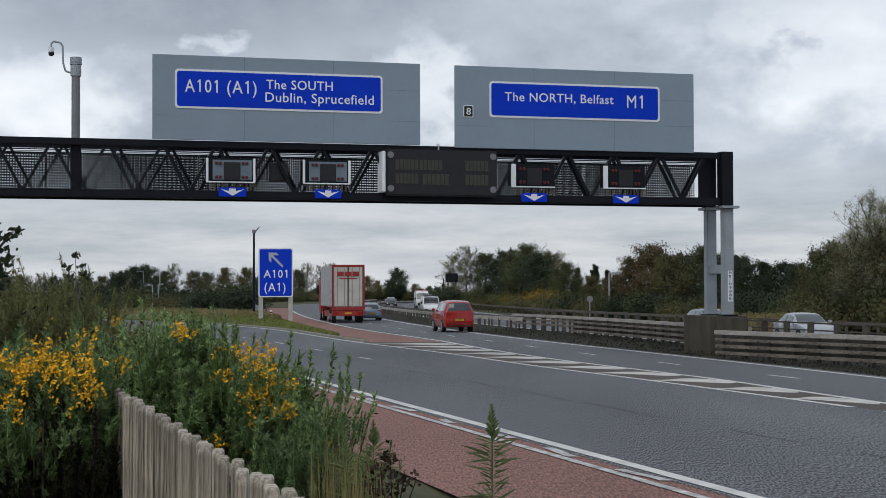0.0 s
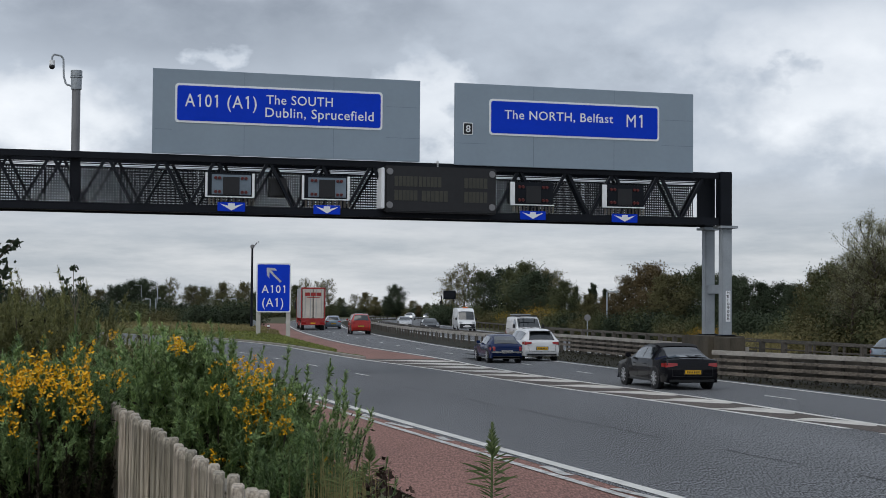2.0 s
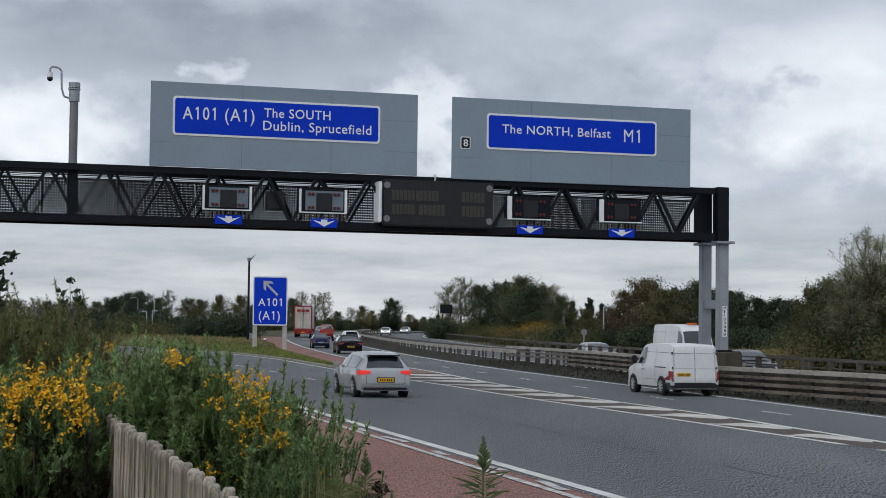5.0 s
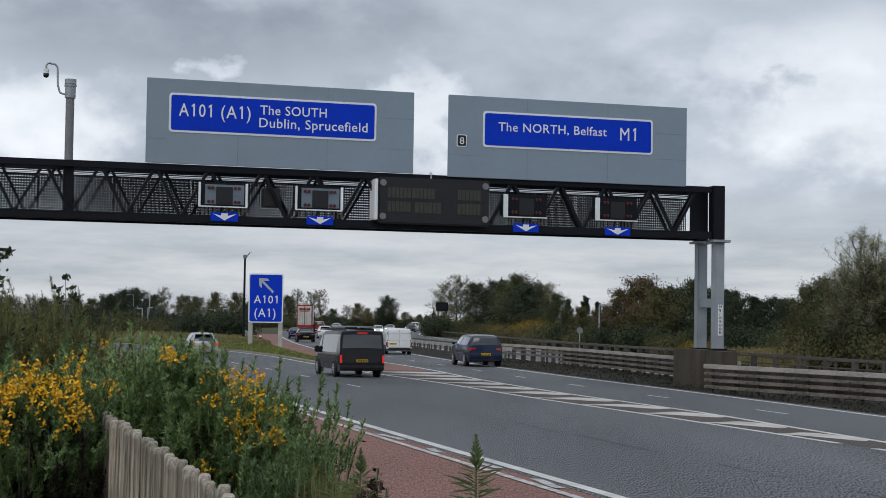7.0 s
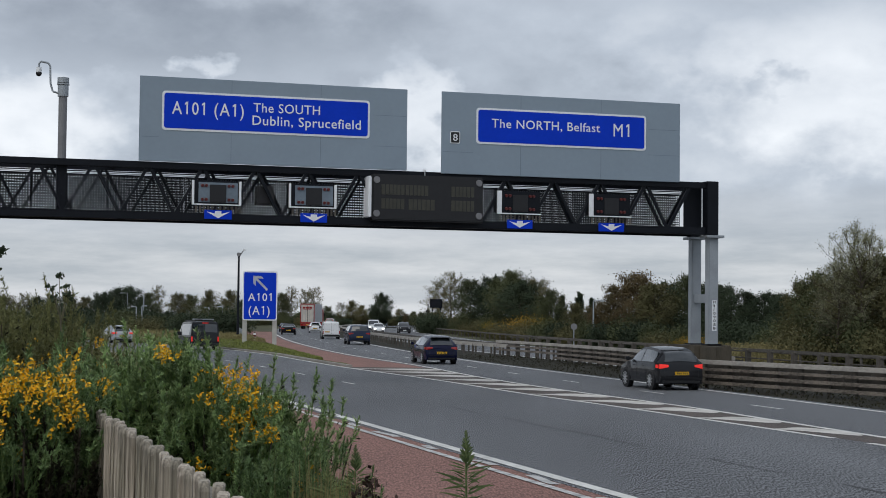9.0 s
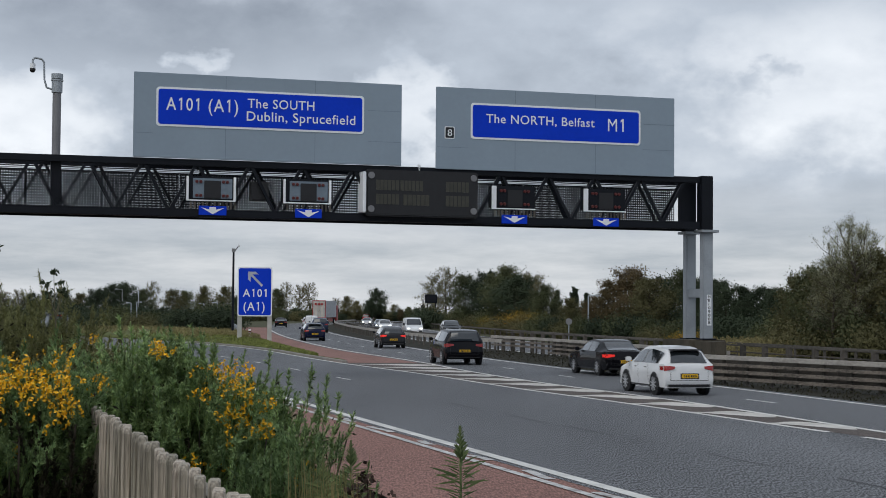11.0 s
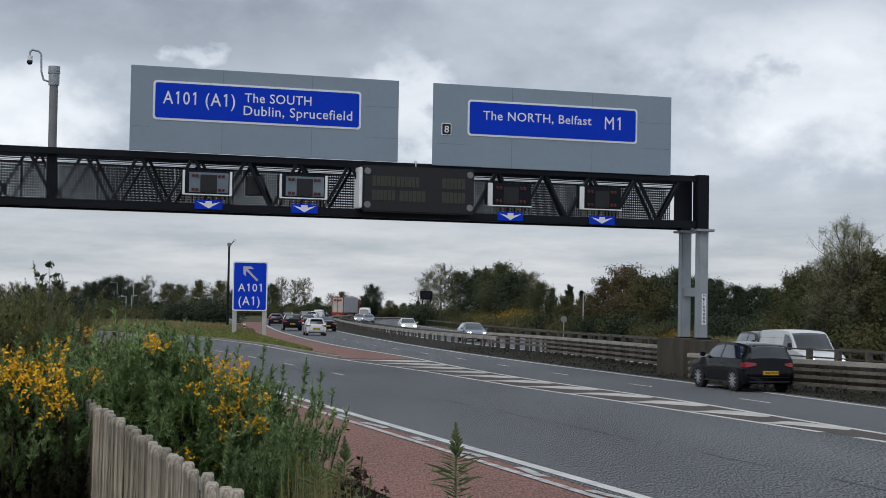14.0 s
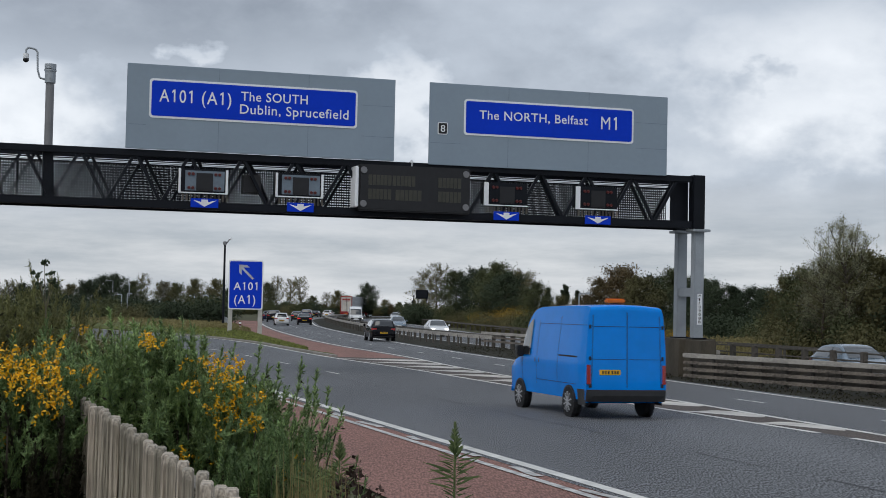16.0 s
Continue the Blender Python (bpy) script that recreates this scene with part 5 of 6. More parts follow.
def lance_leaf(bm, base, tip, width):
    d = tip - base
    side = d.cross(Vector((0.2, 1, 0.3))).normalized() * width
    m1, m2 = base + d * 0.35, base + d * 0.7
    fold = Vector((0, 0, width * 0.5))
    a, t = bm.verts.new(base), bm.verts.new(tip)
    l1, r1, l2, r2 = bm.verts.new(m1 + side + fold), bm.verts.new(m1 - side + fold), bm.verts.new(m2 + side * 0.7 + fold), bm.verts.new(m2 - side * 0.7 + fold)
    c1, c2 = bm.verts.new(m1), bm.verts.new(m2)
    for f in ((a, l1, c1), (a, c1, r1), (l1, l2, c2, c1), (c1, c2, r2, r1), (l2, t, c2), (c2, t, r2)):
        bm.faces.new(f)


def weed(label, px, top, bottom, dist, seed, wide=1.0, mat=None):
    """An upright herb with a leafy spear and longer leaves below, standing on its foot."""
    rng = random.Random(seed)
    tip, foot = Vector(view_at(px, top, dist)), Vector(view_at(px + 4, bottom, dist))
    ground = near_ground(foot.x, foot.y)
    w = thing("tall_weed", label, "weed", "weeds on the bank", pose(foot.x, foot.y, ground))
    o = Vector((foot.x, foot.y, ground))
    tip, foot = tip - o, foot - o
    part("stem", bar(bmesh.new(), (0, 0, -0.03), tip, 0.0045 * dist / 3, 7, 0.002), mat or WEED_GREEN, w)
    bm = bmesh.new()
    span = (tip - foot).length
    for i in range(150):
        f = (i / 150) ** 0.75
        z = foot + (tip - foot) * (f * 0.995)
        a = i * 2.4 + rng.uniform(-0.3, 0.3)
        spear = f > 0.70
        ln = (0.024 * min(1, (1.06 - f) * 3.0) * rng.uniform(0.8, 1.1) if spear else 0.024 + 0.048 * rng.random() ** 2.2) * dist / 3 * wide
        rise = 0.9 if spear else rng.uniform(-0.1, 0.6)
        d = Vector((math.cos(a), math.sin(a) * 0.8, rise)).normalized() * ln
        lance_leaf(bm, z, z + d, ln * (0.11 if spear else 0.042))
    part("leaves", bm, mat or WEED_GREEN, w)
    return w


def build_weeds():
    tall = weed("tall green spear-like weed with narrow leaves", 869, 715, 930, 3.0, 3)
    weed("small green weed on the bank", 660, 742, 900, 4.4, 4, 0.8)
    weed("small green weed by the gorse", 612, 770, 930, 4.3, 5, 0.7)
    rng = random.Random(8)
    d = thing("dead_weed", "dead brown seed heads on thin stalks", "weed", "weeds on the bank")
    bm, heads = bmesh.new(), []
    for px, py in ((690, 812), (672, 835), (705, 850), (715, 835), (680, 868), (735, 850), (655, 858)):
        a, b = Vector(view_at(695, 960, 4.2)), Vector(view_at(px, py, 4.2 + rng.uniform(-0.1, 0.1)))
        bar(bm, a, b, 0.0025, 4, 0.0015)
        n = 46 if px < 712 else 6
        heads += [tuple(b + Vector((rng.gauss(0, 0.017), rng.gauss(0, 0.017), rng.gauss(0, 0.012)))) for _ in range(n)]
    a = Vector(view_at(695, 960, 4.2))
    bar(bm, (a.x, a.y, near_ground(a.x, a.y)), a, 0.003, 4)
    part("stalk", bm, DEAD_HEAD, d)
    quads("seed_head", heads, 12, 0.009, DEAD_HEAD, d, 0.6)
    t = thing("grass_tuft", "long yellow-green grass blades by the gorse", "grass", kind="stuff")
    bm = bmesh.new()
    for i in range(230):
        px, py = rng.gauss(612, 36), rng.uniform(745, 930)
        if i < 7:
            px, py = 570 + i * 9, 715 + i * 16
        dist = rng.uniform(3.9, 4.6)
        tip = Vector(view_at(px, py, dist))
        foot = Vector((tip.x + rng.uniform(-0.10, 0.05), tip.y + rng.uniform(-0.05, 0.05), near_ground(tip.x, tip.y)))
        mid = foot + (tip - foot) * 0.6 + Vector((rng.uniform(-0.01, 0.04), 0, 0.03))
        w = Vector((0.0028, 0, 0))
        v = [bm.verts.new(p) for p in (foot - w, foot + w, mid + w, mid - w, tip)]
        bm.faces.new((v[0], v[1], v[2], v[3]))
        bm.faces.new((v[3], v[2], v[4]))
    part("blades", bm, BLADE, t)["kind"] = "stuff"
    return tall


def build_fence():
    f = thing("picket_fence", "weathered grey wooden fence of close upright boards", "fence", kind="structure")
    a, b = Vector((-0.224 + 0.739 * 0.55, 2.11 - 2.49 * 0.55, 0)), Vector((-0.963 - 0.739 * 0.35, 4.6 + 2.49 * 0.35, 0))
    d = (b - a).normalized()
    turn = math.degrees(math.atan2(d.y, d.x))
    rng = random.Random(4)
    shapes = []
    for k in range(4):
        bm = bmesh.new()
        w, t, h = 0.0295 + 0.002 * k, 0.009, 1.2
        pts = [(-w, 0), (w, 0), (w, h - 0.012), (w - 0.008, h), (-w + 0.008, h), (-w, h - 0.009 - 0.003 * k)]
        front, back = [bm.verts.new((x, -t, z)) for x, z in pts], [bm.verts.new((x, t, z)) for x, z in pts]
        bm.faces.new(front)
        bm.faces.new(back[::-1])
        for i in range(6):
            bm.faces.new((front[i], back[i], back[(i + 1) % 6], front[(i + 1) % 6]))
        bmesh.ops.recalc_face_normals(bm, faces=bm.faces)
        bmesh.ops.bevel(bm, geom=bm.edges[:], offset=0.003, segments=1, affect="EDGES")
        shapes.append(part("board", bm, WOOD, f))
    n = int((b - a).length / 0.082)
    for i in range(n):
        p = a + d * (i * 0.082)
        m = pose(p.x + rng.uniform(-0.005, 0.005), p.y, 2.252 - 1.2 + rng.uniform(-0.004, 0.004), 0, rng.uniform(-0.7, 0.7), turn - 9 + rng.uniform(-2.5, 2.5))
        if i < 4:
            shapes[i].matrix_basis = m
        else:
            again(shapes[rng.randrange(4)], m)
    side = Vector((-d.y, d.x, 0))
    if side.x < 0:
        side = -side
    for z in (2.17, 1.45):
        m = pose(0, 0, 0, 0, 0, turn)
        c = (a + b) / 2 + side * 0.035
        part("rail", box(bmesh.new(), -(b - a).length / 2, (b - a).length / 2, -0.02, 0.02, -0.04, 0.04, 0.004), WOOD_RAIL, f, m=Matrix.Translation((c.x, c.y, z)) @ m)
    for q in (0.28, 0.55, 0.95):
        p = a + (b - a) * q + side * 0.10
        part("post", box(bmesh.new(), -0.05, 0.05, -0.05, 0.05, 0.8, 2.14, 0.006), WOOD_RAIL, f, m=pose(p.x, p.y, 0, 0, 0, turn))


build_near_plants()
TALL_WEED = build_weeds()
build_fence()


# ---- vehicles ----
from mathutils.bvhtree import BVHTree

PAINTS = {}


def paint(name, colour, metal=0.0, gloss=None):
    if name not in PAINTS:
        PAINTS[name] = material(name, colour, 0.24, metal, var=0.10, scale=1.0, fine=6, coat=gloss if gloss is not None else 0.5 if max(colour) > 0.13 else 0.4, spec=0.12 if gloss is not None else 0.3 if max(colour) > 0.13 else 0.06)
    return PAINTS[name]


GLASS = material("tinted_glass", (0.014, 0.018, 0.021), 0.05, var=0.2, scale=1, fine=4, spec=0.8, coat=1.0)
# dark panel gaps, and the shade painted along creases and in the plate recess
SEAM_DARK = material("panel_gap", (0.01, 0.01, 0.012), 0.7, var=0.2)
BUMPER = material("bumper_plastic", (0.035, 0.036, 0.038), 0.65, var=0.25, scale=6, fine=40)
CLEAR_LENS = material("clear_lens", (0.55, 0.50, 0.47), 0.15, var=0.15)
TYRE = material("tyre", (0.014, 0.014, 0.015), 0.85, var=0.3, scale=6, fine=40, bump=0.2)
RIM = material("alloy_rim", (0.55, 0.56, 0.58), 0.4, 0.6, var=0.15)
CHROME = material("chrome", (0.7, 0.7, 0.7), 0.12, 1.0, var=0.05)
TAIL = material("tail_lens", (0.30, 0.010, 0.010), 0.15, var=0.15, coat=0.6)
TAIL_LIT = glow("tail_lamp_lit", (0.75, 0.022, 0.014), 0.3)
HEAD = material("headlamp_lens", (0.6, 0.62, 0.65), 0.12, var=0.1)
HEAD_LIT = glow("headlamp_lit", (1.0, 0.97, 0.88), 5.0)
PLATE_YELLOW = material("yellow_plate", (0.72, 0.42, 0.01), 0.5, var=0.05)
PLATE_WHITE = material("white_plate", (0.7, 0.7, 0.68), 0.5, var=0.05)
AMBER = material("amber_beacon", (0.75, 0.16, 0.01), 0.25, var=0.1)
CLOTH_TOP = material("black_fabric", (0.012, 0.012, 0.013), 0.9, var=0.3, scale=8, fine=80)
CURTAIN = material("curtain_side", (0.42, 0.43, 0.45), 0.6, var=0.3, scale=1.5, fine=8, stretch=(1, 0.5, 2))
DOOR_CREAM = material("trailer_door", (0.56, 0.52, 0.46), 0.5, var=0.2, scale=1, fine=10)
TRUCK_RED = material("trailer_red", (0.34, 0.025, 0.022), 0.45, var=0.2, scale=2, fine=12)

# side view of each body, from the nose over the roof to the tail: place along the length from the tail (0 to 1), height (0 to 1), half-width (0 to 1)
SHAPES = {
    "hatch": ([(0.985, 0.15, 0.78), (1.0, 0.30, 0.82), (0.985, 0.44, 0.86), (0.94, 0.52, 0.88), (0.80, 0.615, 0.90), (0.725, 0.65, 0.88), (0.62, 0.83, 0.79), (0.53, 0.96, 0.71), (0.41, 1.0, 0.68), (0.24, 0.975, 0.67), (0.105, 0.905, 0.65), (0.055, 0.79, 0.70), (0.02, 0.645, 0.78), (0.004, 0.56, 0.86), (0.0, 0.40, 0.90), (0.0, 0.28, 0.90), (0.02, 0.16, 0.84)], 5, 7, 10, 12, 0.64),
    "suv": ([(0.985, 0.17, 0.80), (1.0, 0.34, 0.84), (0.985, 0.50, 0.88), (0.94, 0.575, 0.90), (0.80, 0.64, 0.92), (0.72, 0.665, 0.90), (0.62, 0.86, 0.81), (0.55, 0.96, 0.76), (0.40, 1.0, 0.75), (0.20, 0.99, 0.74), (0.06, 0.94, 0.72), (0.03, 0.82, 0.76), (0.01, 0.66, 0.84), (0.006, 0.56, 0.88), (0.0, 0.42, 0.92), (0.0, 0.30, 0.92), (0.02, 0.18, 0.86)], 5, 7, 10, 12, 0.66),
    "saloon": ([(0.985, 0.16, 0.78), (1.0, 0.32, 0.82), (0.985, 0.46, 0.86), (0.94, 0.545, 0.88), (0.78, 0.635, 0.90), (0.70, 0.67, 0.88), (0.59, 0.88, 0.77), (0.52, 0.965, 0.72), (0.42, 1.0, 0.70), (0.32, 0.985, 0.69), (0.25, 0.94, 0.68), (0.16, 0.78, 0.72), (0.09, 0.70, 0.76), (0.012, 0.68, 0.82), (0.0, 0.55, 0.88), (0.0, 0.30, 0.90), (0.02, 0.17, 0.84)], 5, 7, 10, 12, 0.66),
    "coupe": ([(0.985, 0.18, 0.74), (1.0, 0.34, 0.80), (0.985, 0.48, 0.84), (0.94, 0.58, 0.86), (0.72, 0.66, 0.88), (0.60, 0.69, 0.84), (0.52, 0.90, 0.72), (0.47, 0.97, 0.68), (0.38, 1.0, 0.66), (0.28, 0.98, 0.66), (0.22, 0.94, 0.66), (0.12, 0.80, 0.72), (0.05, 0.66, 0.80), (0.01, 0.58, 0.84), (0.0, 0.46, 0.88), (0.0, 0.34, 0.88), (0.02, 0.22, 0.80)], 5, 7, 10, 12, 0.64),
    "van": ([(0.985, 0.15, 0.82), (1.0, 0.22, 0.86), (0.99, 0.33, 0.90), (0.96, 0.41, 0.92), (0.89, 0.475, 0.93), (0.84, 0.50, 0.92), (0.80, 0.70, 0.90), (0.755, 0.85, 0.88), (0.68, 0.95, 0.87), (0.57, 0.985, 0.87), (0.10, 1.0, 0.86), (0.018, 0.985, 0.86), (0.010, 0.92, 0.91), (0.004, 0.60, 0.97), (0.0, 0.40, 0.975), (0.0, 0.22, 0.975), (0.02, 0.15, 0.94)], 5, 7, 12, 13, 0.50),
    "small_van": ([(0.985, 0.14, 0.80), (1.0, 0.26, 0.84), (0.99, 0.40, 0.88), (0.95, 0.49, 0.90), (0.84, 0.56, 0.92), (0.78, 0.59, 0.90), (0.70, 0.79, 0.87), (0.63, 0.94, 0.85), (0.54, 0.985, 0.85), (0.40, 1.0, 0.84), (0.05, 0.985, 0.83), (0.024, 0.93, 0.87), (0.012, 0.70, 0.92), (0.006, 0.52, 0.95), (0.0, 0.38, 0.96), (0.0, 0.26, 0.96), (0.02, 0.14, 0.90)], 5, 7, 11, 12, 0.58),
}


def body_rows(shape, L, W, H):
    pts, ws0, ws1, rw0, rw1, belt = SHAPES[shape]
    ground = []
    for f, h, w in pts:
        end = max(0.0, (abs(f - 0.5) - 0.40) / 0.10)
        full = 1.0 - 0.10 * min(1, end) ** 1.6
        fy = min(0.985, max(0.012, f))
        e = Vector((w * W / 2, f * L, h * H))
        zb = min(h, belt)
        b = Vector((((full if h > belt else max(w, full * 0.97)) * W / 2), (f if h <= belt else fy) * L, (zb if h > belt else h * 0.985) * H))
        zm = min(h * 0.97, 0.40)
        m = Vector((max(full, w) * W / 2, fy * L, zm * H))
        s = Vector((full * 0.955 * W / 2, fy * L, min(h * 0.94, 0.165) * H))
        ground.append((e, b, m, s))
    return ground


FINE = 3


def smooth_rows(rows):
    """The side view's corners rounded: FINE steps from each row to the next, through all of them."""
    out = []
    for i in range(len(rows) - 1):
        for k in range(FINE):
            t = k / FINE
            sec = []
            for j in range(4):
                p1, p2 = rows[i][j], rows[i + 1][j]
                p0 = rows[i - 1][j] if i else p1 * 2 - p2
                p3 = rows[i + 2][j] if i + 2 < len(rows) else p2 * 2 - p1
                d = max(1e-4, (p2 - p1).length)
                m1 = (p2 - p0) * min(0.5, d / max(1e-4, (p2 - p0).length))
                m2 = (p3 - p1) * min(0.5, d / max(1e-4, (p3 - p1).length))
                h = t * t * (3 - 2 * t)
                sec.append(p1 * (1 - h) + p2 * h + m1 * (t * (1 - t) ** 2) - m2 * (t * t * (1 - t)))
            out.append(tuple(sec))
    out.append(rows[-1])
    return out


def patch(rows, out, inset=0.06):
    """A panel laid over a patch of body, a little proud of it. rows: lists of points."""
    bm = bmesh.new()
    n0, n1 = len(rows), len(rows[0])
    c = sum((p for r in rows for p in r), Vector()) / (n0 * n1)
    vs = [[bm.verts.new(p + (c - p) * inset + out) for p in r] for r in rows]
    for r0, r1 in zip(vs, vs[1:]):
        for i in range(n1 - 1):
            bm.faces.new((r0[i], r0[i + 1], r1[i + 1], r1[i]))
    bmesh.ops.recalc_face_normals(bm, faces=bm.faces)
    return bm


def vehicle(name, label, category, shape, L, W, H, colour, lit=False, oncoming=False, roof=None, glazed=True, rim=0.33, front_lit=False, extras=()):
    """A road vehicle. Its own space: x across, y ahead, rear axle over the origin."""
    pts, ws0, ws1, rw0, rw1, belt = SHAPES[shape]
    car = thing(name, label, category, "traffic", pose(0, -300, 0))
    back = 0.19 * L
    rows = body_rows(shape, L, W, H)
    shift = Vector((0, -back, 0))
    rows = smooth_rows([tuple(p + shift for p in r) for r in rows])
    ws0, ws1, rw0, rw1 = (k * FINE for k in (ws0, ws1, rw0, rw1))
    def crown(e, t):
        x = e.x * (1 - 2 * t)
        k = 1 - (x / e.x) ** 2
        out = 1 if e.y > L * 0.6 - back else -1 if e.y < L * 0.12 - back else 0
        return Vector((x, e.y + 0.035 * L / 4 * k * out, e.z + (0.018 * H * k if e.z > 0.5 * H else 0)))

    bm = bmesh.new()
    grid = []
    for e, b, m, s in rows:
        half = [s, m, b, e]
        across = [crown(e, k / 4) for k in range(1, 4)]
        line = half + across + [Vector((-p.x, p.y, p.z)) for p in half[::-1]]
        grid.append([bm.verts.new(p) for p in line])
    for r0, r1 in zip(grid, grid[1:]):
        for i in range(len(r0) - 1):
            bm.faces.new((r0[i], r0[i + 1], r1[i + 1], r1[i]))
    bm.faces.new([r[0] for r in grid] + [r[-1] for r in grid[::-1]])
    bmesh.ops.recalc_face_normals(bm, faces=bm.faces)
    for e in bm.edges:
        if len(e.link_faces) == 2 and e.calc_face_angle(0) > radians(38):
            e.smooth = False
    skin = BVHTree.FromBMesh(bm)
    body = part("body", bm, colour, car, smooth=True)

    def on_side(sgn, y, z, out=0.005):
        hit = skin.ray_cast(Vector((sgn * 4, y, z)), Vector((-sgn, 0, 0)))
        return (hit[0] if hit[0] else Vector((sgn * W * 0.47, y, z))) + Vector((sgn * out, 0, 0))

    def on_tail(x, z, out=0.005):
        hit = skin.ray_cast(Vector((x, -9, z)), Vector((0, 1, 0)))
        return (hit[0] if hit[0] else Vector((x, -back + 0.05, z))) + Vector((0, -out, 0))

    def laid(name, rows_of, mat, label=""):
        part(name, sheet(rows_of), mat, car, label)

    def side_line(name, sgn, y0, z0, y1, z1, width=0.014, mat=SEAM_DARK, n=7):
        flat = abs(y1 - y0) > abs(z1 - z0)
        dy, dz = (0, width / 2) if flat else (width / 2, 0)
        laid(name, [[on_side(sgn, y0 + (y1 - y0) * k / n + q * dy, z0 + (z1 - z0) * k / n + q * dz) for q in (-1, 1)] for k in range(n + 1)], mat)

    def tail_line(name, x0, z0, x1, z1, width=0.014, mat=SEAM_DARK, n=7):
        flat = abs(x1 - x0) > abs(z1 - z0)
        dx, dz = (0, width / 2) if flat else (width / 2, 0)
        laid(name, [[on_tail(x0 + (x1 - x0) * k / n + q * dx, z0 + (z1 - z0) * k / n + q * dz) for q in (-1, 1)] for k in range(n + 1)], mat)

    is_van = "van" in shape
    for sgn in (1, -1):
        low, high = 0.20 * H, (belt - 0.015) * H
        if is_van:
            side_line("door_seam", sgn, 0.60 * L - back, 0.16 * H, 0.60 * L - back, 0.86 * H)
            side_line("door_seam", sgn, 0.79 * L - back, 0.18 * H, 0.79 * L - back, 0.52 * H)
            side_line("door_seam", sgn, 0.33 * L - back, 0.30 * H, 0.33 * L - back, 0.90 * H)
            # creases have no relief: flat dark strips carry their shade
            side_line("side_crease", sgn, 0.03 * L - back, 0.83 * H, 0.60 * L - back, 0.83 * H, 0.010)
            side_line("side_crease", sgn, 0.03 * L - back, 0.30 * H, 0.60 * L - back, 0.30 * H, 0.010)
            side_line("slide_rail", sgn, 0.10 * L - back, 0.545 * H, 0.32 * L - back, 0.545 * H, 0.035)
            for y in (0.62, 0.57):
                side_line("door_handle", sgn, y * L - back, 0.46 * H, y * L - back, 0.50 * H, 0.05, BUMPER, 2)
            side_line("lower_trim", sgn, 0.02 * L - back, 0.19 * H, 0.10 * L - back, 0.19 * H, 0.14 * H, BUMPER, 6)
        else:
            for y in (0.73, 0.53, 0.315):
                side_line("door_seam", sgn, y * L - back, low + (0.06 * H if y < 0.4 else 0), y * L - back, high)
            side_line("side_sill", sgn, 0.27 * L - back, 0.185 * H, 0.72 * L - back, 0.185 * H, 0.05, BUMPER)
            for y in (0.56, 0.35):
                side_line("door_handle", sgn, y * L - back, 0.56 * H, (y + 0.045) * L - back, 0.56 * H, 0.03, BUMPER if max(colour.node_tree.nodes["Mix"].inputs["B"].default_value[:3]) > 0.3 else colour, 2)
    # glass
    def span(k, t):
        e = rows[k][0]
        return [crown(e, q / 4) for q in range(5)]
    part("windscreen", patch([span(k, 0) for k in range(ws0, ws1 + 1)], Vector((0, 0.016, 0.016)), 0.07), GLASS, car)
    if glazed:
        part("rear_window", patch([span(k, 0) for k in range(rw0, rw1 + 1)], Vector((0, -0.022, 0.010)), 0.10), GLASS, car)
    for sgn in (1, -1):
        top_rows = []
        last = rw0 if glazed else ws1 + FINE
        for k in range(ws0 + FINE, last + 1):
            e, b = rows[k][0], rows[k][1]
            top_rows.append([Vector((sgn * (e.x + (b.x - e.x) * t), e.y + (b.y - e.y) * t, e.z + (b.z - e.z) * t)) for t in (0.14, 0.55, 0.97)])
        split = [top_rows] if len(top_rows) < 4 * FINE - 2 else [top_rows[:2 * FINE + 1], top_rows[2 * FINE:]]
        for q in split:
            part("side_window", patch(q, Vector((sgn * 0.022, 0, 0.004)), 0.06), GLASS, car)
        # mirror
        k = rows[ws0][1]
        part("mirror", box(bmesh.new(), sgn * (k.x + 0.02), sgn * (k.x + 0.20), k.y - 0.28 - (0.1 if shape == "van" else 0), k.y - 0.14, k.z + 0.02, k.z + (0.30 if "van" in shape else 0.17), 0.03), BLACK if "van" in shape else colour, car)
    # wheels
    R = rim
    front_axle = L * (0.80 if "van" not in shape else 0.82) - back
    for y in (0.0, front_axle):
        for sgn in (1, -1):
            arch = bmesh.new()
            bmesh.ops.create_cone(arch, cap_ends=True, segments=20, radius1=R + 0.04, radius2=R + 0.04, depth=0.1, matrix=pose(sgn * (W / 2 - 0.046), y, R + 0.01, 0, 90))
            part("wheel_arch", arch, BLACK, car)
            wheel = part("wheel", bar(bmesh.new(), (-0.11, 0, 0), (0.11, 0, 0), R, 22), TYRE, car, m=pose(sgn * (W / 2 - 0.10), y, R, 0, 0, 0 if sgn > 0 else 180))
            disc = bmesh.new()
            bmesh.ops.create_cone(disc, cap_ends=True, segments=18, radius1=R * 0.70, radius2=R * 0.64, depth=0.02, matrix=pose(0.115, 0, 0, 0, 90))
            part("rim", disc, BUMPER, wheel)
            spokes = bmesh.new()
            for a in range(10):
                box(spokes, 0.116, 0.132, -0.017, 0.017, 0.02, R * 0.68, 0.0, pose(0, 0, 0, a * 36))
            bar(spokes, (0.114, 0, 0), (0.134, 0, 0), 0.06, 10)
            part("spokes", spokes, RIM, wheel)

    def tail_y(z):
        prof = [(r[0].z, r[0].y) for r in rows[rw1 - FINE:]]
        for (z1, y1), (z0, y0) in zip(prof, prof[1:]):
            if z0 <= z <= z1:
                return y0 + (y1 - y0) * (z - z0) / max(1e-6, z1 - z0)
        return rows[-3 * FINE][0].y

    # tail
    lamp = TAIL_LIT if lit else TAIL
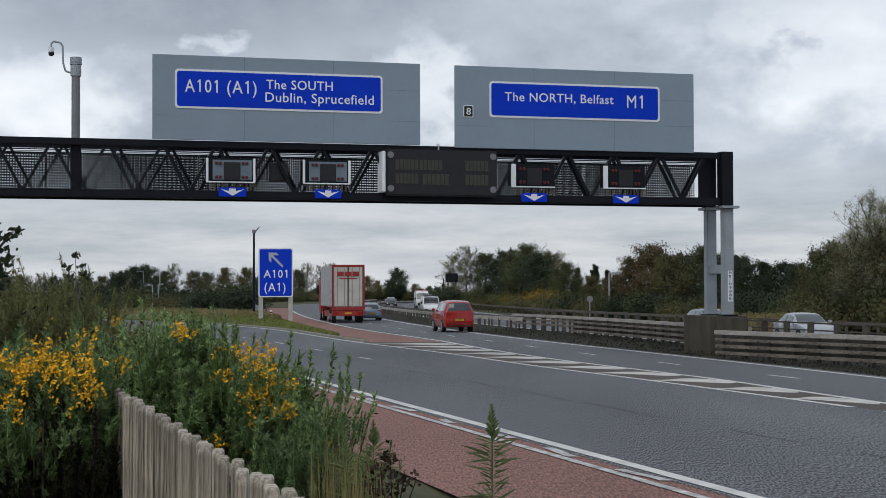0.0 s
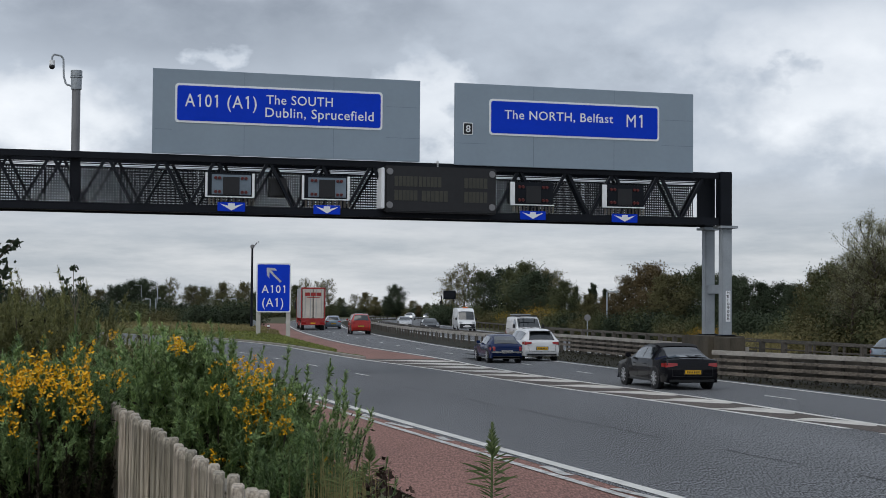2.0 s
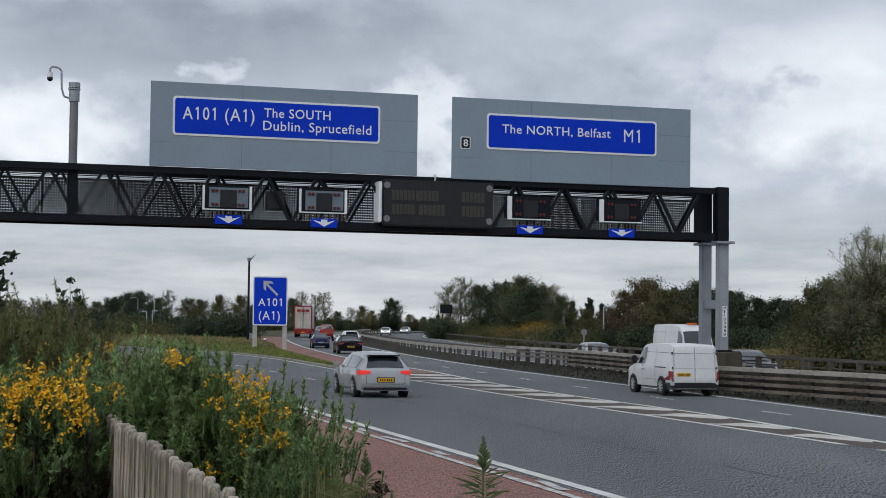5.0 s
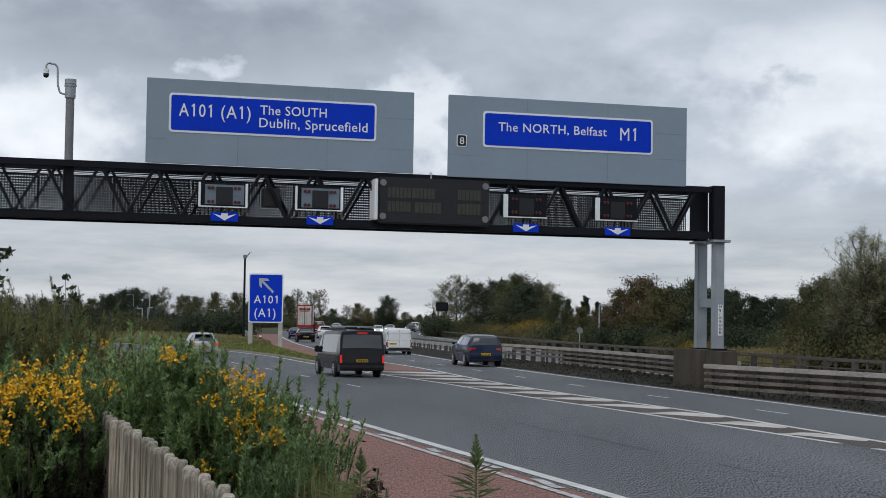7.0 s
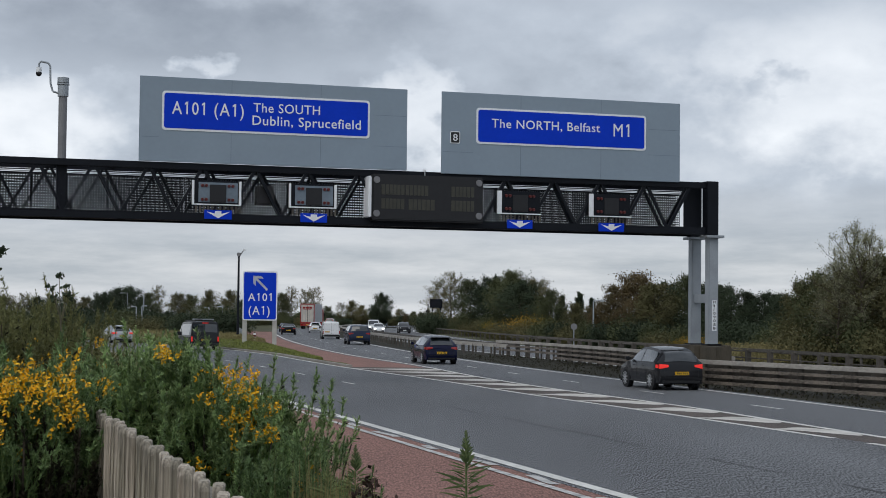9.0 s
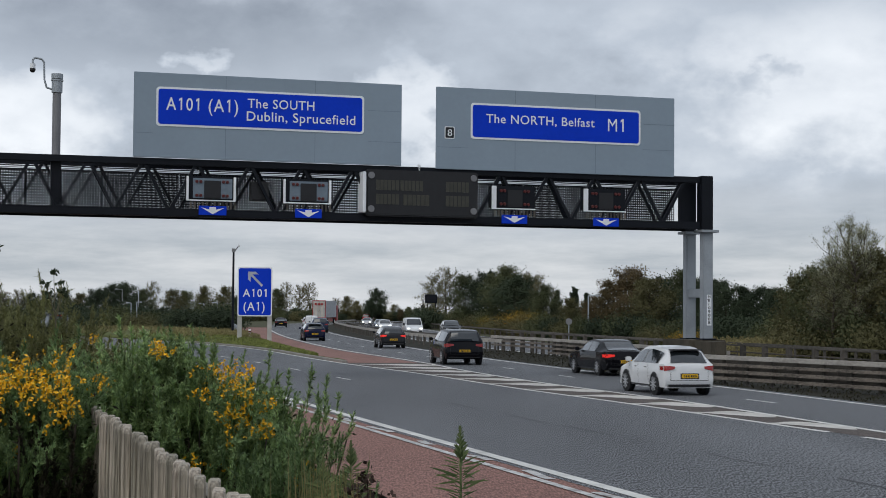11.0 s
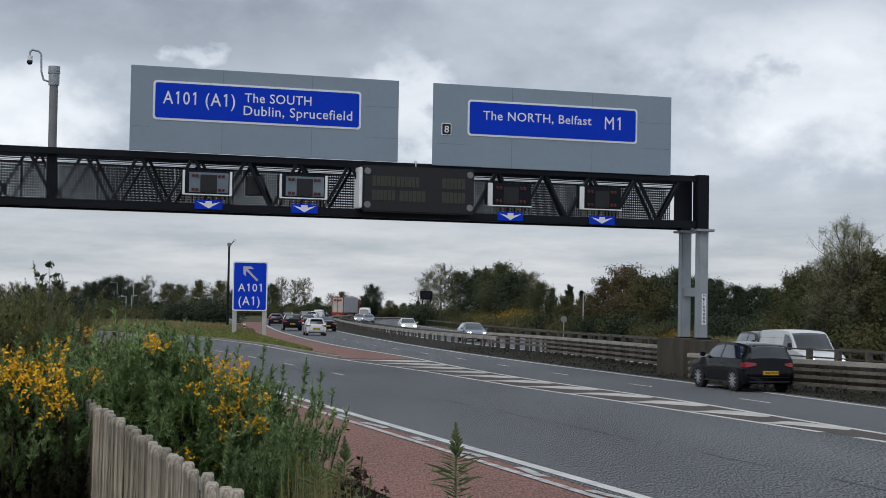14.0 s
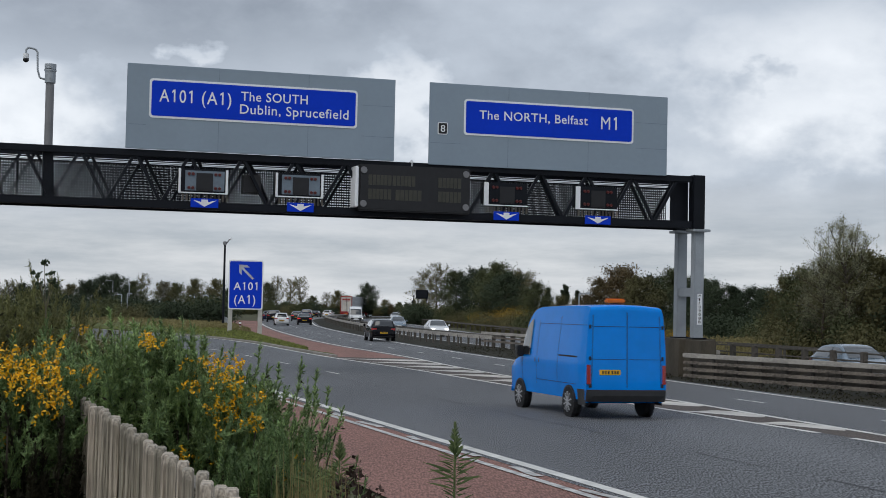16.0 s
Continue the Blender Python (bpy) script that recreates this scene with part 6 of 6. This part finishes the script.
    if "van" in shape:
        zl, zh, x0, x1 = 0.31 * H, 0.48 * H, 0.875, 0.965
    elif shape == "coupe":
        zl, zh, x0, x1 = 0.44 * H, 0.58 * H, 0.72, 0.86
    else:
        zl, zh, x0, x1 = 0.505 * H, 0.615 * H, 0.56, 0.93
    zc = (zl + zh) / 2
    for sgn in (1, -1):
        wedge = 0.0 if is_van or shape == "coupe" else 0.55
        grid = []
        for i in range(6):
            x = sgn * (x0 + (x1 - x0) * i / 5) * W / 2
            k = 1 - i / 5
            lo, hi = zc + (zl - zc) * (1 - wedge * k) + (zh - zl) * 0.12 * k * (wedge > 0), zc + (zh - zc) * (1 - wedge * k) + (zh - zl) * 0.12 * k * (wedge > 0)
            grid.append([on_tail(x, lo + (hi - lo) * j / 4, 0.014) for j in range(5)])
        if sgn < 0:
            grid = grid[::-1]
        bm = sheet(grid)
        bmesh.ops.solidify(bm, geom=bm.faces[:], thickness=0.012)
        part("tail_lamp", bm, lamp, car)
        if is_van:
            laid("reversing_lens", [[on_tail(sgn * q * W / 2, z, 0.018) for q in ((x0 + 0.02, x1 - 0.02) if sgn > 0 else (x1 - 0.02, x0 + 0.02))] for z in (zl + (zh - zl) * 0.36, zl + (zh - zl) * 0.58)], CLEAR_LENS)
        # the lamp goes round the corner
        if not is_van:
            laid("side_lamp", [[on_side(sgn, -back + (0.05 if is_van else 0.07) * L * q, z, 0.010) for q in (0.35, 0.7, 1.0)] for z in (zl + 0.02, zc, zh - 0.02)], lamp)
    zp = 0.36 * H if "van" in shape else 0.40 * H
    px = -0.42 if is_van and not glazed else 0.0
    zp = 0.415 * H if is_van and not glazed else zp
    part("number_plate", box(bmesh.new(), px - 0.26, px + 0.26, tail_y(zp) - 0.05, tail_y(zp) + 0.02, zp - 0.06, zp + 0.06, 0.005), PLATE_YELLOW if shape != "coupe" else PLATE_WHITE, car)
    plate_bars = bmesh.new()
    for i in range(6):
        x = px - 0.20 + i * 0.07 + (0.02 if i > 2 else 0)
        box(plate_bars, x, x + 0.04, tail_y(zp) - 0.054, tail_y(zp) - 0.045, zp - 0.035, zp + 0.035)
    part("plate_bars", plate_bars, BLACK, car)
    z0, z1 = (0.155 * H, 0.26 * H) if is_van else (0.175 * H, 0.225 * H)
    bm = sheet([[on_tail(W * (0.485 if is_van else 0.40) * (i / 6 - 1), z, 0.035 if is_van else 0.02) for i in range(13)] for z in (z0, (z0 + z1) / 2, z1)])
    bmesh.ops.solidify(bm, geom=bm.faces[:], thickness=0.03)
    part("rear_bumper", bm, BUMPER, car)
    if is_van:
        tail_line("door_seam", 0, 0.28 * H, 0, 0.95 * H, 0.018)
        for sgn in (1, -1):
            if not glazed:
                # door creases too are only shade drawn as thin dark strips
                tail_line("door_crease", sgn * 0.05, 0.82 * H, sgn * W * 0.40, 0.82 * H, 0.012)
                tail_line("door_crease", sgn * 0.05, 0.53 * H, sgn * W * 0.40, 0.53 * H, 0.010)
            tail_line("door_edge", sgn * W * 0.425, 0.28 * H, sgn * W * 0.405, 0.92 * H, 0.014)
    elif shape != "coupe":
        for sgn in (1, -1):
            tail_line("tailgate_seam", sgn * W * 0.36, 0.31 * H, sgn * W * 0.36, 0.50 * H)
        tail_line("tailgate_seam", -W * 0.36, 0.31 * H, W * 0.36, 0.31 * H)
        # flat dark patch: the shade of a recess put into colour
        tail_line("number_plate_recess", -0.30, 0.40 * H, 0.30, 0.40 * H, 0.17, SEAM_DARK, 3)
    if shape == "coupe":
        part("chrome_bumper", box(bmesh.new(), -W * 0.47, W * 0.47, -back - 0.09, -back + 0.02, 0.36 * H, 0.42 * H, 0.02), CHROME, car, "chrome bumper")
    if not glazed:
        for z in (0.28, 0.52, 0.80):
            for sgn in (1, -1):
                part("hinge", box(bmesh.new(), sgn * W * 0.43, sgn * W * 0.455, tail_y(z * H) - 0.03, tail_y(z * H) + 0.05, z * H, z * H + 0.09, 0.008), BLACK, car)
        part("door_handle", box(bmesh.new(), 0.06, 0.24, tail_y(0.5 * H) - 0.035, tail_y(0.5 * H), 0.48 * H, 0.51 * H, 0.01), BLACK, car)
    # nose
    for sgn in (1, -1):
        part("headlamp", box(bmesh.new(), sgn * 0.52 * W / 2, sgn * 0.84 * W / 2, L * 0.93 - back, L * 0.992 - back, 0.36 * H if "van" in shape else 0.43 * H, 0.44 * H if "van" in shape else 0.52 * H, 0.03), HEAD_LIT if front_lit else HEAD, car)
    part("grille", box(bmesh.new(), -0.42 * W, 0.42 * W, L * 0.98 - back, L * 1.006 - back, 0.16 * H, 0.34 * H, 0.03), BLACK, car)
    part("front_plate", box(bmesh.new(), -0.26, 0.26, L - back, L * 1.010 - back, 0.25 * H, 0.25 * H + 0.11, 0.004), PLATE_WHITE, car)
    if roof:
        top = []
        for k in range(ws1, rw0 + 1):
            top.append(span(k, 0))
        part("fabric_roof", patch(top, Vector((0, 0, 0.02)), -0.015), roof, car)
    for extra in extras:
        extra(car, L, W, H, back)
    return car


def beacon(car, L, W, H, back):
    b = part("beacon_bar", box(bmesh.new(), -0.02, 0.44, 0.10, 0.34, H + 0.08, H + 0.19, 0.03), AMBER, car, "amber beacon bar")
    part("beacon_foot", box(bmesh.new(), 0.06, 0.36, 0.16, 0.28, H - 0.01, H + 0.085), BLACK, b)


def front_beacon(car, L, W, H, back):
    part("beacon", box(bmesh.new(), -0.3, 0.3, L * 0.45, L * 0.45 + 0.2, H, H + 0.12, 0.03), AMBER, car, "amber beacon")


def roof_rack(car, L, W, H, back):
    rack = part("roof_rack", box(bmesh.new(), -0.62, 0.62, -0.4, -0.36, H + 0.12, H + 0.16, 0.01), BLACK, car)
    for y in (0.3, 1.1, 1.9, 2.6):
        part("rack_bar", box(bmesh.new(), -0.66, 0.66, y, y + 0.05, H + 0.06, H + 0.11), BLACK, rack)
    for x in (-0.62, 0.62):
        part("rack_side", box(bmesh.new(), x - 0.02, x + 0.02, -0.5, 2.7, H - 0.01, H + 0.1), BLACK, rack)
    for x0 in (-0.1, 0.3):
        for x in (x0, x0 + 0.32):
            part("ladder_rail", box(bmesh.new(), x, x + 0.04, -0.7, 2.9, H + 0.12, H + 0.2), GREY_STEEL, rack)
        for i in range(10):
            part("ladder_rung", box(bmesh.new(), x0, x0 + 0.34, -0.5 + i * 0.34, -0.46 + i * 0.34, H + 0.14, H + 0.17), GREY_STEEL, rack)


def brake_lamp(car, L, W, H, back):
    part("brake_lamp", box(bmesh.new(), -0.22, 0.22, -back + 0.0, -back + 0.06, 0.945 * H, 0.97 * H), TAIL_LIT, car)


def spoiler(car, L, W, H, back):
    part("spoiler", box(bmesh.new(), -W * 0.29, W * 0.29, 0.045 * L - back, 0.12 * L - back, 0.925 * H, 0.95 * H, 0.015), BLACK, car)


def articulated_truck():
    t = thing("lorry", "articulated lorry with pale curtain sides and red rear frame", "lorry", "traffic", pose(0, -300, 0))
    L, H, y0 = 13.4, 4.55, -1.2
    part("curtain_side", box(bmesh.new(), -1.27, 1.27, y0 + 0.12, y0 + L, 1.25, H - 0.02, 0.04), CURTAIN, t)
    frame_bm = bmesh.new()
    box(frame_bm, -1.29, -1.17, y0, y0 + 0.16, 1.15, H, 0.02)
    box(frame_bm, 1.17, 1.29, y0, y0 + 0.16, 1.15, H, 0.02)
    box(frame_bm, -1.29, 1.29, y0, y0 + 0.16, H - 0.16, H + 0.01, 0.02)
    box(frame_bm, -1.29, 1.29, y0, y0 + 0.16, 1.0, 1.28, 0.02)
    part("rear_frame", frame_bm, TRUCK_RED, t, "red rear frame")
    for x0, x1 in ((-1.16, -0.01), (0.01, 1.16)):
        d = part("rear_door", box(bmesh.new(), x0, x1, y0 + 0.02, y0 + 0.1, 1.3, H - 0.18, 0.01), DOOR_CREAM, t)
        for x in (x0 + 0.3, x1 - 0.3):
            part("lock_rod", bar(bmesh.new(), (x, y0, 1.2), (x, y0, H - 0.2), 0.028, 8), GREY_STEEL, d)
        for x in (x0 + 0.03, x1 - 0.03):
            part("door_seal", box(bmesh.new(), x - 0.02, x + 0.02, y0 + 0.005, y0 + 0.03, 1.3, H - 0.2), BLACK, d)
    # red emblem as plain shapes
    for x in (-0.62, 0.0, 0.60):
        part("emblem", box(bmesh.new(), x - 0.26, x + 0.26, y0 - 0.03, y0 - 0.012, 3.66, 4.02, 0.006), TRUCK_RED, t)
    part("emblem_line", box(bmesh.new(), -0.7, 0.7, y0 - 0.03, y0 - 0.012, 3.46, 3.53, 0.004), TRUCK_RED, t)
    part("rear_bumper", box(bmesh.new(), -1.25, 1.25, y0 + 0.05, y0 + 0.3, 0.55, 0.98, 0.03), TRUCK_RED, t)
    part("chassis", box(bmesh.new(), -0.5, 0.5, y0 + 0.3, y0 + L, 0.85, 1.2), TRUCK_RED, t)
    part("side_guard", box(bmesh.new(), -1.26, -1.2, y0 + 3.5, y0 + 9, 0.45, 0.95, 0.01), TRUCK_RED, t)
    part("side_guard", box(bmesh.new(), 1.2, 1.26, y0 + 3.5, y0 + 9, 0.45, 0.95, 0.01), TRUCK_RED, t)
    for sgn in (1, -1):
        part("tail_lamp", box(bmesh.new(), sgn * 0.75, sgn * 1.18, y0 + 0.02, y0 + 0.08, 0.68, 0.84, 0.01), TAIL, t)
    part("number_plate", box(bmesh.new(), -0.26, 0.26, y0 + 0.03, y0 + 0.06, 0.7, 0.82), PLATE_YELLOW, t)
    for y in (0.3, 1.6, 2.9, 10.2, 13.6):
        for sgn in (1, -1):
            w = part("wheel", bar(bmesh.new(), (-0.17, 0, 0), (0.17, 0, 0), 0.5, 24), TYRE, t, m=pose(sgn * 1.06, y, 0.5, 0, 0, 0 if sgn > 0 else 180))
            part("rim", bar(bmesh.new(), (0.16, 0, 0), (0.19, 0, 0), 0.28, 16), RIM, w)
    part("cab", box(bmesh.new(), -1.25, 1.25, 12.6, 14.8, 0.5, 3.7, 0.12), TRUCK_RED, t)
    part("windscreen", box(bmesh.new(), -1.15, 1.15, 14.7, 14.83, 2.0, 3.2, 0.02), GLASS, t)
    for sgn in (1, -1):
        part("mirror", box(bmesh.new(), sgn * 1.3, sgn * 1.5, 14.4, 14.6, 2.2, 3.0, 0.03), BLACK, t)
    return t


def lane_line(a, b, near_share, far_share):
    def at(y):
        k = min(1, max(0, (y - 90) / 60))
        k = k * k * (3 - 2 * k)
        s = near_share + (far_share - near_share) * k
        return a(y) + (b(y) - a(y)) * s
    return at


def drive(ob, line, t0, t1, y0, v, acc, oncoming=False):
    """Key a vehicle along a lane: at t0 it is at y0, its speed v and its change acc hold till t1; steady before and after."""
    def where(t):
        q = min(max(t, t0), t1) - t0
        y = y0 + v * q + acc * q * q
        if t < t0:
            y += v * (t - t0)
        if t > t1:
            y += (v + 2 * acc * (t1 - t0)) * (t - t1)
        return y
    rows = []
    for i in range(33):
        t = i * 0.5
        y = where(t)
        slope = (line(y + 1.5) - line(y - 1.5)) / 3
        turn = math.degrees(math.atan2(-slope, 1)) + (180 if oncoming else 0)
        rows.append((t, pose(line(y), y, -0.115 if oncoming else 0.005, 0, 0, turn)))
    walk(ob, rows)


WHITE = paint("white_paint", (0.74, 0.75, 0.76))
SILVER = paint("silver_paint", (0.46, 0.475, 0.49), 0.3)
BLACK_PAINT = paint("black_paint", (0.004, 0.004, 0.006))
NAVY = paint("navy_paint", (0.005, 0.007, 0.030))
STEEL_BLUE = paint("steel_blue_paint", (0.022, 0.032, 0.065), 0.2)
ROYAL = paint("royal_blue_paint", (0.003, 0.014, 0.070))
RED_PAINT = paint("red_paint", (0.36, 0.020, 0.014))
DARK_GREY = paint("dark_grey_paint", (0.022, 0.023, 0.026), 0.2)
SKY_BLUE = paint("bright_blue_paint", (0.0, 0.235, 0.80), gloss=0.2)
PALE_BLUE = paint("pale_blue_paint", (0.22, 0.28, 0.34), 0.3)

CARS = {
    "lorry": articulated_truck(),
    "red_suv": vehicle("suv", "red four-wheel drive car on the main road", "car", "suv", 4.7, 1.85, 1.88, RED_PAINT, rim=0.37),
    "grey_hatch": vehicle("car", "grey hatchback on the main road", "car", "hatch", 4.2, 1.75, 1.48, PALE_BLUE),
    "classic": vehicle("classic_car", "dark blue classic coupe with chrome bumpers", "car", "coupe", 3.95, 1.55, 1.28, ROYAL, rim=0.30),
    "white_hatch": vehicle("car", "white hatchback on the main road", "car", "hatch", 4.4, 1.81, 1.51, WHITE, extras=(spoiler,)),
    "cabrio": vehicle("cabriolet", "black cabriolet with its fabric roof up", "car", "saloon", 4.63, 1.85, 1.38, BLACK_PAINT, lit=False, roof=CLOTH_TOP, rim=0.34),
    "silver_hatch": vehicle("car", "silver hatchback with lit tail lamps on the slip road", "car", "hatch", 4.37, 1.80, 1.46, SILVER, lit=True, extras=(spoiler,), rim=0.33),
    "grey_van": vehicle("van", "dark grey van with ladders on its roof rack", "van", "van", 5.0, 1.99, 1.96, DARK_GREY, lit=True, glazed=True, extras=(roof_rack, brake_lamp), rim=0.34),
    "blue_suv": vehicle("suv", "steel blue crossover on the main road", "car", "suv", 4.9, 1.95, 1.69, STEEL_BLUE, rim=0.38),
    "small_white_van": vehicle("van", "small white delivery van on the main road", "van", "small_van", 4.4, 1.85, 1.82, WHITE, glazed=False, rim=0.32),
    "navy_hatch": vehicle("car", "navy blue hatchback on the main road", "car", "hatch", 4.26, 1.79, 1.48, NAVY, extras=(spoiler,)),
    "dark_hatch": vehicle("car", "dark grey small hatchback with lit tail lamps", "car", "hatch", 4.0, 1.74, 1.49, DARK_GREY, lit=True),
    "black_suv": vehicle("suv", "black crossover on the main road", "car", "suv", 4.37, 1.90, 1.65, BLACK_PAINT, rim=0.37),
    "black_saloon": vehicle("car", "black saloon with lit tail lamps", "car", "saloon", 4.7, 1.83, 1.42, BLACK_PAINT, lit=True),
    "white_small": vehicle("car", "white small hatchback with a dark bumper", "car", "hatch", 3.97, 1.72, 1.48, WHITE, extras=(spoiler,)),
    "dark_crossover": vehicle("suv", "dark coupe-like crossover on the main road", "car", "suv", 4.36, 1.80, 1.56, BLACK_PAINT, rim=0.36, extras=(spoiler,)),
    "blue_van": vehicle("van", "bright blue panel van with an amber beacon", "van", "van", 5.42, 2.05, 2.61, SKY_BLUE, glazed=False, extras=(beacon,), rim=0.35),
    "far_silver": vehicle("car", "silver saloon on the far carriageway", "car", "saloon", 4.6, 1.8, 1.45, SILVER),
    "far_pale": vehicle("car", "pale car on the far carriageway", "car", "hatch", 4.4, 1.8, 1.5, PALE_BLUE),
    "far_van": vehicle("van", "white van with a roof rack on the far carriageway", "van", "small_van", 4.9, 1.95, 2.0, WHITE, glazed=False, extras=(roof_rack,)),
    "far_tall_van": vehicle("van", "tall white van with an amber beacon", "van", "van", 5.9, 2.0, 2.62, WHITE, glazed=False, extras=(front_beacon,), rim=0.35),
    "far_dark": vehicle("car", "dark grey car on the far carriageway", "car", "saloon", 4.6, 1.8, 1.45, DARK_GREY),
    "far_saloon": vehicle("car", "white saloon on the far carriageway", "car", "saloon", 4.7, 1.8, 1.43, SILVER),
    "far_white_van": vehicle("van", "white van with lit headlamps", "van", "small_van", 4.9, 1.9, 1.95, WHITE, glazed=False, front_lit=True),
    "far_suv": vehicle("suv", "dark estate car on the far carriageway", "car", "suv", 4.6, 1.85, 1.7, DARK_GREY),
    "far_blue": vehicle("car", "pale blue hatchback on the far carriageway", "car", "hatch", 4.4, 1.8, 1.5, PALE_BLUE, front_lit=True),
    "far_box": vehicle("van", "white van far down the road", "van", "van", 5.5, 2.0, 2.5, WHITE, glazed=False),
    "far_lit": vehicle("car", "car with lit headlamps far down the road", "car", "hatch", 4.3, 1.8, 1.5, WHITE, front_lit=True),
    "far_pale_blue": vehicle("car", "pale blue car on the far carriageway bend", "car", "hatch", 4.3, 1.78, 1.48, PALE_BLUE),
    "far_queue": vehicle("car", "silver car with lit headlamps in the far queue", "car", "saloon", 4.5, 1.8, 1.45, SILVER, front_lit=True),
    "far_grey": vehicle("car", "grey car far down the road", "car", "saloon", 4.5, 1.8, 1.45, SILVER),
    "far_white": vehicle("car", "white car far down the road", "car", "hatch", 4.3, 1.8, 1.5, WHITE),
}


def main_lane(near_share, far_share):
    return lane_line(LANE_LEFT, LANE_RIGHT, near_share, far_share)


def slip_lane(near_share, far_share):
    return lane_line(SLIP_RIGHT, SLIP_EDGE, near_share, far_share)


def motions():
    c = CARS
    lorry_line, ease = main_lane(0.22, 0.27), lambda q: min(1, max(0, q)) ** 2 * (3 - 2 * min(1, max(0, q)))
    drive(c["lorry"], lambda y: lorry_line(y) + 2.1 * ease((y - 205) / 75) + 0.035 * max(0, y - 285), 0.0, 14.5, 128.1, 24.3, -0.65)
    drive(c["red_suv"], main_lane(0.89, 0.79), 0.0, 4.0, 98.0, 26.3, -0.31)
    drive(c["grey_hatch"], main_lane(0.73, 0.73), 0.0, 4.0, 137.5, 24.0, 0.4)
    drive(c["classic"], main_lane(0.39, 0.20), 1.0, 7.0, 50.3, 24.7, -0.21)
    drive(c["white_hatch"], main_lane(0.88, 0.78), 1.0, 9.0, 48.4, 30.7, -0.99)
    drive(c["cabrio"], main_lane(0.34, 0.23), 2.0, 9.0, 51.4, 24.9, -0.40)
    drive(c["silver_hatch"], slip_lane(0.55, 0.12), 4.0, 9.0, 28.5, 26.1, -0.88)
    drive(c["grey_van"], slip_lane(0.21, 0.25), 6.3, 9.6, 52.0, 26.0, -1.25)
    drive(c["blue_suv"], main_lane(0.88, 0.83), 6.3, 12.5, 68.4, 28.4, -0.62)
    drive(c["small_white_van"], main_lane(0.78, 0.80), 7.0, 11.3, 114.8, 28.6, 0.0)
    drive(c["navy_hatch"], main_lane(0.36, 0.17), 7.5, 13.8, 45.0, 28.1, -0.64)
    drive(c["dark_hatch"], main_lane(0.76, 0.73), 8.5, 12.0, 44.3, 26.3, 0.12)
    drive(c["black_suv"], main_lane(0.28, 0.26), 11.3, 15.2, 85.8, 27.9, 0.51)
    drive(c["black_saloon"], main_lane(0.95, 0.80), 11.3, 16.0, 76.8, 38.2, -2.41)
    drive(c["white_small"], main_lane(0.35, 0.33), 11.3, 15.6, 59.3, 30.3, -0.40)
    drive(c["dark_crossover"], main_lane(0.94, 0.83), 13.8, 16.0, 45.1, 36.9, -1.97)
    drive(c["blue_van"], slip_lane(0.30, 0.26), 15.6, 16.0, 28.9, 24.2, 0.0)
    drive(c["far_silver"], far_side(9.5), 0.0, 0.5, 82.0, -14.5, 0.0, True)
    drive(c["far_pale"], far_side(9.5), 0.0, 1.5, 96.0, -13.4, 0.38, True)
    drive(c["far_van"], far_side(5.5), 0.5, 4.0, 165.1, -29.2, 0.12, True)
    drive(c["far_tall_van"], far_side(9.5), 1.0, 6.3, 211.8, -32.9, 1.19, True)
    drive(c["far_dark"], far_side(5.5), 2.0, 4.2, 177.2, -40.0, 2.5, True)
    drive(c["far_saloon"], far_side(5.5), 2.5, 6.3, 194.4, -41.6, 2.03, True)
    drive(c["far_white_van"], far_side(5.5), 9.0, 13.8, 264.7, -48.1, 1.83, True)
    drive(c["far_suv"], far_side(9.5), 9.0, 14.5, 248.9, -39.6, 1.30, True)
    drive(c["far_blue"], far_side(5.5), 13.0, 16.0, 164.3, -31.8, -0.47, True)
    drive(c["far_box"], far_side(4.4), 13.0, 16.0, 350.0, -33.0, 0.0, True)
    drive(c["far_pale_blue"], far_side(6.3), 14.5, 16.0, 245.0, -36.0, 0.0, True)
    drive(c["far_queue"], far_side(5.0), 7.0, 16.0, 330.0, -8.0, 0.0, True)
    drive(c["far_lit"], far_side(5.5), 3.0, 8.0, 330.0, -14.0, 0.0, True)
    drive(c["far_grey"], far_side(9.5), 10.0, 16.0, 420.0, -14.0, 0.0, True)
    drive(c["far_white"], far_side(5.5), 10.0, 16.0, 450.0, -14.0, 0.0, True)
    # the tall weed sways in the wind
    stand = TALL_WEED.matrix_basis.copy()
    walk(TALL_WEED, [(t, stand @ pose(0, 0, 0, 0, a)) for t, a in ((0, 0), (1, 0.05), (1.5, 0.35), (2, 0.35), (2.5, 0.15), (3, -0.2), (4, 0), (6.5, -0.25), (7.5, -0.35), (9, -0.7), (11.5, -0.8), (13.5, -0.75), (14.5, -0.5), (16, -0.3))])


motions()
